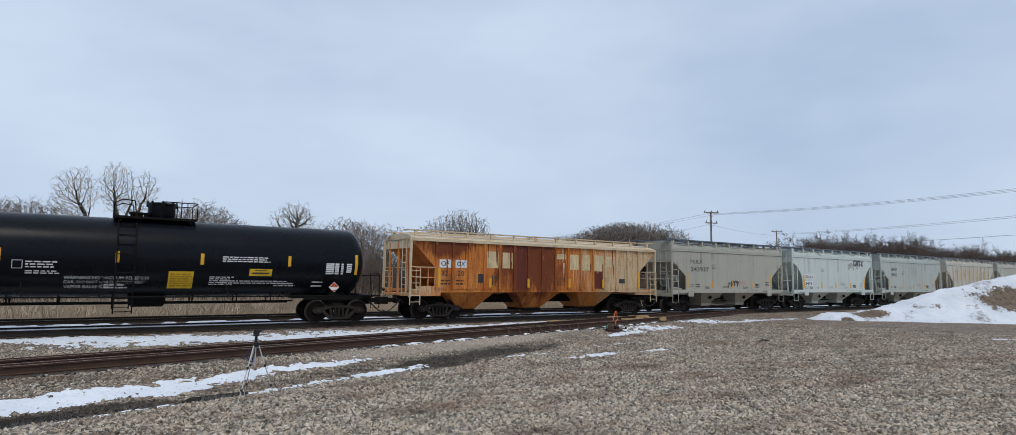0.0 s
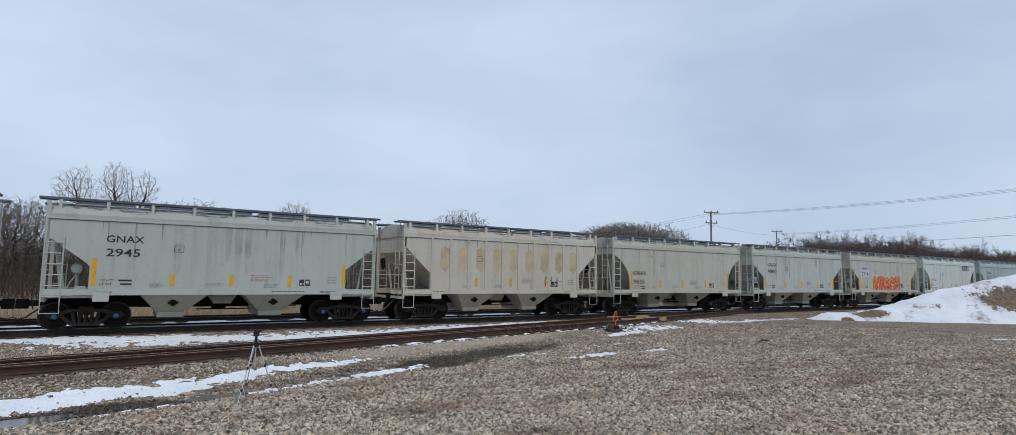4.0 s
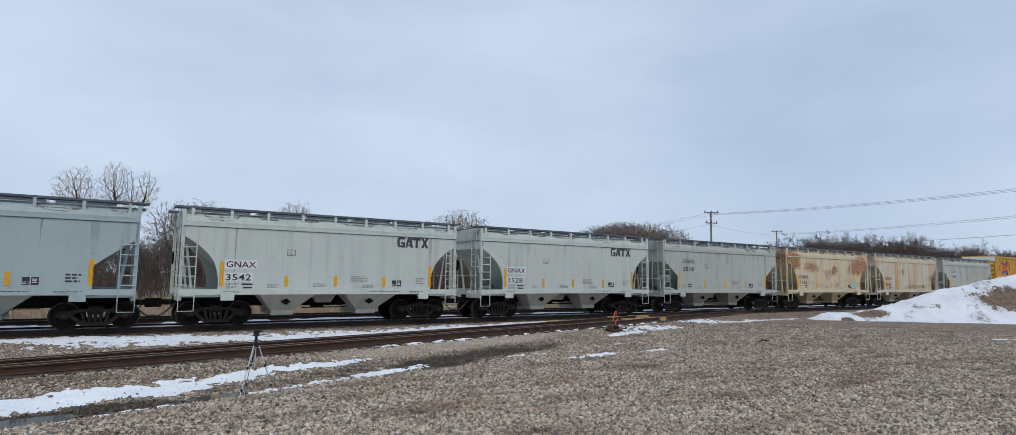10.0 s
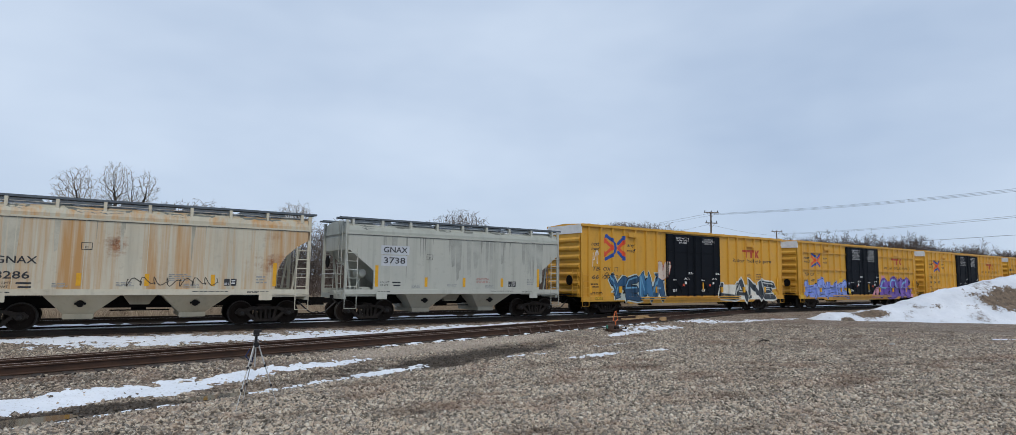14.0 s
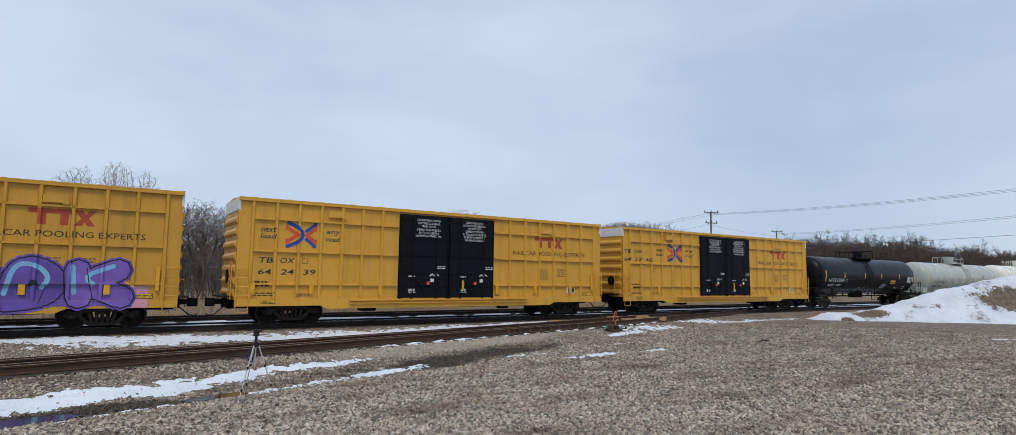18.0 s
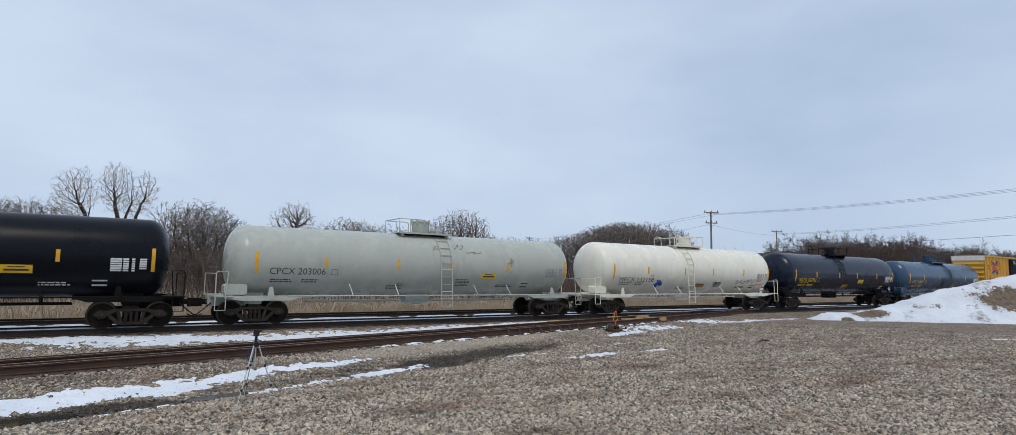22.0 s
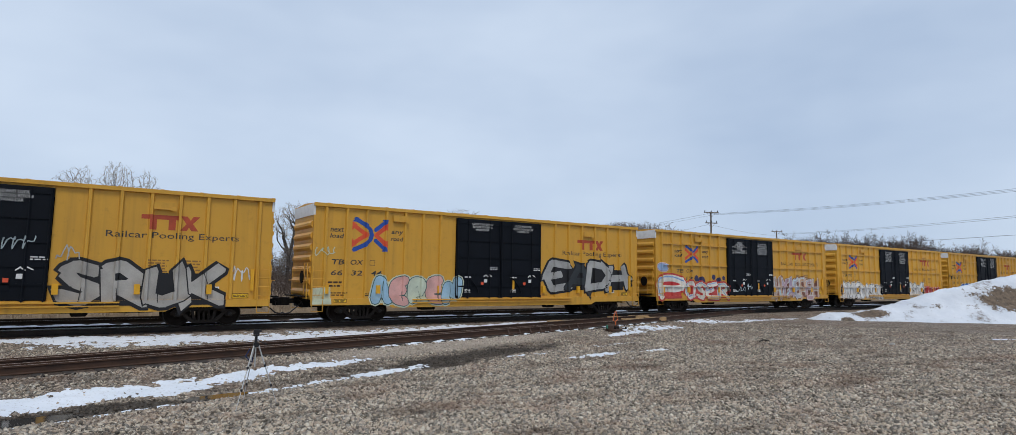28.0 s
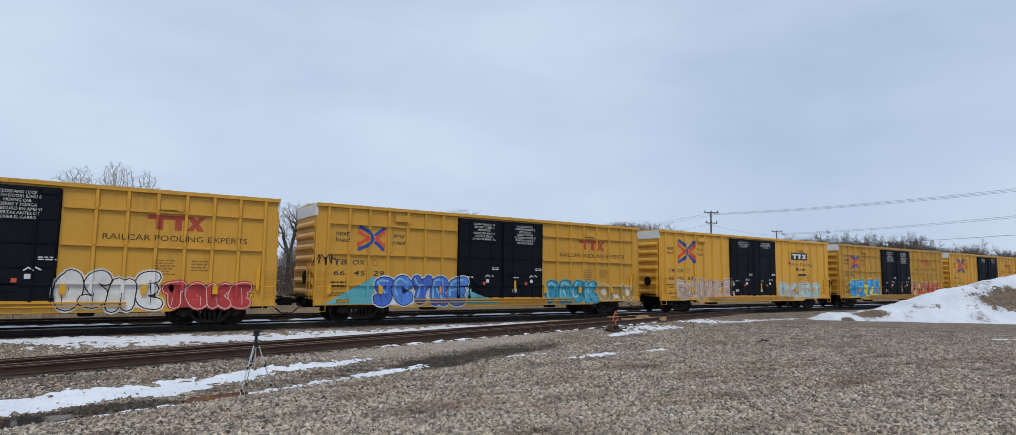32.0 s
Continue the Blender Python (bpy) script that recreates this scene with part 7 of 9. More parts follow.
def emblem_letters(surf, x0, x1, z0, z1, mat, car):
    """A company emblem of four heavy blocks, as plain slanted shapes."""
    s, w = Sign(surf), (x1 - x0) / 4
    lay = lambda k, pts: [(x0 + w * (k + 0.02 + 0.96 * u), z0 + (z1 - z0) * q) for u, q in pts]
    s.poly(lay(0, [(0.0, 0.22), (0.16, 0.0), (0.36, 0.0), (0.3, 0.3), (0.3, 0.7), (0.4, 0.78), (1.0, 0.78), (1.0, 1.0), (0.16, 1.0), (0.0, 0.78)]))
    s.poly(lay(0, [(0.38, 0.0), (1.0, 0.0), (1.0, 0.52), (0.5, 0.52), (0.5, 0.32), (0.7, 0.32), (0.7, 0.2), (0.38, 0.2)]))
    s.poly(lay(1, [(0.0, 0.0), (0.28, 0.0), (0.45, 0.6), (0.55, 1.0), (0.3, 1.0)])).poly(lay(1, [(0.57, 1.0), (0.47, 0.6), (0.72, 0.0), (1.0, 0.0), (0.8, 1.0)]))
    s.poly(lay(1, [(0.36, 0.16), (0.64, 0.16), (0.6, 0.32), (0.4, 0.32)]))
    s.poly(lay(2, [(-0.12, 0.74), (1.0, 0.74), (1.0, 1.0), (-0.18, 1.0)])).poly(lay(2, [(0.3, 0.0), (0.62, 0.0), (0.62, 0.73), (0.3, 0.73)]))
    s.poly(lay(3, [(0.0, 1.0), (0.34, 1.0), (1.0, 0.0), (0.66, 0.0)])).poly(lay(3, [(0.0, 0.0), (0.34, 0.0), (0.49, 0.34), (0.33, 0.5)])).poly(lay(3, [(0.66, 1.0), (1.0, 1.0), (0.67, 0.5), (0.51, 0.66)]))
    return s.link("emblem", mat, car, "charcoal block emblem")


cars = {}
hop_cars = [another(h[0], lambda: build_hopper(h[0])) for h in HOPPERS]
box_cars = [another(("box", b[1]), lambda: build_boxcar(b[1])) for b in BOXCARS]
for body, b in zip(box_cars, BOXCARS):
    SHEETED[body.name] = b[1]
hop = flat_side(-1.608)
for body, (kind, left, tone, rust, blue, mark, number, style, label) in zip(hop_cars, HOPPERS):
    car = enlist(body, left + 5.78, tone, rust, label, blue)
    cars[number or "cream"] = car
    seed = int(number or 7)
    o = -5.78
    if mark:
        name_, num_, small, white = Sign(hop), Sign(hop), Sign(hop), Sign(flat_side(-1.6045))
        wide = 1.75 if len(number) > 4 else 1.02
        if "high" in style:
            name_.word(mark, o + 1.72, o + 2.86, 3.03, 3.28)
            num_.word(number, o + 1.74, o + 1.74 + wide, 2.54, 2.82)
            if "patch" in style:
                white.bar(o + 1.6, o + 2.95, 2.95, 3.34).bar(o + 1.62, o + 2.85, 2.44, 2.9)
        elif style == "mid":
            name_.word(mark, o + 1.55, o + 2.68, 2.24, 2.48)
            num_.word(number, o + 1.58, o + 2.5, 1.82, 2.06)
        else:
            name_.word(mark, o + 1.58, o + 2.66, 2.24, 2.48)
            num_.word(number, o + 1.58, o + 2.5, 1.74, 1.99)
            if "emblem" in style:
                white.bar(o + 1.53, o + 2.72, 2.19, 2.54).bar(o + 1.53, o + 2.56, 1.7, 2.04)
        if white.v:
            white.link("lettering_patch", PATCH_INK if "patch" in style else WHITE_INK, car, "pale painted patch under the lettering")
        name_.link("lettering", BLACK_INK, car, "black reporting mark")
        num_.link("lettering", BLACK_INK, car, "black car number")
        if "emblem" in style:
            emblem_letters(hop, o + 8.55, o + 10.1, 3.28, 3.74, GREY_INK, car)
        zs = 1.57 if "low" in style else 1.68
        small.word("LD LMT", o + 1.62, o + 2.04, zs, zs + 0.075).word("LT WT", o + 1.62, o + 1.98, zs - 0.13, zs - 0.055)
        small.bar(o + 2.16, o + 2.56, zs, zs + 0.06).bar(o + 2.22, o + 2.56, zs - 0.13, zs - 0.07)
        small.link("small_lettering", BLACK_INK, car)
    plate = frame_box(Sign(hop), o + 3.82, o + 4.14, 2.75, 3.0 if mark else 2.99)
    if mark:
        plate.word("C", o + 3.93, o + 4.03, 2.8, 2.88)
    plate.link("plate_mark", BLACK_INK, car)
    Sign(flat_side(-1.6095)).lines(o + 8.38, o + 8.54, 1.57, 1.66, 2, 4).lines(o + 8.62, o + 8.78, 1.6, 1.76, 3, 5).link("panel_lettering", WHITE_INK, car)
    Sign(flat_side(-1.632)).lines(o + 1.5, o + 2.1, 1.27, 1.34, 1, seed).lines(o + 7.3, o + 8.9, 1.3, 1.35, 1, seed + 4).lines(o + 9.2, o + 10.0, 1.26, 1.34, 2, seed + 6).link("small_lettering", BLACK_INK, car)
    fine_print = Sign(hop)
    fine_print.lines(o + 3.1, o + 3.55, 1.46, 1.62, 3, seed).lines(o + 4.9, o + 5.5, 1.5, 1.66, 3, seed + 1).lines(o + 7.0, o + 7.6, 1.46, 1.62, 3, seed + 2).lines(o + 9.5, o + 9.95, 1.62, 1.95, 3, seed + 3)
    fine_print.link("small_lettering", FAINT_INK if tone[0] > 0.4 else BLACK_INK, car)
    Sign(hop).lines(o + 6.5, o + 7.3, 1.7, 1.98, 4, seed + 9).link("warning_lettering", PINK_INK if "high" in style else FAINT_INK, car, "faded warning lines")


def roof_side(x, z):
    """The near slope of a hopper's roof."""
    for (ya, za), (yb, zb) in zip(ROOF, ROOF[1:]):
        if za <= z <= zb:
            return -(ya + (yb - ya) * (z - za) / (zb - za)) - 0.006
    return -0.5


def fringe(x0, x1, low, high, seed, rag):
    """A band along the roof with a ragged lower edge."""
    band, n = Sign(roof_side), max(4, int((x1 - x0) / 0.09))
    for i in range(n):
        xa, xb = x0 + (x1 - x0) * i / n, x0 + (x1 - x0) * (i + 1) / n
        za, zb = (min(high - 0.004, max(3.84, low + rag * (noise.noise((x * 1.7, seed, 0)) + 0.6 * noise.noise((x * 6, seed, 3))) + 0.25 * (high - low) * (abs(2 * (x - x0) / (x1 - x0) - 1) ** 4) * 3)) for x in (xa, xb))
        rows = [0, 0.35, 0.7, 1]
        for p, q in zip(rows, rows[1:]):
            band.poly([(xa, za + (high - za) * p), (xb, zb + (high - zb) * p), (xb, zb + (high - zb) * q), (xa, za + (high - za) * q)])
    return band


DAMP = {"243937": 0.5, "3495": 0.3, "2945": 1.0, "9800": 1.2, "3714": 0.7, "3517": 0.5, "3171": 1.5, "3542": 0.4, "3528": 0.4, "2818": 0.9, "7132": 0.6, "8286": 0.6, "3738": 3.2, "9635": 0.6, "cream": 0.4}
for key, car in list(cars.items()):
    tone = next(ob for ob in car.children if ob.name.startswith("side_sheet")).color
    rnd = random.Random(len(key) * 31 + int(tone[0] * 1000) + (int(key) if key.isdigit() else 0))
    drip_ink = ink(tuple(round(v * 0.62, 3) for v in tone[:3]), "old_water_streak")
    faint_ink = ink(tuple(round(v * 0.84, 3) for v in tone[:3]), "faint_water_streak")
    x = -5.5 + rnd.random() * 0.5
    while x < 5.2:
        w = min(rnd.uniform(0.7, 2.4), 5.6 - x)
        fringe(x, x + w, rnd.uniform(4.02, 4.16), 4.34, x * 7 + tone[1], 0.11).link("roof_stain", GRIME_AND_SHADE, car, "damp dark grime below the running board")
        x += w + rnd.uniform(0.05, 0.9)
    x = -5.4 + rnd.random() * 1.5
    while x < 4.8:
        w = min(rnd.uniform(0.6, 2.2), 5.5 - x)
        band = fringe(x, x + w, rnd.uniform(4.2, 4.27), 4.35, x * 3 + 50, 0.06)
        band.v = [(a, b - 0.012, c) for a, b, c in band.v]
        band.link("roof_snow", SNOW, car, "thin ragged strip of old snow on the roof")
        x += w + rnd.uniform(0.5, 2.4)
    # shade under the top chord, put in as a thin dark strip
    Sign(flat_side(-1.6035)).bar(-5.68, 5.68, 3.742, 3.768).link("grime_line", GRIME_AND_SHADE, car, "dark painted line for the shade below the roof edge")
    marks, pale = Sign(flat_side(-1.6025)), Sign(flat_side(-1.6032))
    for k in range(int(9 * DAMP[key])):
        x, w, ln = rnd.uniform(-4.2, 4.6), rnd.uniform(0.012, 0.05), rnd.uniform(0.2, 0.9) if rnd.random() < 0.7 else rnd.uniform(0.9, 2.2)
        marks.poly([(x - w, 3.768), (x - w * 0.7, 3.768 - ln * 0.5), (x - w * 0.15, 3.768 - ln), (x + w * 0.2, 3.768 - ln), (x + w * 0.6, 3.768 - ln * 0.5), (x + w, 3.768)], 0.00005 * k)
    for k in range(int(7 * DAMP[key])):
        x, w, ln = rnd.uniform(-4.2, 4.6), rnd.uniform(0.05, 0.16), rnd.uniform(0.6, 2.3)
        pale.poly([(x - w, 3.768), (x - w * 0.9, 3.768 - ln * 0.6), (x - w * 0.5, 3.768 - ln), (x + w * 0.6, 3.768 - ln * 0.93), (x + w * 0.8, 3.768 - ln * 0.5), (x + w, 3.768)], 0.00005 * k)
    if marks.v:
        marks.link("water_streak", drip_ink, car, "dark water streaks below the roof edge")
        pale.link("water_streak", faint_ink, car, "faint water streaks down the side")

for key, paint in (("7132", TAN_PAINT), ("8286", WASHED_PAINT)):
    for ob in cars[key].children:
        if ob.name.startswith(("side_sheet", "roof.", "end_sheet")) or ob.name == "roof":
            ob.material_slots[0].link = "OBJECT"
            ob.material_slots[0].material = paint
tag(cars["243937"], hop, -0.35, 0.75, 1.55, 2.0, 3, (0.012, 0.012, 0.012), 0.035, 4)
graffiti(cars["3714"], hop, -2.1, 2.25, 1.24, 2.4, "KRECH", ((0.58, 0.085, 0.03), (0.5, 0.05, 0.03), (0.6, 0.1, 0.035)), (0.1, 0.012, 0.01), 12, (0.74, 0.4, 0.07), (0.76, 0.42, 0.12), 0.4, 0.19, "orange-red graffiti piece with yellow edges")
graffiti(cars["3714"], flat_side(-1.606), -2.15, 1.7, 1.22, 1.66, "NMNMN", (0.62, 0.26, 0.36), (0.3, 0.03, 0.03), 5, None, None, 0.3, 0.2, "pink lower edge of the graffiti piece")
tag(cars["3714"], hop, -2.3, -1.9, 1.9, 2.2, 5, w=0.014)
tag(cars["3714"], hop, 2.4, 3.0, 1.75, 2.0, 6, w=0.014)
for k, (x0, x1, z0, z1) in enumerate(((-3.5, -2.2, 1.75, 2.1), (-2.0, -1.3, 1.55, 1.85), (-1.2, 0.6, 1.5, 2.0), (0.6, 1.0, 1.55, 1.8), (1.1, 2.9, 1.95, 2.35), (-4.4, -3.2, 2.1, 2.5))):
    tag(cars["7132"], hop, x0, x1, z0, z1, 20 + k, (0.26, 0.25, 0.2), 0.009, 4)
graffiti(cars["7132"], hop, 2.9, 3.75, 1.5, 2.05, "O", (0.4, 0.5, 0.42), (0.1, 0.2, 0.14), 4, None, None, 0.0, 0.3, "pale green sprayed face")
tag(cars["8286"], hop, -0.6, 2.4, 1.5, 1.85, 31, (0.07, 0.06, 0.05), 0.016, 9)
tag(cars["cream"], hop, 2.1, 3.2, 1.5, 2.1, 41, (0.02, 0.02, 0.02), 0.016, 3)
for k in range(9):
    x = -4.15 + 0.97 * k
    Sign(flat_side(-1.604)).poly([(x + 0.22, 2.45), (x + 0.5, 2.2), (x + 0.72, 2.5), (x + 0.7, 3.3), (x + 0.45, 3.42), (x + 0.24, 3.3)]).link("tan_stain", ink((0.5, 0.41, 0.26), "tan_overspray"), cars["cream"], "tan painted-over patch")

rnd = random.Random(88)
smudge = ink((0.36, 0.37, 0.33), "soot_smudge")
for cx, cz, wide, tall, n in ((2.55, 3.3, 0.7, 0.22, 26), (3.6, 3.45, 0.35, 0.18, 14)):
    s = Sign(flat_side(-1.6035))
    for k in range(n):
        x, z, r = cx + rnd.gauss(0, wide * 0.45), cz + rnd.gauss(0, tall * 0.5), rnd.uniform(0.05, 0.16)
        s.poly([(x + r * math.cos(a * 0.628), z + 0.8 * r * math.sin(a * 0.628)) for a in range(10)], 0.00004 * k)
    s.link("smudge", smudge, cars["3495"], "grey smudge beside the emblem")

# the rusted three-bay hopper
rusty = enlist(build_long_hopper(), -211.19, (0.36, 0.125, 0.03), 0.85, "rust-streaked orange-brown three-bay hopper car with cream patches")
for ob in rusty.children:
    if ob.name.startswith(("roof", "running", "end_", "corner", "ladder", "handrail", "top_chord")):
        ob.color = (0.6, 0.5, 0.35, 0.28)
for ob in rusty.children:
    if ob.name.startswith("end_panel"):
        ob.color = (0.5, 0.34, 0.17, 0.6)
RUSTED = Net("streaked_rust_paint", 0.75, 0, 0.25)
_wide, _runs = RUSTED.noise(1.0, 6, 0.65, RUSTED.scaled(1.6, 1.6, 0.22), vary=False), RUSTED.noise(1.0, 6, 0.72, RUSTED.scaled(9, 9, 0.45), vary=False)
_mix = RUSTED.math("ADD", RUSTED.math("MULTIPLY", _wide, 0.42), RUSTED.math("MULTIPLY", _runs, 0.58))
# cream paint survives towards the east end, dark rust has won in the middle
_east = RUSTED.math("ADD", blob(RUSTED, 6.2, -1.5, 2.6, 5.6, 9.0, 4.0), RUSTED.math("MULTIPLY", blob(RUSTED, -7.4, -1.5, 1.6, 1.6, 9.0, 1.6), 0.8))
_dark = RUSTED.math("MAXIMUM", blob(RUSTED, -1.0, -1.5, 2.9, 2.6, 9.0, 2.6), RUSTED.math("MULTIPLY", blob(RUSTED, -6.0, -1.5, 3.5, 1.8, 9.0, 0.8), 0.9))
_c = RUSTED.mix(RUSTED.span(_mix, 0.4, 0.62), (0.64, 0.26, 0.06), (0.5, 0.13, 0.022))
_c = RUSTED.mix(RUSTED.span(RUSTED.math("ADD", RUSTED.math("MULTIPLY", _east, 0.34), _mix), 0.6, 0.76), _c, (0.6, 0.46, 0.28))
_c = RUSTED.mix(RUSTED.span(RUSTED.math("SUBTRACT", RUSTED.math("ADD", RUSTED.math("MULTIPLY", _dark, 0.5), RUSTED.noise(1.0, 7, 0.72, RUSTED.scaled(1.1, 1.1, 0.3), vary=False)), RUSTED.math("MULTIPLY", _east, 0.1)), 0.54, 0.68, 0, 0.92), _c, (0.13, 0.03, 0.013))
_c = RUSTED.mix(RUSTED.span(RUSTED.noise(11.0, 6, 0.8, vary=False), 0.5, 0.66, 0, 0.55), _c, (0.2, 0.06, 0.02))
_c = RUSTED.mix(RUSTED.span(RUSTED.noise(5.0, 6, 0.8, vary=False), 0.63, 0.74, 0, 0.6), _c, (0.62, 0.5, 0.33))
_c = RUSTED.mix(RUSTED.span(RUSTED.noise(1.0, 6, 0.75, RUSTED.scaled(15, 15, 0.9), vary=False), 0.5, 0.62, 0, 0.6), _c, (0.22, 0.055, 0.02))
_c = RUSTED.mix(RUSTED.span(RUSTED.noise(1.0, 7, 0.8, RUSTED.scaled(4.5, 4.5, 1.6), vary=False), 0.6, 0.67, 0, 0.8), _c, (0.64, 0.5, 0.32))
RUSTED.color(_c)
RUSTED.bump(_runs, 0.15, 0.02)
for ob in rusty.children:
    if ob.name.startswith(("side_sheet", "side_post", "side_sill", "hopper_bay", "end_panel", "slope_sheet", "end_platform")):
        ob.data.materials[0] = RUSTED.mat
side = flat_side(-1.556)
faded = plain("faded_cream_patch", (0.6, 0.48, 0.28), 0.7, 0, 0.3, 2, 40)
maroon = plain("maroon_primer", (0.12, 0.025, 0.015), 0.75, 0, 0.3, 1.5, 40)
for x0, x1, z0, z1 in ((4.56, 5.35, 2.45, 3.27), (5.46, 6.24, 2.45, 3.24), (8.9, 9.52, 3.0, 3.28), (9.78, 10.4, 2.46, 3.27), (10.58, 11.25, 2.44, 3.28), (11.44, 12.15, 2.42, 3.28), (12.35, 13.05, 2.66, 3.25)):
    Sign(side).bar(x0 - 8.41, x1 - 8.41, z0, z1).link("paint_patch", faded, rusty, "faded cream painted-over patch")
for x0, x1 in ((6.36, 7.12), (11.4, 12.16)):
    Sign(flat_side(-1.554)).bar(x0 - 8.41, x1 - 8.41, 1.45, 3.6 if x0 < 8 else 2.4).link("paint_patch", maroon, rusty, "maroon primer panel")
rnd = random.Random(17)
rust_run, pale_run = Sign(flat_side(-1.5575)), Sign(flat_side(-1.5585))
for k in range(70):
    x, w, z, ln = rnd.uniform(-6.3, 6.2), rnd.uniform(0.012, 0.05), rnd.choice((3.6, 3.6, 3.3, 2.8)), rnd.uniform(0.3, 1.7)
    run_ = pale_run if x > 0.8 and rnd.random() < 0.5 else rust_run
    run_.poly([(x - w, z), (x - w * 0.6, z - ln * 0.6), (x, z - ln), (x + w * 0.7, z - ln * 0.55), (x + w, z)], 0.00003 * k)
rust_run.link("rust_streak", plain("dark_rust_run", (0.17, 0.045, 0.015), 0.85, 0, 0.35, 4, 40), rusty, "dark rust running down the sheets")
pale_run.link("paint_streak", faded, rusty, "pale streaks of old paint")
Sign(side).bar(-6.46, -5.86, 2.42, 2.8).bar(-5.61, -4.99, 2.42, 2.8).link("lettering_patch", WHITE_INK, rusty, "white patch under the mark")
Sign(flat_side(-1.56)).word("OF", -6.38, -5.95, 2.5, 2.72).word("OX", -5.53, -5.09, 2.5, 2.72).link("lettering", BLACK_INK, rusty)
Sign(flat_side(-1.56)).word("32", -6.36, -5.98, 2.04, 2.28).word("20", -5.5, -5.13, 2.04, 2.28).link("lettering", BLACK_INK, rusty)
Sign(side).lines(-6.38, -5.83, 1.6, 1.9, 2, 1).lines(-5.58, -4.98, 1.6, 1.9, 2, 2).lines(0.27, 1.07, 1.6, 2.05, 5, 3).link("small_lettering", BROWN_INK, rusty)
tag(rusty, side, -3.6, -3.1, 1.5, 2.1, 51, (0.03, 0.03, 0.03), 0.02, 3)
Sign(side).bar(-4.35, -3.95, 1.72, 2.15).bar(5.0, 5.45, 1.75, 2.0).link("label_panel", BLACK_INK, rusty)

# yellow boxcars
YELLOW = (0.6, 0.317, 0.038)
box = flat_side(-1.58)
door_face = flat_side(-1.622)
for k, (left, girts, groups, style, ex, label) in enumerate(BOXCARS):
    shade = (1.0, 0.94, 1.06, 1.04, 0.98, 1.0, 0.95, 1.0, 0.94, 1.08, 0.78, 1.0)[k]
    car = enlist(box_cars[k], left + 9.42, tuple(v * shade for v in YELLOW), 0.0, label)
    cars["box", k] = car
    o = -9.42
    size = 1.27 if girts else 1.62
    zc = 3.62 if girts else 3.77
    x0, x1 = o + ex, o + ex + size
    xm = (x0 + x1) / 2
    blue_, red_ = Sign(box), Sign(flat_side(-1.582))
    tall = size * (0.85 if girts else 0.91)
    lay = lambda pts: [(xm + (u - 0.5) * size, zc + (q - 0.5) * tall) for u, q in pts]
    blue_.stroke(lay([(0.1, 0.95), (0.36, 0.8), (0.52, 0.63), (0.55, 0.5), (0.52, 0.37), (0.36, 0.2), (0.07, 0.05)]), size * 0.058, 0.001)
    for q in (0, 1):
        blue_.stroke(lay([(0.66, abs(q - 0.66)), (0.93, abs(q - 0.9))]), size * 0.055, 0.001)
        blue_.poly(lay([(0.0 + 0.03 * q, abs(q - 0.88)), (0.17, abs(q - 0.86)), (0.16, abs(q - 1.02))])[::1 if q else -1], 0.0016)
        blue_.poly(lay([(0.84, abs(q - 0.98)), (1.0, abs(q - 0.98)), (0.97, abs(q - 0.8))])[::1 if q else -1], 0.0016)
        red_.stroke(lay([(0.06, abs(q - 0.75)), (0.4, 0.5)]), size * 0.056, 0.0004 + 0.0003 * q)
        red_.poly(lay([(0.0, abs(q - 0.88)), (0.14, abs(q - 0.79)), (0.0, abs(q - 0.62))])[::1 if q else -1], 0.0012)
        red_.stroke(lay([(0.94, abs(q - 0.74)), (0.67, 0.5)]), size * 0.056, 0.0004 + 0.0003 * q)
        red_.poly(lay([(1.0, abs(q - 0.88)), (0.86, abs(q - 0.78)), (1.0, abs(q - 0.62))])[::1 if q else -1], 0.0012)
    blue_.link("emblem", BLUE_INK, car, "crossed blue and red arrow emblem")
    red_.link("emblem", ORANGE_INK, car, "crossed blue and red arrow emblem")
    words = Sign(box)
    for s_, a, z in (("next", x0 - 0.95, zc + 0.06), ("load", x0 - 0.95, zc - 0.2), ("any", x1 + (0.38 if girts else 0.16), zc + 0.04), ("road", x1 + (0.38 if girts else 0.16), zc - 0.22)):
        words.word(s_, a, a + 0.56, z, z + 0.2, 0.2)
    words.link("slogan", BLACK_INK, car, "black slanted slogan lettering")
    marks = Sign(box)
    ox, up = (o + 0.12, 1.06) if k == 3 else (o + 0.79, 0.0)
    if k == 6:
        ox = o + 1.83
    for i, s_ in enumerate(("TB", "OX")):
        marks.word(s_, ox + (0.91 if k == 6 else 0.82) * i, ox + 0.56 + (0.91 if k == 6 else 0.82) * i, 2.45 + up, 2.67 + up, 0.0 if k == 3 else 0.2)
    for i, s_ in enumerate(groups):
        a = ox + ((-0.68, 0, 0.91, 1.77)[i] if k == 6 else 0.88 * i)
        marks.word(s_, a, a + 0.25 * len(s_), 1.99 + up, 2.21 + up, 0.0 if k == 3 else 0.2)
    if k != 6:
        frame_box(marks, o + 2.5, o + 2.74, 2.44, 2.66)
    marks.link("lettering", BLACK_INK, car, "black reporting mark and number")
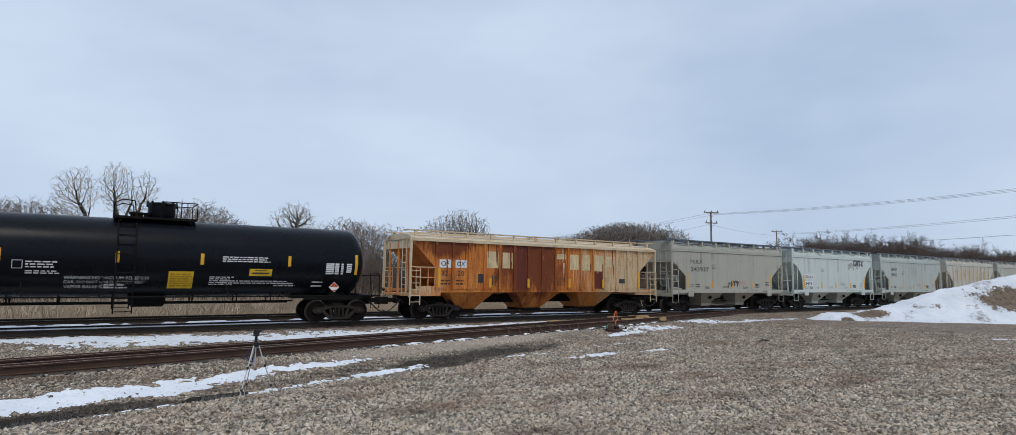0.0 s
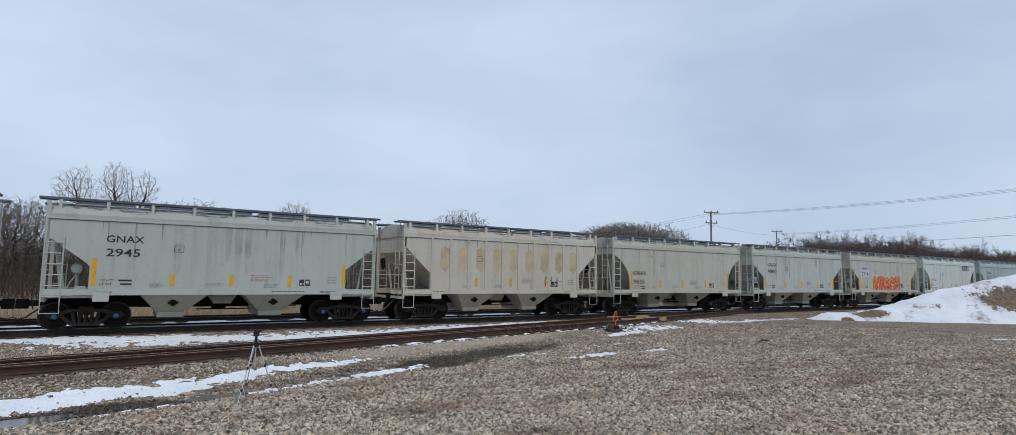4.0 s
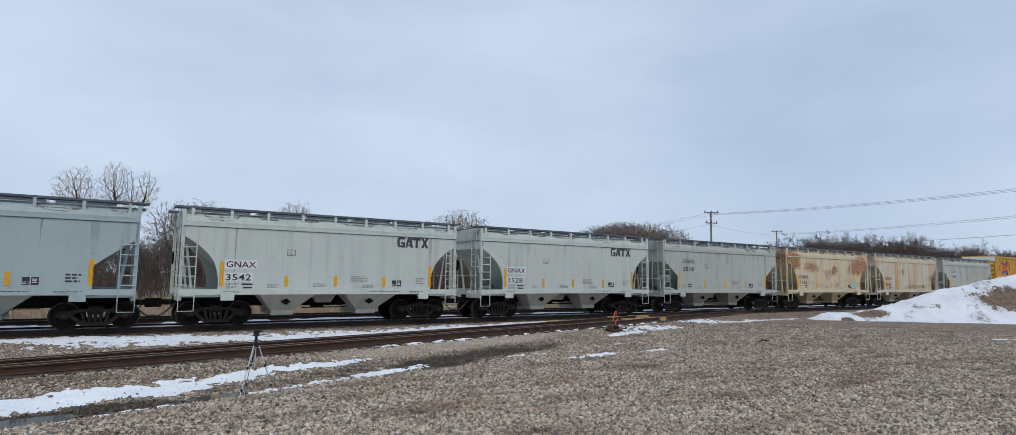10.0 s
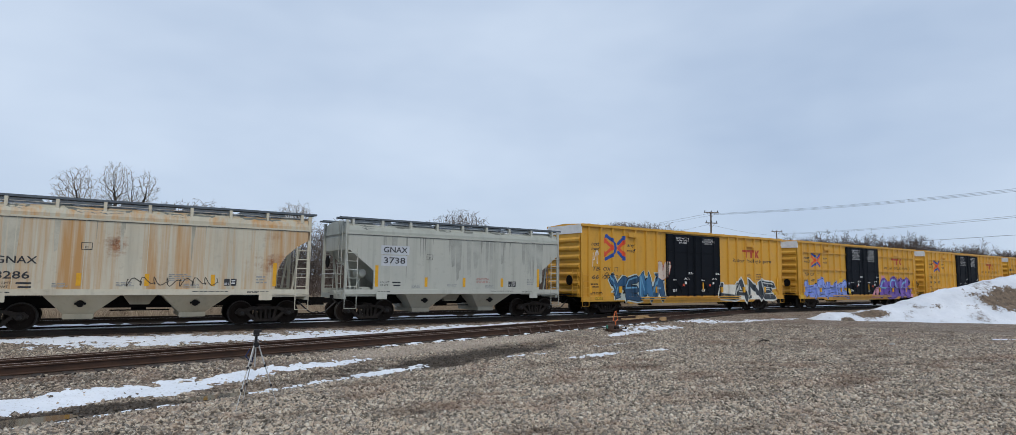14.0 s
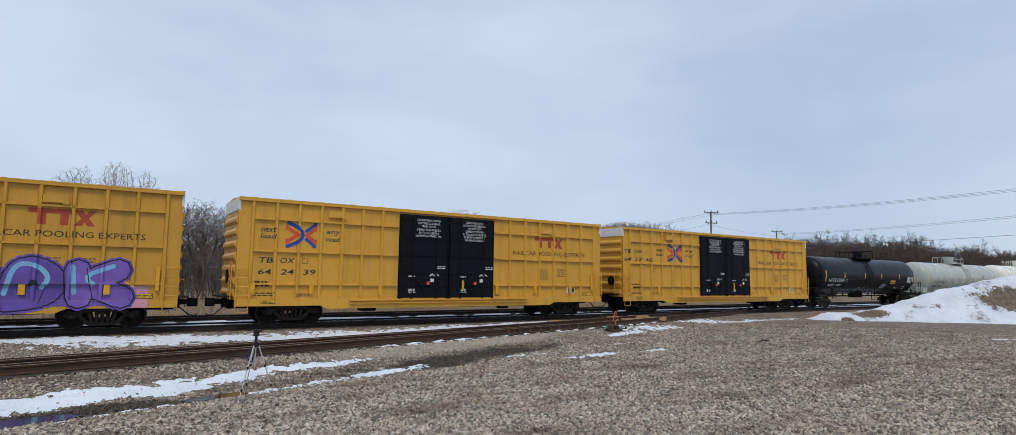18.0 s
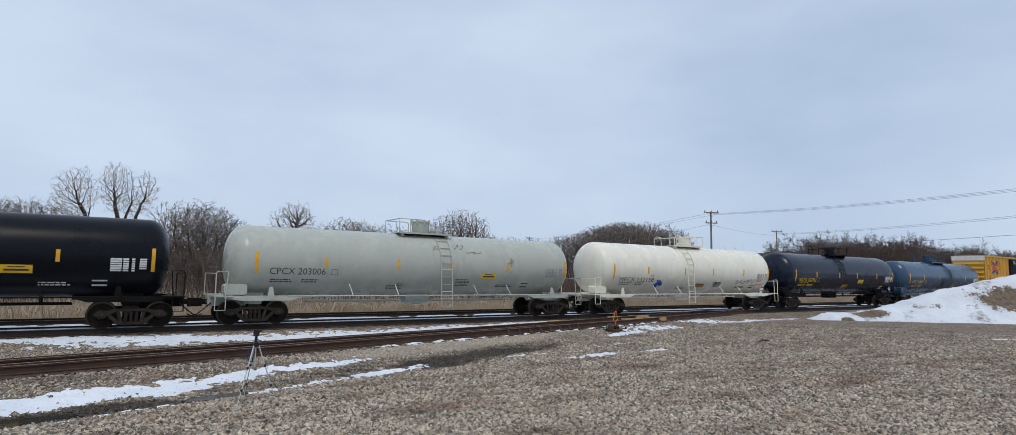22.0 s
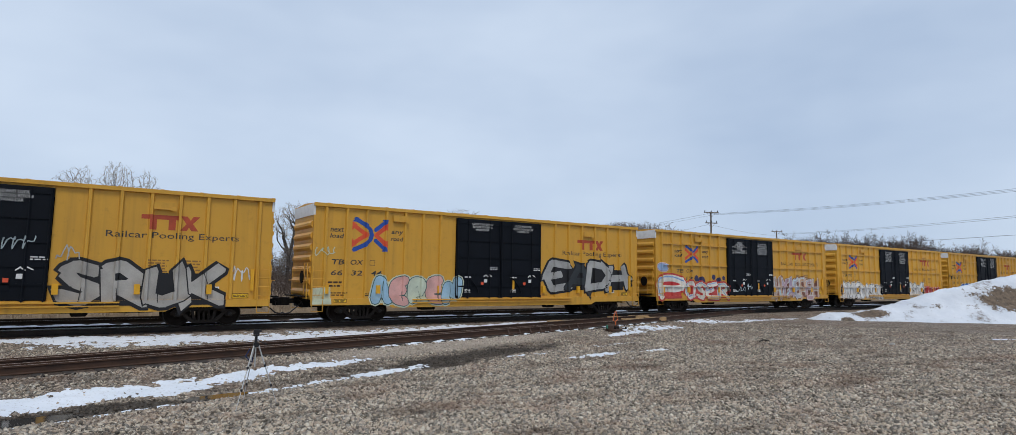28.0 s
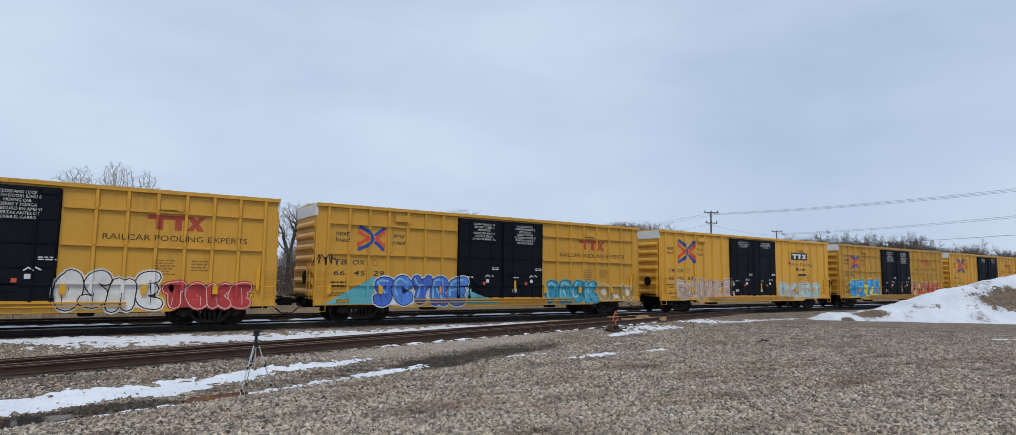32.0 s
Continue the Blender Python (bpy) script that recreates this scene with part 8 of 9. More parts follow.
    Sign(box).lines(o + 0.7, o + 1.4, 1.48, 1.78, 2, k).lines(o + 0.7, o + 1.6, 1.12, 1.3, 2, k + 3).lines(o + 2.3, o + 2.9, 1.1, 1.25, 2, k + 5).lines(11.9 + o, 12.3 + o, 1.08, 1.16, 1, 2).link("small_lettering", BROWN_INK, car)
    logo = Sign(box)
    lx0, lx1, lz0, lz1 = o + 14.3, o + 16.2, 3.56, 4.1
    if style == "boxed":
        Sign(flat_side(-1.579)).bar(lx0 - 0.4, lx1 - 0.2, lz0, lz1).link("emblem_panel", BLACK_INK, car)
        logo = Sign(flat_side(-1.583))
        lx0, lx1, lz0, lz1 = lx0 - 0.3, lx1 - 0.3, lz0 + 0.1, lz1 - 0.1
    lw, lh = lx1 - lx0, lz1 - lz0
    logo.bar(lx0, lx0 + 0.62 * lw, lz1 - 0.3 * lh, lz1)
    for a in (0.14, 0.46):
        logo.bar(lx0 + a * lw, lx0 + (a + 0.12) * lw, lz0, lz1 - 0.3 * lh)
    logo.poly([(lx0 + 0.66 * lw, lz1), (lx0 + 0.78 * lw, lz1), (lx0 + 0.98 * lw, lz0), (lx0 + 0.86 * lw, lz0)])
    logo.poly([(lx0 + 0.66 * lw, lz0), (lx0 + 0.78 * lw, lz0), (lx0 + 0.83 * lw, lz0 + 0.4 * lh), (lx0 + 0.77 * lw, lz0 + 0.48 * lh)], 0.0006)
    logo.poly([(lx0 + 0.88 * lw, lz1), (lx1, lz1), (lx0 + 0.88 * lw, lz0 + 0.5 * lh), (lx0 + 0.82 * lw, lz0 + 0.62 * lh)], 0.001)
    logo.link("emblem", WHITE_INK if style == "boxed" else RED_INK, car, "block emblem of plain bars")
    text = Sign(box)
    if style == "upper":
        text.word("RAILCAR POOLING EXPERTS", o + 12.97, o + 17.7, 3.15, 3.36)
    elif style == "lower":
        text.word("Railcar Pooling Experts", o + 13.27, o + 17.6, 3.17, 3.47)
    else:
        text.word("Railcar Pooling", o + 13.5, o + 16.6, 3.1, 3.38).word("Experts", o + 14.5, o + 15.9, 2.72, 3.0).bar(o + 14.6, o + 15.8, 2.42, 2.56)
    text.link("slogan", BROWN_INK if style == "upper" else BLACK_INK, car, "dark slogan lettering")
    Sign(flat_side(-1.585)).bar(o + 0.95, o + 1.5, 0.84, 0.99).bar(o + 17.45, o + 18.05, 1.06, 1.24).link("label_panel", YELLOW_INK, car, "small yellow notice panel")
    frame_box(frame_box(Sign(flat_side(-1.587)), o + 0.95, o + 1.5, 0.84, 0.99), o + 17.45, o + 18.05, 1.06, 1.24).lines(o + 1.0, o + 1.5, 0.87, 0.96, 2, k).lines(o + 17.5, o + 18.05, 1.1, 1.2, 2, k).link("panel_lettering", BROWN_INK, car)
    table = Sign(box).lines(o + 14.6, o + 15.3, 1.9, 2.5, 6, k).lines(o + 15.8, o + 16.4, 2.05, 2.5, 4, k + 1)
    table.link("small_lettering", ink((0.26, 0.13, 0.035), "faded_brown_lettering"), car)
    Sign(flat_side(-1.585)).bar(o + 16.4, o + 17.0, 1.2, 1.5).link("label_panel", WHITE_INK, car)
    Sign(flat_side(-1.587)).bar(o + 16.44, o + 16.68, 1.24, 1.46).bar(o + 16.72, o + 16.96, 1.24, 1.46).link("label_panel", BLACK_INK, car)
    for rows, a, b, top in NOTICE if k == 6 else ((DOOR_LEFT, 7.55, 8.75, 4.62), (DOOR_LEFT_ES, 7.5, 8.8, 4.18), (DOOR_RIGHT, 9.98, 11.2, 4.64), (DOOR_RIGHT_ES, 9.95, 11.25, 4.22)):
        if not girts and rows in (DOOR_LEFT_ES, DOOR_RIGHT_ES):
            continue
        doors = Sign(door_face)
        wide, pitch = max(len(s_) for s_ in rows), (0.13 if k == 6 else 0.14)
        for i, s_ in enumerate(rows):
            ln = (b - a) * len(s_) / wide
            doors.word(s_, o + (a + b - ln) / 2, o + (a + b + ln) / 2, top - pitch * i - 0.1, top - pitch * i)
        doors.link("door_lettering", WHITE_INK, car, "white door instructions")
    rnd = random.Random(900 + k)
    bits = Sign(door_face)
    for a in (7.1, 9.75):
        bits.bar(o + a + 1.18, o + a + 1.36, 1.74, 1.9).lines(o + a + 0.1, o + a + 0.5, 1.95, 2.05, 1, k).lines(o + a + 0.1, o + a + 0.45, 1.25, 1.45, 3, k + 1).lines(o + a + 1.5, o + a + 2.0, 2.35, 2.5, 2, k + 2)
        bits.stroke([(o + a + 1.16, 2.02), (o + a + 1.28, 2.12)], 0.022, 0.001).stroke([(o + a + 1.4, 2.02), (o + a + 1.28, 2.1)], 0.02, 0.003).stroke([(o + a + 1.46, 2.12), (o + a + 1.6, 2.04)], 0.022, 0.005)
    bits.link("door_stencil", WHITE_INK, car, "small white door stencils")
    spots = Sign(flat_side(-1.624)).bar(o + 8.1, o + 8.25, 1.62, 1.76).bar(o + 10.6, o + 10.75, 1.62, 1.76)
    spots.link("door_sticker", ORANGE_INK, car, "orange square sticker")
    Sign(flat_side(-1.626)).bar(o + 9.95, o + 10.07, 1.4, 1.85).link("reflector", REFLECT, car)

CHAR, BLK, WHT, RED_G = (0.045, 0.05, 0.055), (0.012, 0.012, 0.014), (0.68, 0.68, 0.67), (0.55, 0.05, 0.05)
gsurf = flat_side(-1.588)
PIECES = (
    # car, from, to, bottom, top, forms, fill, edge, cloud, shading, spikes, weight, label
    (0, 2.2, 6.65, 0.74, 2.15, "YEMA", ((0.028, 0.09, 0.19), (0.02, 0.06, 0.12), (0.04, 0.15, 0.3)), BLK, (0.5, 0.58, 0.55), (0.14, 0.34, 0.52), 0.4, 0.18, "teal and white graffiti piece"),
    (0, 6.0, 6.95, 1.95, 3.1, "U", (0.6, 0.5, 0.42), (0.36, 0.08, 0.05), None, None, 0.0, 0.26, "pale graffiti form with a red outline"),
    (0, 11.9, 17.7, 0.68, 2.0, "LANE", (0.03, 0.04, 0.05), (0.5, 0.54, 0.54), (0.64, 0.63, 0.57), (0.5, 0.52, 0.5), 0.3, 0.17, "black and white graffiti piece"),
    (1, 1.0, 6.6, 0.78, 1.98, "HAHK", ((0.19, 0.27, 0.68), (0.22, 0.31, 0.72)), BLK, (0.19, 0.27, 0.68), (0.3, 0.39, 0.78), 0.6, 0.2, "lavender-blue spiky graffiti piece"),
    (1, 12.0, 17.3, 0.75, 2.45, "ADK", ((0.15, 0.085, 0.4), (0.13, 0.08, 0.36), (0.19, 0.11, 0.44)), (0.012, 0.014, 0.03), (0.15, 0.085, 0.4), (0.2, 0.45, 0.68), 0.0, 0.27, "purple and pink graffiti piece"),
    (4, 0.8, 6.9, 0.75, 2.2, "RASEK", (0.5, 0.4, 0.24), (0.11, 0.07, 0.04), None, (0.62, 0.53, 0.37), 0.3, 0.15, "brown and cream graffiti piece"),
    (4, 12.0, 17.1, 0.75, 2.3, "SRUK", ((0.34, 0.32, 0.29), (0.38, 0.36, 0.33)), BLK, BLK, None, 0.3, 0.17, "silver graffiti piece with black outlines"),
    (5, 2.6, 7.0, 0.74, 2.0, "AEPEN", ((0.3, 0.48, 0.62), (0.6, 0.33, 0.3), (0.5, 0.56, 0.45), (0.62, 0.36, 0.33), (0.32, 0.5, 0.64)), (0.05, 0.1, 0.1), (0.56, 0.6, 0.46), None, 0.0, 0.24, "pastel pink and blue graffiti piece"),
    (5, 12.2, 18.0, 1.3, 2.8, "EADH", ((0.36, 0.36, 0.35), (0.03, 0.035, 0.04), (0.38, 0.38, 0.37)), BLK, BLK, None, 0.55, 0.155, "spiky grey and black graffiti piece"),
    (6, 0.2, 2.75, 0.78, 2.4, "P", (0.66, 0.65, 0.6), (0.5, 0.03, 0.035), (0.5, 0.06, 0.05), (0.2, 0.34, 0.58), 0.0, 0.16, "white graffiti piece with red outlines"),
    (6, 2.55, 6.8, 0.76, 1.88, "OSER", ((0.66, 0.65, 0.6), (0.6, 0.6, 0.52)), (0.5, 0.03, 0.035), (0.5, 0.06, 0.05), (0.2, 0.34, 0.58), 0.12, 0.15, "white graffiti piece with red outlines"),
    (6, 0.2, 1.08, 2.52, 3.02, "C", (0.28, 0.4, 0.6), (0.5, 0.04, 0.04), (0.6, 0.58, 0.56), None, 0.0, 0.3, "blue and red sprayed cap"),
    (6, 12.0, 17.6, 0.78, 2.2, "HYAEPEH", ((0.46, 0.3, 0.22), (0.4, 0.28, 0.34), (0.36, 0.27, 0.36), (0.4, 0.4, 0.44), (0.5, 0.33, 0.22), (0.44, 0.29, 0.31)), (0.6, 0.58, 0.54), (0.2, 0.085, 0.06), (0.46, 0.62, 0.7), 0.25, 0.16, "mauve and pale blue graffiti piece with a brown outline"),
    (7, 0.5, 3.95, 0.7, 1.97, "PROES", WHT, BLK, (0.66, 0.6, 0.54), (0.6, 0.61, 0.61), 0.0, 0.24, "white bubble graffiti with black outlines"),
    (7, 4.0, 6.92, 0.68, 1.85, "OSUK", WHT, BLK, (0.66, 0.6, 0.54), (0.6, 0.61, 0.61), 0.0, 0.23, "white bubble graffiti with black outlines"),
    (7, 11.75, 14.85, 0.68, 2.0, "OSME", WHT, BLK, (0.66, 0.62, 0.54), None, 0.0, 0.25, "white bubble graffiti with black outlines"),
    (7, 14.95, 17.9, 0.7, 1.65, "TOKE", (0.46, 0.045, 0.045), (0.68, 0.52, 0.48), (0.46, 0.045, 0.045), None, 0.0, 0.25, "red bubble graffiti with pale lines"),
    (8, 2.6, 7.2, 0.66, 2.0, "SCYRE", ((0.06, 0.15, 0.58), (0.08, 0.22, 0.62), (0.06, 0.13, 0.5)), (0.012, 0.02, 0.08), (0.56, 0.62, 0.68), (0.22, 0.46, 0.76), 0.0, 0.25, "blue graffiti piece with a white cloud"),
    (8, 12.05, 15.5, 0.72, 1.85, "PROK", ((0.04, 0.3, 0.44), (0.06, 0.36, 0.5)), (0.02, 0.06, 0.1), (0.1, 0.36, 0.5), (0.3, 0.58, 0.68), 0.0, 0.24, "cyan graffiti piece"),
    (8, 15.65, 18.4, 0.75, 1.75, "OMU", (0.4, 0.26, 0.06), (0.62, 0.6, 0.55), None, None, 0.0, 0.18, "white outlined graffiti over yellow paint"),
    (9, 1.6, 7.0, 0.85, 2.0, "DANKE", (0.5, 0.36, 0.28), (0.16, 0.14, 0.14), (0.6, 0.5, 0.42), (0.62, 0.52, 0.46), 0.15, 0.2, "faded beige graffiti piece"),
    (9, 12.2, 17.5, 0.8, 1.9, "ROES", (0.4, 0.55, 0.52), (0.4, 0.22, 0.2), (0.62, 0.5, 0.36), (0.55, 0.3, 0.24), 0.0, 0.22, "pastel green and pink graffiti"),
    (10, 1.4, 6.4, 0.8, 2.2, "SETA", (0.04, 0.3, 0.7), (0.02, 0.05, 0.14), (0.7, 0.6, 0.1), (0.14, 0.5, 0.8), 0.1, 0.22, "blue graffiti piece with a yellow cloud"),
    (10, 11.8, 17.6, 0.8, 2.1, "TURKE", (0.6, 0.1, 0.06), (0.1, 0.02, 0.02), (0.7, 0.6, 0.16), (0.1, 0.42, 0.3), 0.1, 0.22, "red graffiti piece with a yellow cloud"),
    (11, 1.4, 6.4, 0.9, 1.9, "DOLE", (0.6, 0.52, 0.4), (0.4, 0.25, 0.1), None, None, 0.0, 0.2, "faint white graffiti"),
)
for k, x0, x1, z0, z1, forms, fill, edge, cloud, shine, spikes, fat, label in PIECES:
    graffiti(cars["box", k], gsurf, x0 - 9.42, x1 - 9.42, z0, z1, forms, fill, edge, 300 + k * 17 + int(x0 * 10), cloud, shine, spikes, fat, label)
for k, colour, label, wedges in ((8, (0.1, 0.4, 0.47), "cyan sprayed wedge", ([(0.45, 0.78), (2.55, 0.78), (2.7, 2.0)], [(7.1, 1.95), (7.5, 1.3), (9.2, 0.72), (7.1, 0.72)])),
                                 (1, (0.72, 0.45, 0.03), "yellow overspray behind the letters", ([(0.05, 0.75), (0.55, 0.75), (0.5, 1.15), (0.05, 1.05)], [(0.9, 1.6), (1.5, 1.65), (1.4, 2.0), (0.9, 1.9)], [(2.7, 1.7), (3.2, 1.75), (3.1, 2.2), (2.75, 2.1)], [(4.6, 1.3), (5.3, 1.35), (5.2, 2.1), (4.7, 2.0)], [(5.6, 1.7), (6.2, 1.8), (6.1, 2.4), (5.7, 2.2)], [(6.5, 1.1), (7.2, 1.1), (7.1, 1.5), (6.6, 1.5)])),
                                 (1, (0.6, 0.28, 0.36), "pink overspray", ([(10.4, 0.75), (12.2, 0.72), (12.0, 1.7), (11.2, 1.6)], [(12.4, 2.2), (12.9, 2.3), (12.8, 2.6), (12.5, 2.6)], [(17.2, 0.75), (17.9, 0.75), (17.9, 1.5), (17.3, 1.5)])),
                                 (5, (0.55, 0.6, 0.45), "pale green overspray", ([(0.06, 0.78), (0.85, 0.78), (0.8, 1.5), (0.06, 1.45)],)),
                                 (6, (0.58, 0.53, 0.4), "pale overspray", ([(11.5, 0.75), (12.2, 0.75), (12.4, 2.2), (11.9, 2.0)],)),
                                 (7, (0.62, 0.55, 0.46), "white overspray", ([(0.05, 0.78), (0.6, 0.78), (0.55, 1.0), (0.25, 0.92)],))):
    s_ = Sign(flat_side(-1.5845))
    for wedge in wedges:
        s_.poly([(x - 9.42, z) for x, z in wedge])
    s_.link("graffiti_cloud", ink(colour), cars["box", k], label)
for k, x0, x1, z0, z1, c, n in ((0, 0.8, 1.3, 2.6, 3.6, WHT, 2), (0, 1.5, 2.4, 2.0, 2.4, BLK, 2), (4, 17.4, 18.1, 1.7, 2.3, WHT, 3), (5, 0.1, 1.0, 2.8, 3.2, (0.5, 0.55, 0.4), 3), (5, 0.15, 0.8, 1.0, 1.5, (0.6, 0.6, 0.45), 3),
                                (6, 7.6, 8.4, 1.2, 1.6, (0.5, 0.6, 0.65), 2), (6, 8.7, 9.3, 1.4, 1.8, (0.5, 0.6, 0.65), 2), (8, 0.0, 0.9, 2.4, 2.9, BLK, 4), (4, 8.2, 9.4, 1.3, 1.7, (0.5, 0.55, 0.55), 3), (4, 10.5, 11.3, 2.7, 3.2, (0.3, 0.36, 0.38), 3), (4, 12.0, 12.5, 2.3, 2.9, (0.35, 0.36, 0.35), 2)):
    tag(cars["box", k], flat_side(-1.63 if 6.7 < x0 < 11.7 else -1.588), x0 - 9.42, x1 - 9.42, z0, z1, 700 + k + int(x0 * 9), c, 0.022, n)
for k, x, z, r in ((6, 3.7, 2.1, 0.2), (6, 5.4, 2.2, 0.18), (6, 6.4, 2.15, 0.15), (6, 5.9, 1.9, 0.3), (6, 4.2, 1.9, 0.36)):
    Sign(flat_side(-1.584)).poly([(x - 9.42 + r * math.cos(a * 0.5236), z + r * math.sin(a * 0.5236)) for a in range(12)]).link("graffiti_dot", ink((0.03, 0.03, 0.09)), cars["box", k])

# tank cars
for k, (mid, h, piv, lad, dome_x, tone, mark, inkmat, label) in enumerate(TANKS):
    TANK_R, TANK_Z = (1.53, 2.62) if k in (3, 4) else (1.45, 2.56)
    car = enlist(build_tank(STEEL if k in (0, 1, 4) else TANK_PAINT, h, piv, lad, dome_x, (TANK_DULL, TANK_DULL, TANK_PAINT, TANK_PAINT, TANK_GLOSS, TANK_GLOSS)[k], (0.47, 0.4, 0.42, 0.42, 0.4, 0.34)[k], k == 4), mid, tone, 0.0, label)
    cars["tank", k] = car
    o = -h
    s = Sign(tank_side)
    if mark:
        s.word(mark, o + 1.5, o + (4.3 if k == 3 else 3.75), 2.0 if k != 3 else 1.86, 2.27 if k != 3 else 2.1)
        s.lines(o + 1.55, o + 2.6, 1.66, 1.84, 2, k).lines(o + 2.8, o + 3.6, 1.66, 1.84, 2, k + 7)
        if k in (4, 5):
            s.word("THE TANK CAR PEOPLE", o + 1.5, o + 2.8, 1.88, 1.95)
        frame_box(s, o + 4.0, o + 4.26, 2.0, 2.24)
    else:
        for i, row in enumerate(WARNING):
            s.word(row, o + 5.5, o + 5.5 + 2.5 * len(row) / 27, 1.74 - 0.16 * i, 1.85 - 0.16 * i)
        s.lines(o + 4.45, o + 5.45, 2.1, 2.36, 3, 5).lines(o + 4.45, o + 5.5, 1.9, 2.04, 2, 6).lines(o + 10.4, o + 12.2, 2.44, 2.68, 3, 8).lines(o + 10.4, o + 13.2, 1.6, 1.76, 2, 9)
        frame_box(s, o + 4.1, o + 4.38, 2.08, 2.36)
    s.link("lettering", inkmat, car, "painted reporting marks")
    fine_print = Sign(tank_side)
    if k == 4:
        fine_print.lines(o + 7.75, o + 8.7, 1.5, 1.82, 5, k + 21).lines(o + 13.5, o + 13.8, 1.36, 1.56, 3, k + 22)
    else:
        fine_print.lines(o + 6.6, o + 7.5, 1.4, 1.6, 2, k + 20).lines(o + 10.0, o + 10.9, 1.55, 1.9, 5, k + 21).lines(o + 12.4, o + 13.4, 1.5, 1.66, 2, k + 22)
    fine_print.link("small_lettering", inkmat, car)
    tab = Sign(tank_side)
    tx = 2 * h - 1.9
    for i in range(6):
        for j, (a_, b_) in enumerate(((0.0, 0.34), (0.38, 0.6), (0.64, 0.84), (0.88, 1.1))):
            if (i, j) != (0, 3):
                tab.bar(o + tx + a_, o + tx + b_ - 0.05 * ((i * 3 + j) % 3), 2.03 + 0.08 * i, 2.09 + 0.08 * i)
    tab.link("test_table", WHITE_INK if k in (0, 1, 4, 5) else FAINT_INK, car, "stencilled test table")
    if k in (0, 1, 2, 4):
        px_ = o + (9.95 if k == 4 else 11.4)
        phone = Sign(tank_side).bar(px_, px_ + 0.85, 1.92, 2.2)
        phone.link("label_panel", YELLOW_INK, car, "yellow notice panel")
        Sign(lambda x, z: tank_side(x, z) - 0.004).bar(px_ + 0.1, px_ + 0.75, 2.0, 2.06).bar(px_ + 0.2, px_ + 0.65, 2.12, 2.15).link("panel_lettering", BLACK_INK, car)
    if k == 0:
        Sign(tank_side).bar(o + 8.62, o + 9.45, 1.42, 2.06).link("label_panel", YELLOW_INK, car, "large yellow notice panel")
        Sign(lambda x, z: tank_side(x, z) - 0.004).lines(o + 8.68, o + 9.4, 1.48, 2.0, 6, 3).link("panel_lettering", ink((0.45, 0.24, 0.01)), car)
    if k in (0, 3, 4):
        cx, cz = o + piv + h - 0.45, 1.5
        out = lambda x, z: -1.63
        Sign(out).poly([(cx - 0.22, cz), (cx, cz - 0.22), (cx + 0.22, cz), (cx, cz + 0.22)]).link("hazard_placard", WHITE_INK, car, "red and white diamond placard")
        Sign(lambda x, z: -1.634).poly([(cx - 0.2, cz + 0.0), (cx + 0.2, cz), (cx, cz + 0.2)]).poly([(cx - 0.09, cz - 0.11), (cx, cz - 0.2), (cx + 0.09, cz - 0.11)]).link("placard_print", RED_INK, car)
    panel = Sign(tank_side).bar(o + 13.9, o + 14.35, 1.5, 1.72)
    panel.link("label_panel", WHITE_INK if k in (0, 1, 4) else BLACK_INK, car)
out_tank = lambda x, z: tank_side(x, z) - 0.002
TANK_R, TANK_Z = 1.53, 2.62
Sign(out_tank).bar(0.1, 0.95, 1.56, 1.78).link("label_panel", ink((0.3, 0.17, 0.06), "faded_brown_label"), cars["tank", 3], "faded brown notice panel")
splash = ink((0.02, 0.08, 0.42))
rnd = random.Random(4)
s = Sign(out_tank)
for k in range(26):
    x, z, r = -3.35 + rnd.gauss(0, 0.16), 1.78 + rnd.gauss(0, 0.1), rnd.uniform(0.04, 0.11)
    s.poly([(x + r * math.cos(a * 0.785), z + r * math.sin(a * 0.785)) for a in range(8)], 0.0006 * k)
s.link("paint_splash", splash, cars["tank", 3], "blue paint splash")
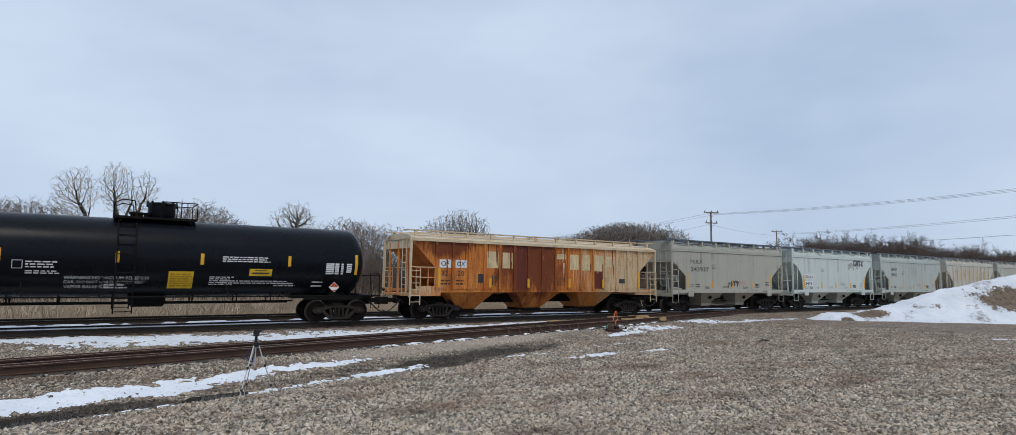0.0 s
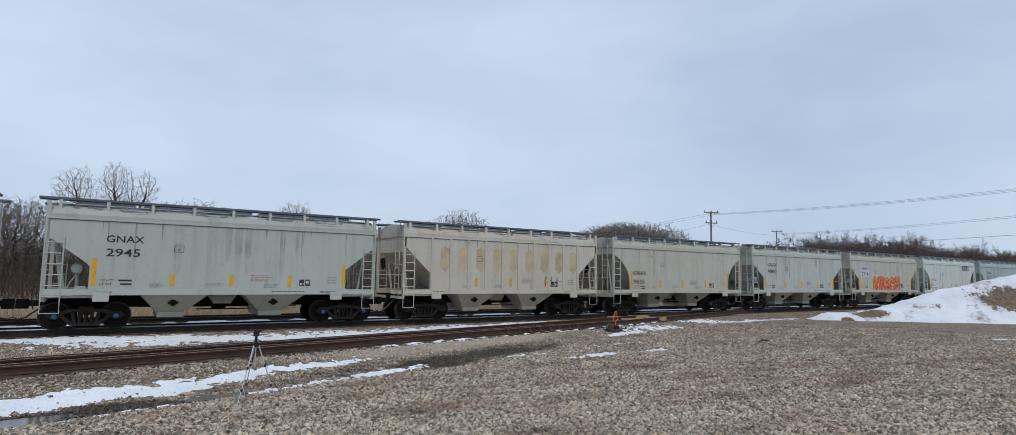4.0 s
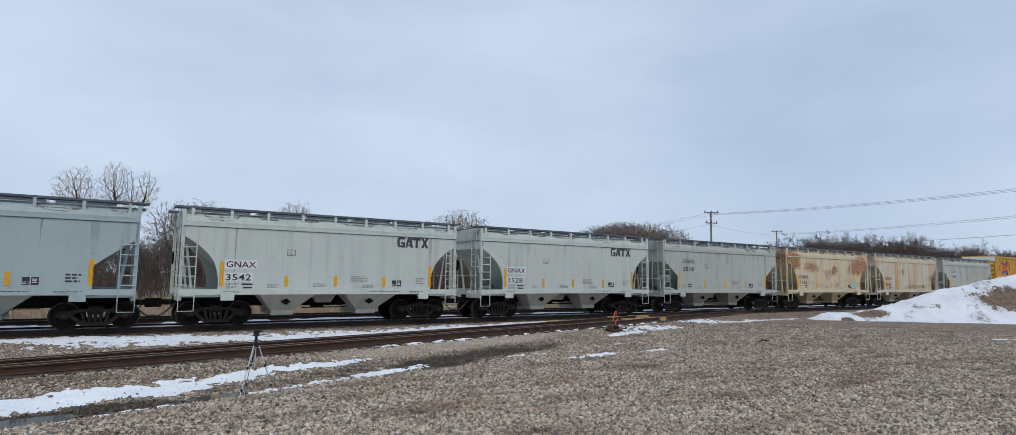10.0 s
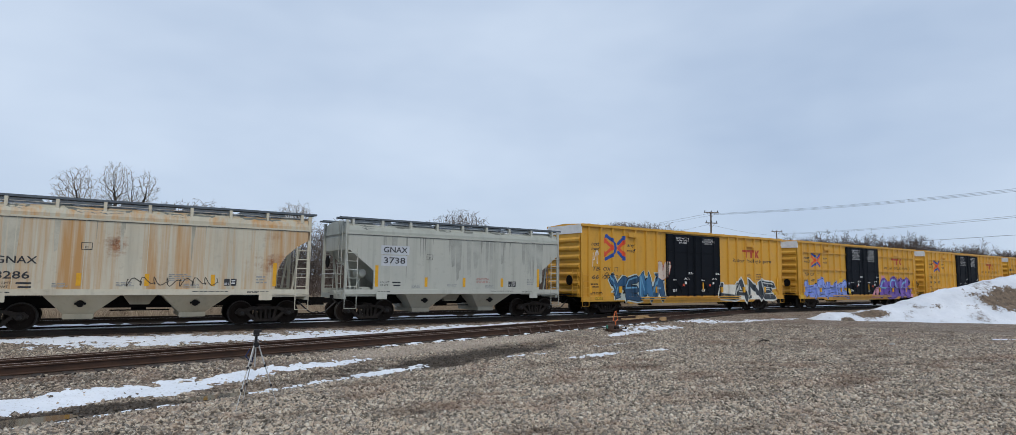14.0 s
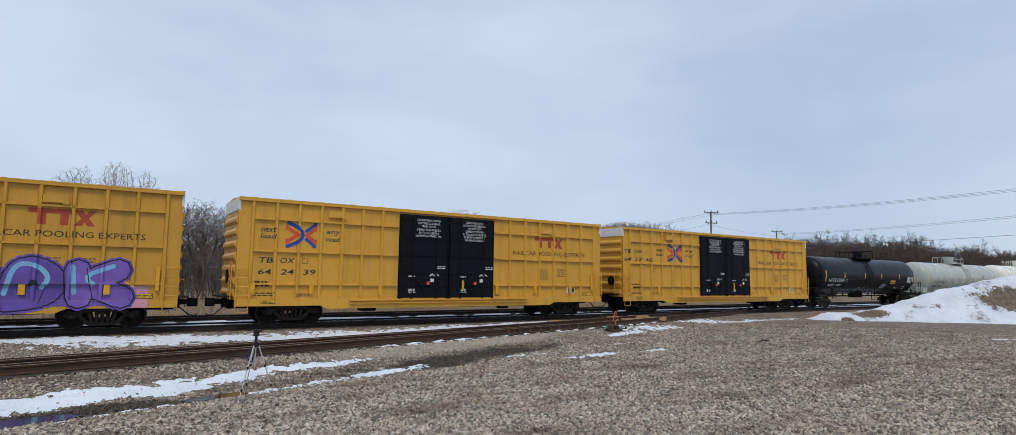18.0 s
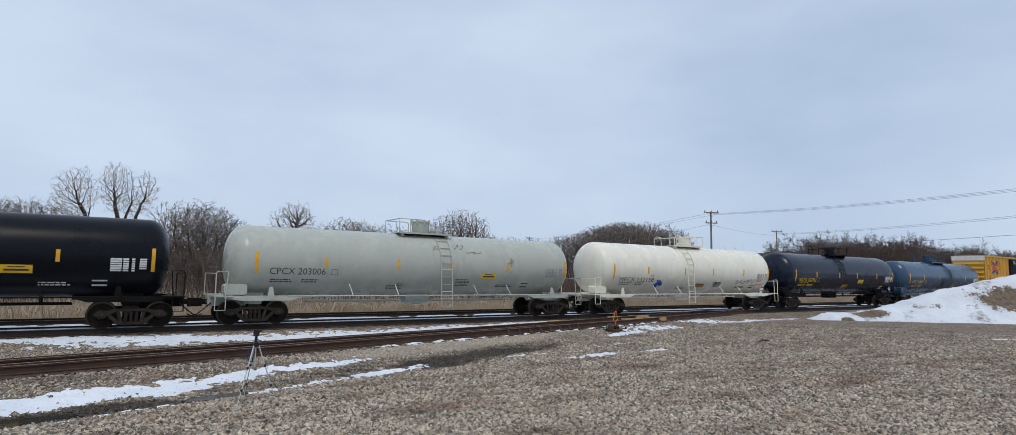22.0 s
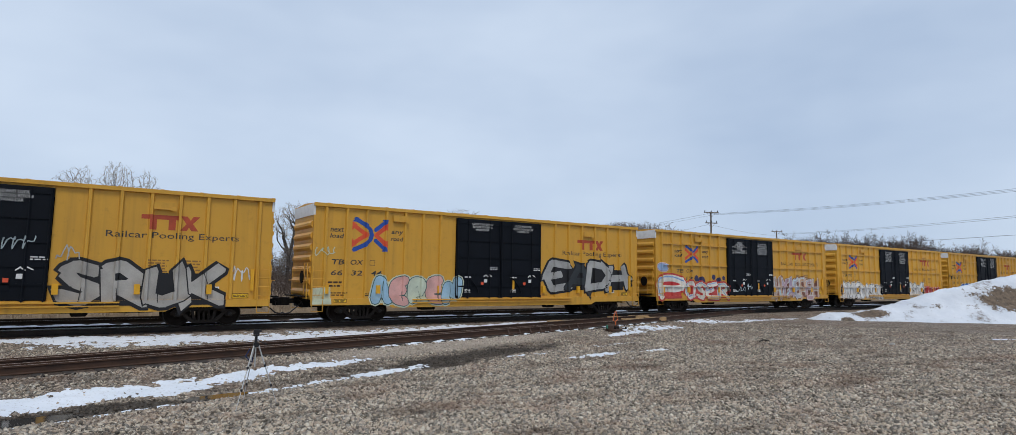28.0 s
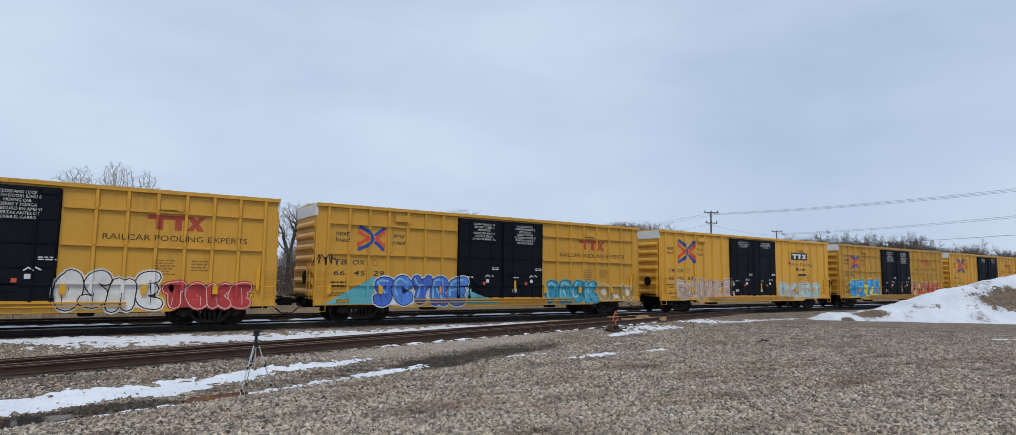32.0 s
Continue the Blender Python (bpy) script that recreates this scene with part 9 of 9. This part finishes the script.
for k, (x0, x1, z0, z1, c) in enumerate(((4.0, 4.9, 1.75, 2.05, BLK), (5.0, 5.8, 1.8, 2.1, BLK), (5.9, 6.9, 1.85, 2.15, RED_G), (6.3, 7.2, 1.6, 1.85, RED_G), (1.8, 2.6, 1.7, 1.95, CHAR))):
    tag(cars["tank", 3], out_tank, x0, x1, z0, z1, 800 + k, c, 0.018, 2)
TANK_R, TANK_Z = 1.45, 2.56
for k, (x0, x1, z0, z1) in enumerate(((1.3, 1.9, 3.3, 3.6), (2.0, 2.8, 3.1, 3.25), (0.2, 0.5, 3.2, 3.5), (4.4, 4.7, 2.5, 3.0), (-1.6, -1.2, 1.5, 1.7))):
    tag(cars["tank", 2], out_tank, x0, x1, z0, z1, 850 + k, (0.14, 0.15, 0.14), 0.014, 2)
stain = Sign(out_tank)
for i in range(14):
    z = 1.4 + i * 0.08
    w = 0.34 * math.sin(min(3.0, (i + 1) * 0.2)) + 0.05
    stain.poly([(-0.55 - w, z), (-0.55 + w * 0.6, z), (-0.53 + w * 0.6, z + 0.08), (-0.53 - w, z + 0.08)])
for i in range(9):
    x = 1.0 + rnd.gauss(0, 0.4)
    for j in range(8):
        z = 2.3 + j * 0.16 + rnd.uniform(-0.05, 0.05)
        stain.poly([(x, z), (x + 0.05, z), (x + 0.06, z + 0.12), (x - 0.02, z + 0.12)], 0.0006 * i)
stain.link("spill_stain", ink((0.012, 0.016, 0.022), "tar_spill"), cars["tank", 5], "black spill stains running down the shell")


def motions():
    """The train rolls west; its wheels turn."""
    for car, middle in TRAIN:
        walk(car, [(t, pose(middle - run(t), 0, 0)) for t in range(0, 33, 2)])
    sets = [ob for ob in bpy.data.objects if ob.name.startswith("wheelset")]
    first = sets[0]
    walk(first, [(k / 30, pose(0, 0, 0, 0, -math.degrees(run(k / 30) / WHEEL_R), 0)) for k in range(0, 961)])
    for ob in sets[1:]:
        ob.rotation_mode = "QUATERNION"
        ob.animation_data_create()
        ob.animation_data.action = first.animation_data.action
        ob.animation_data.action_slot = first.animation_data.action_slot


motions()
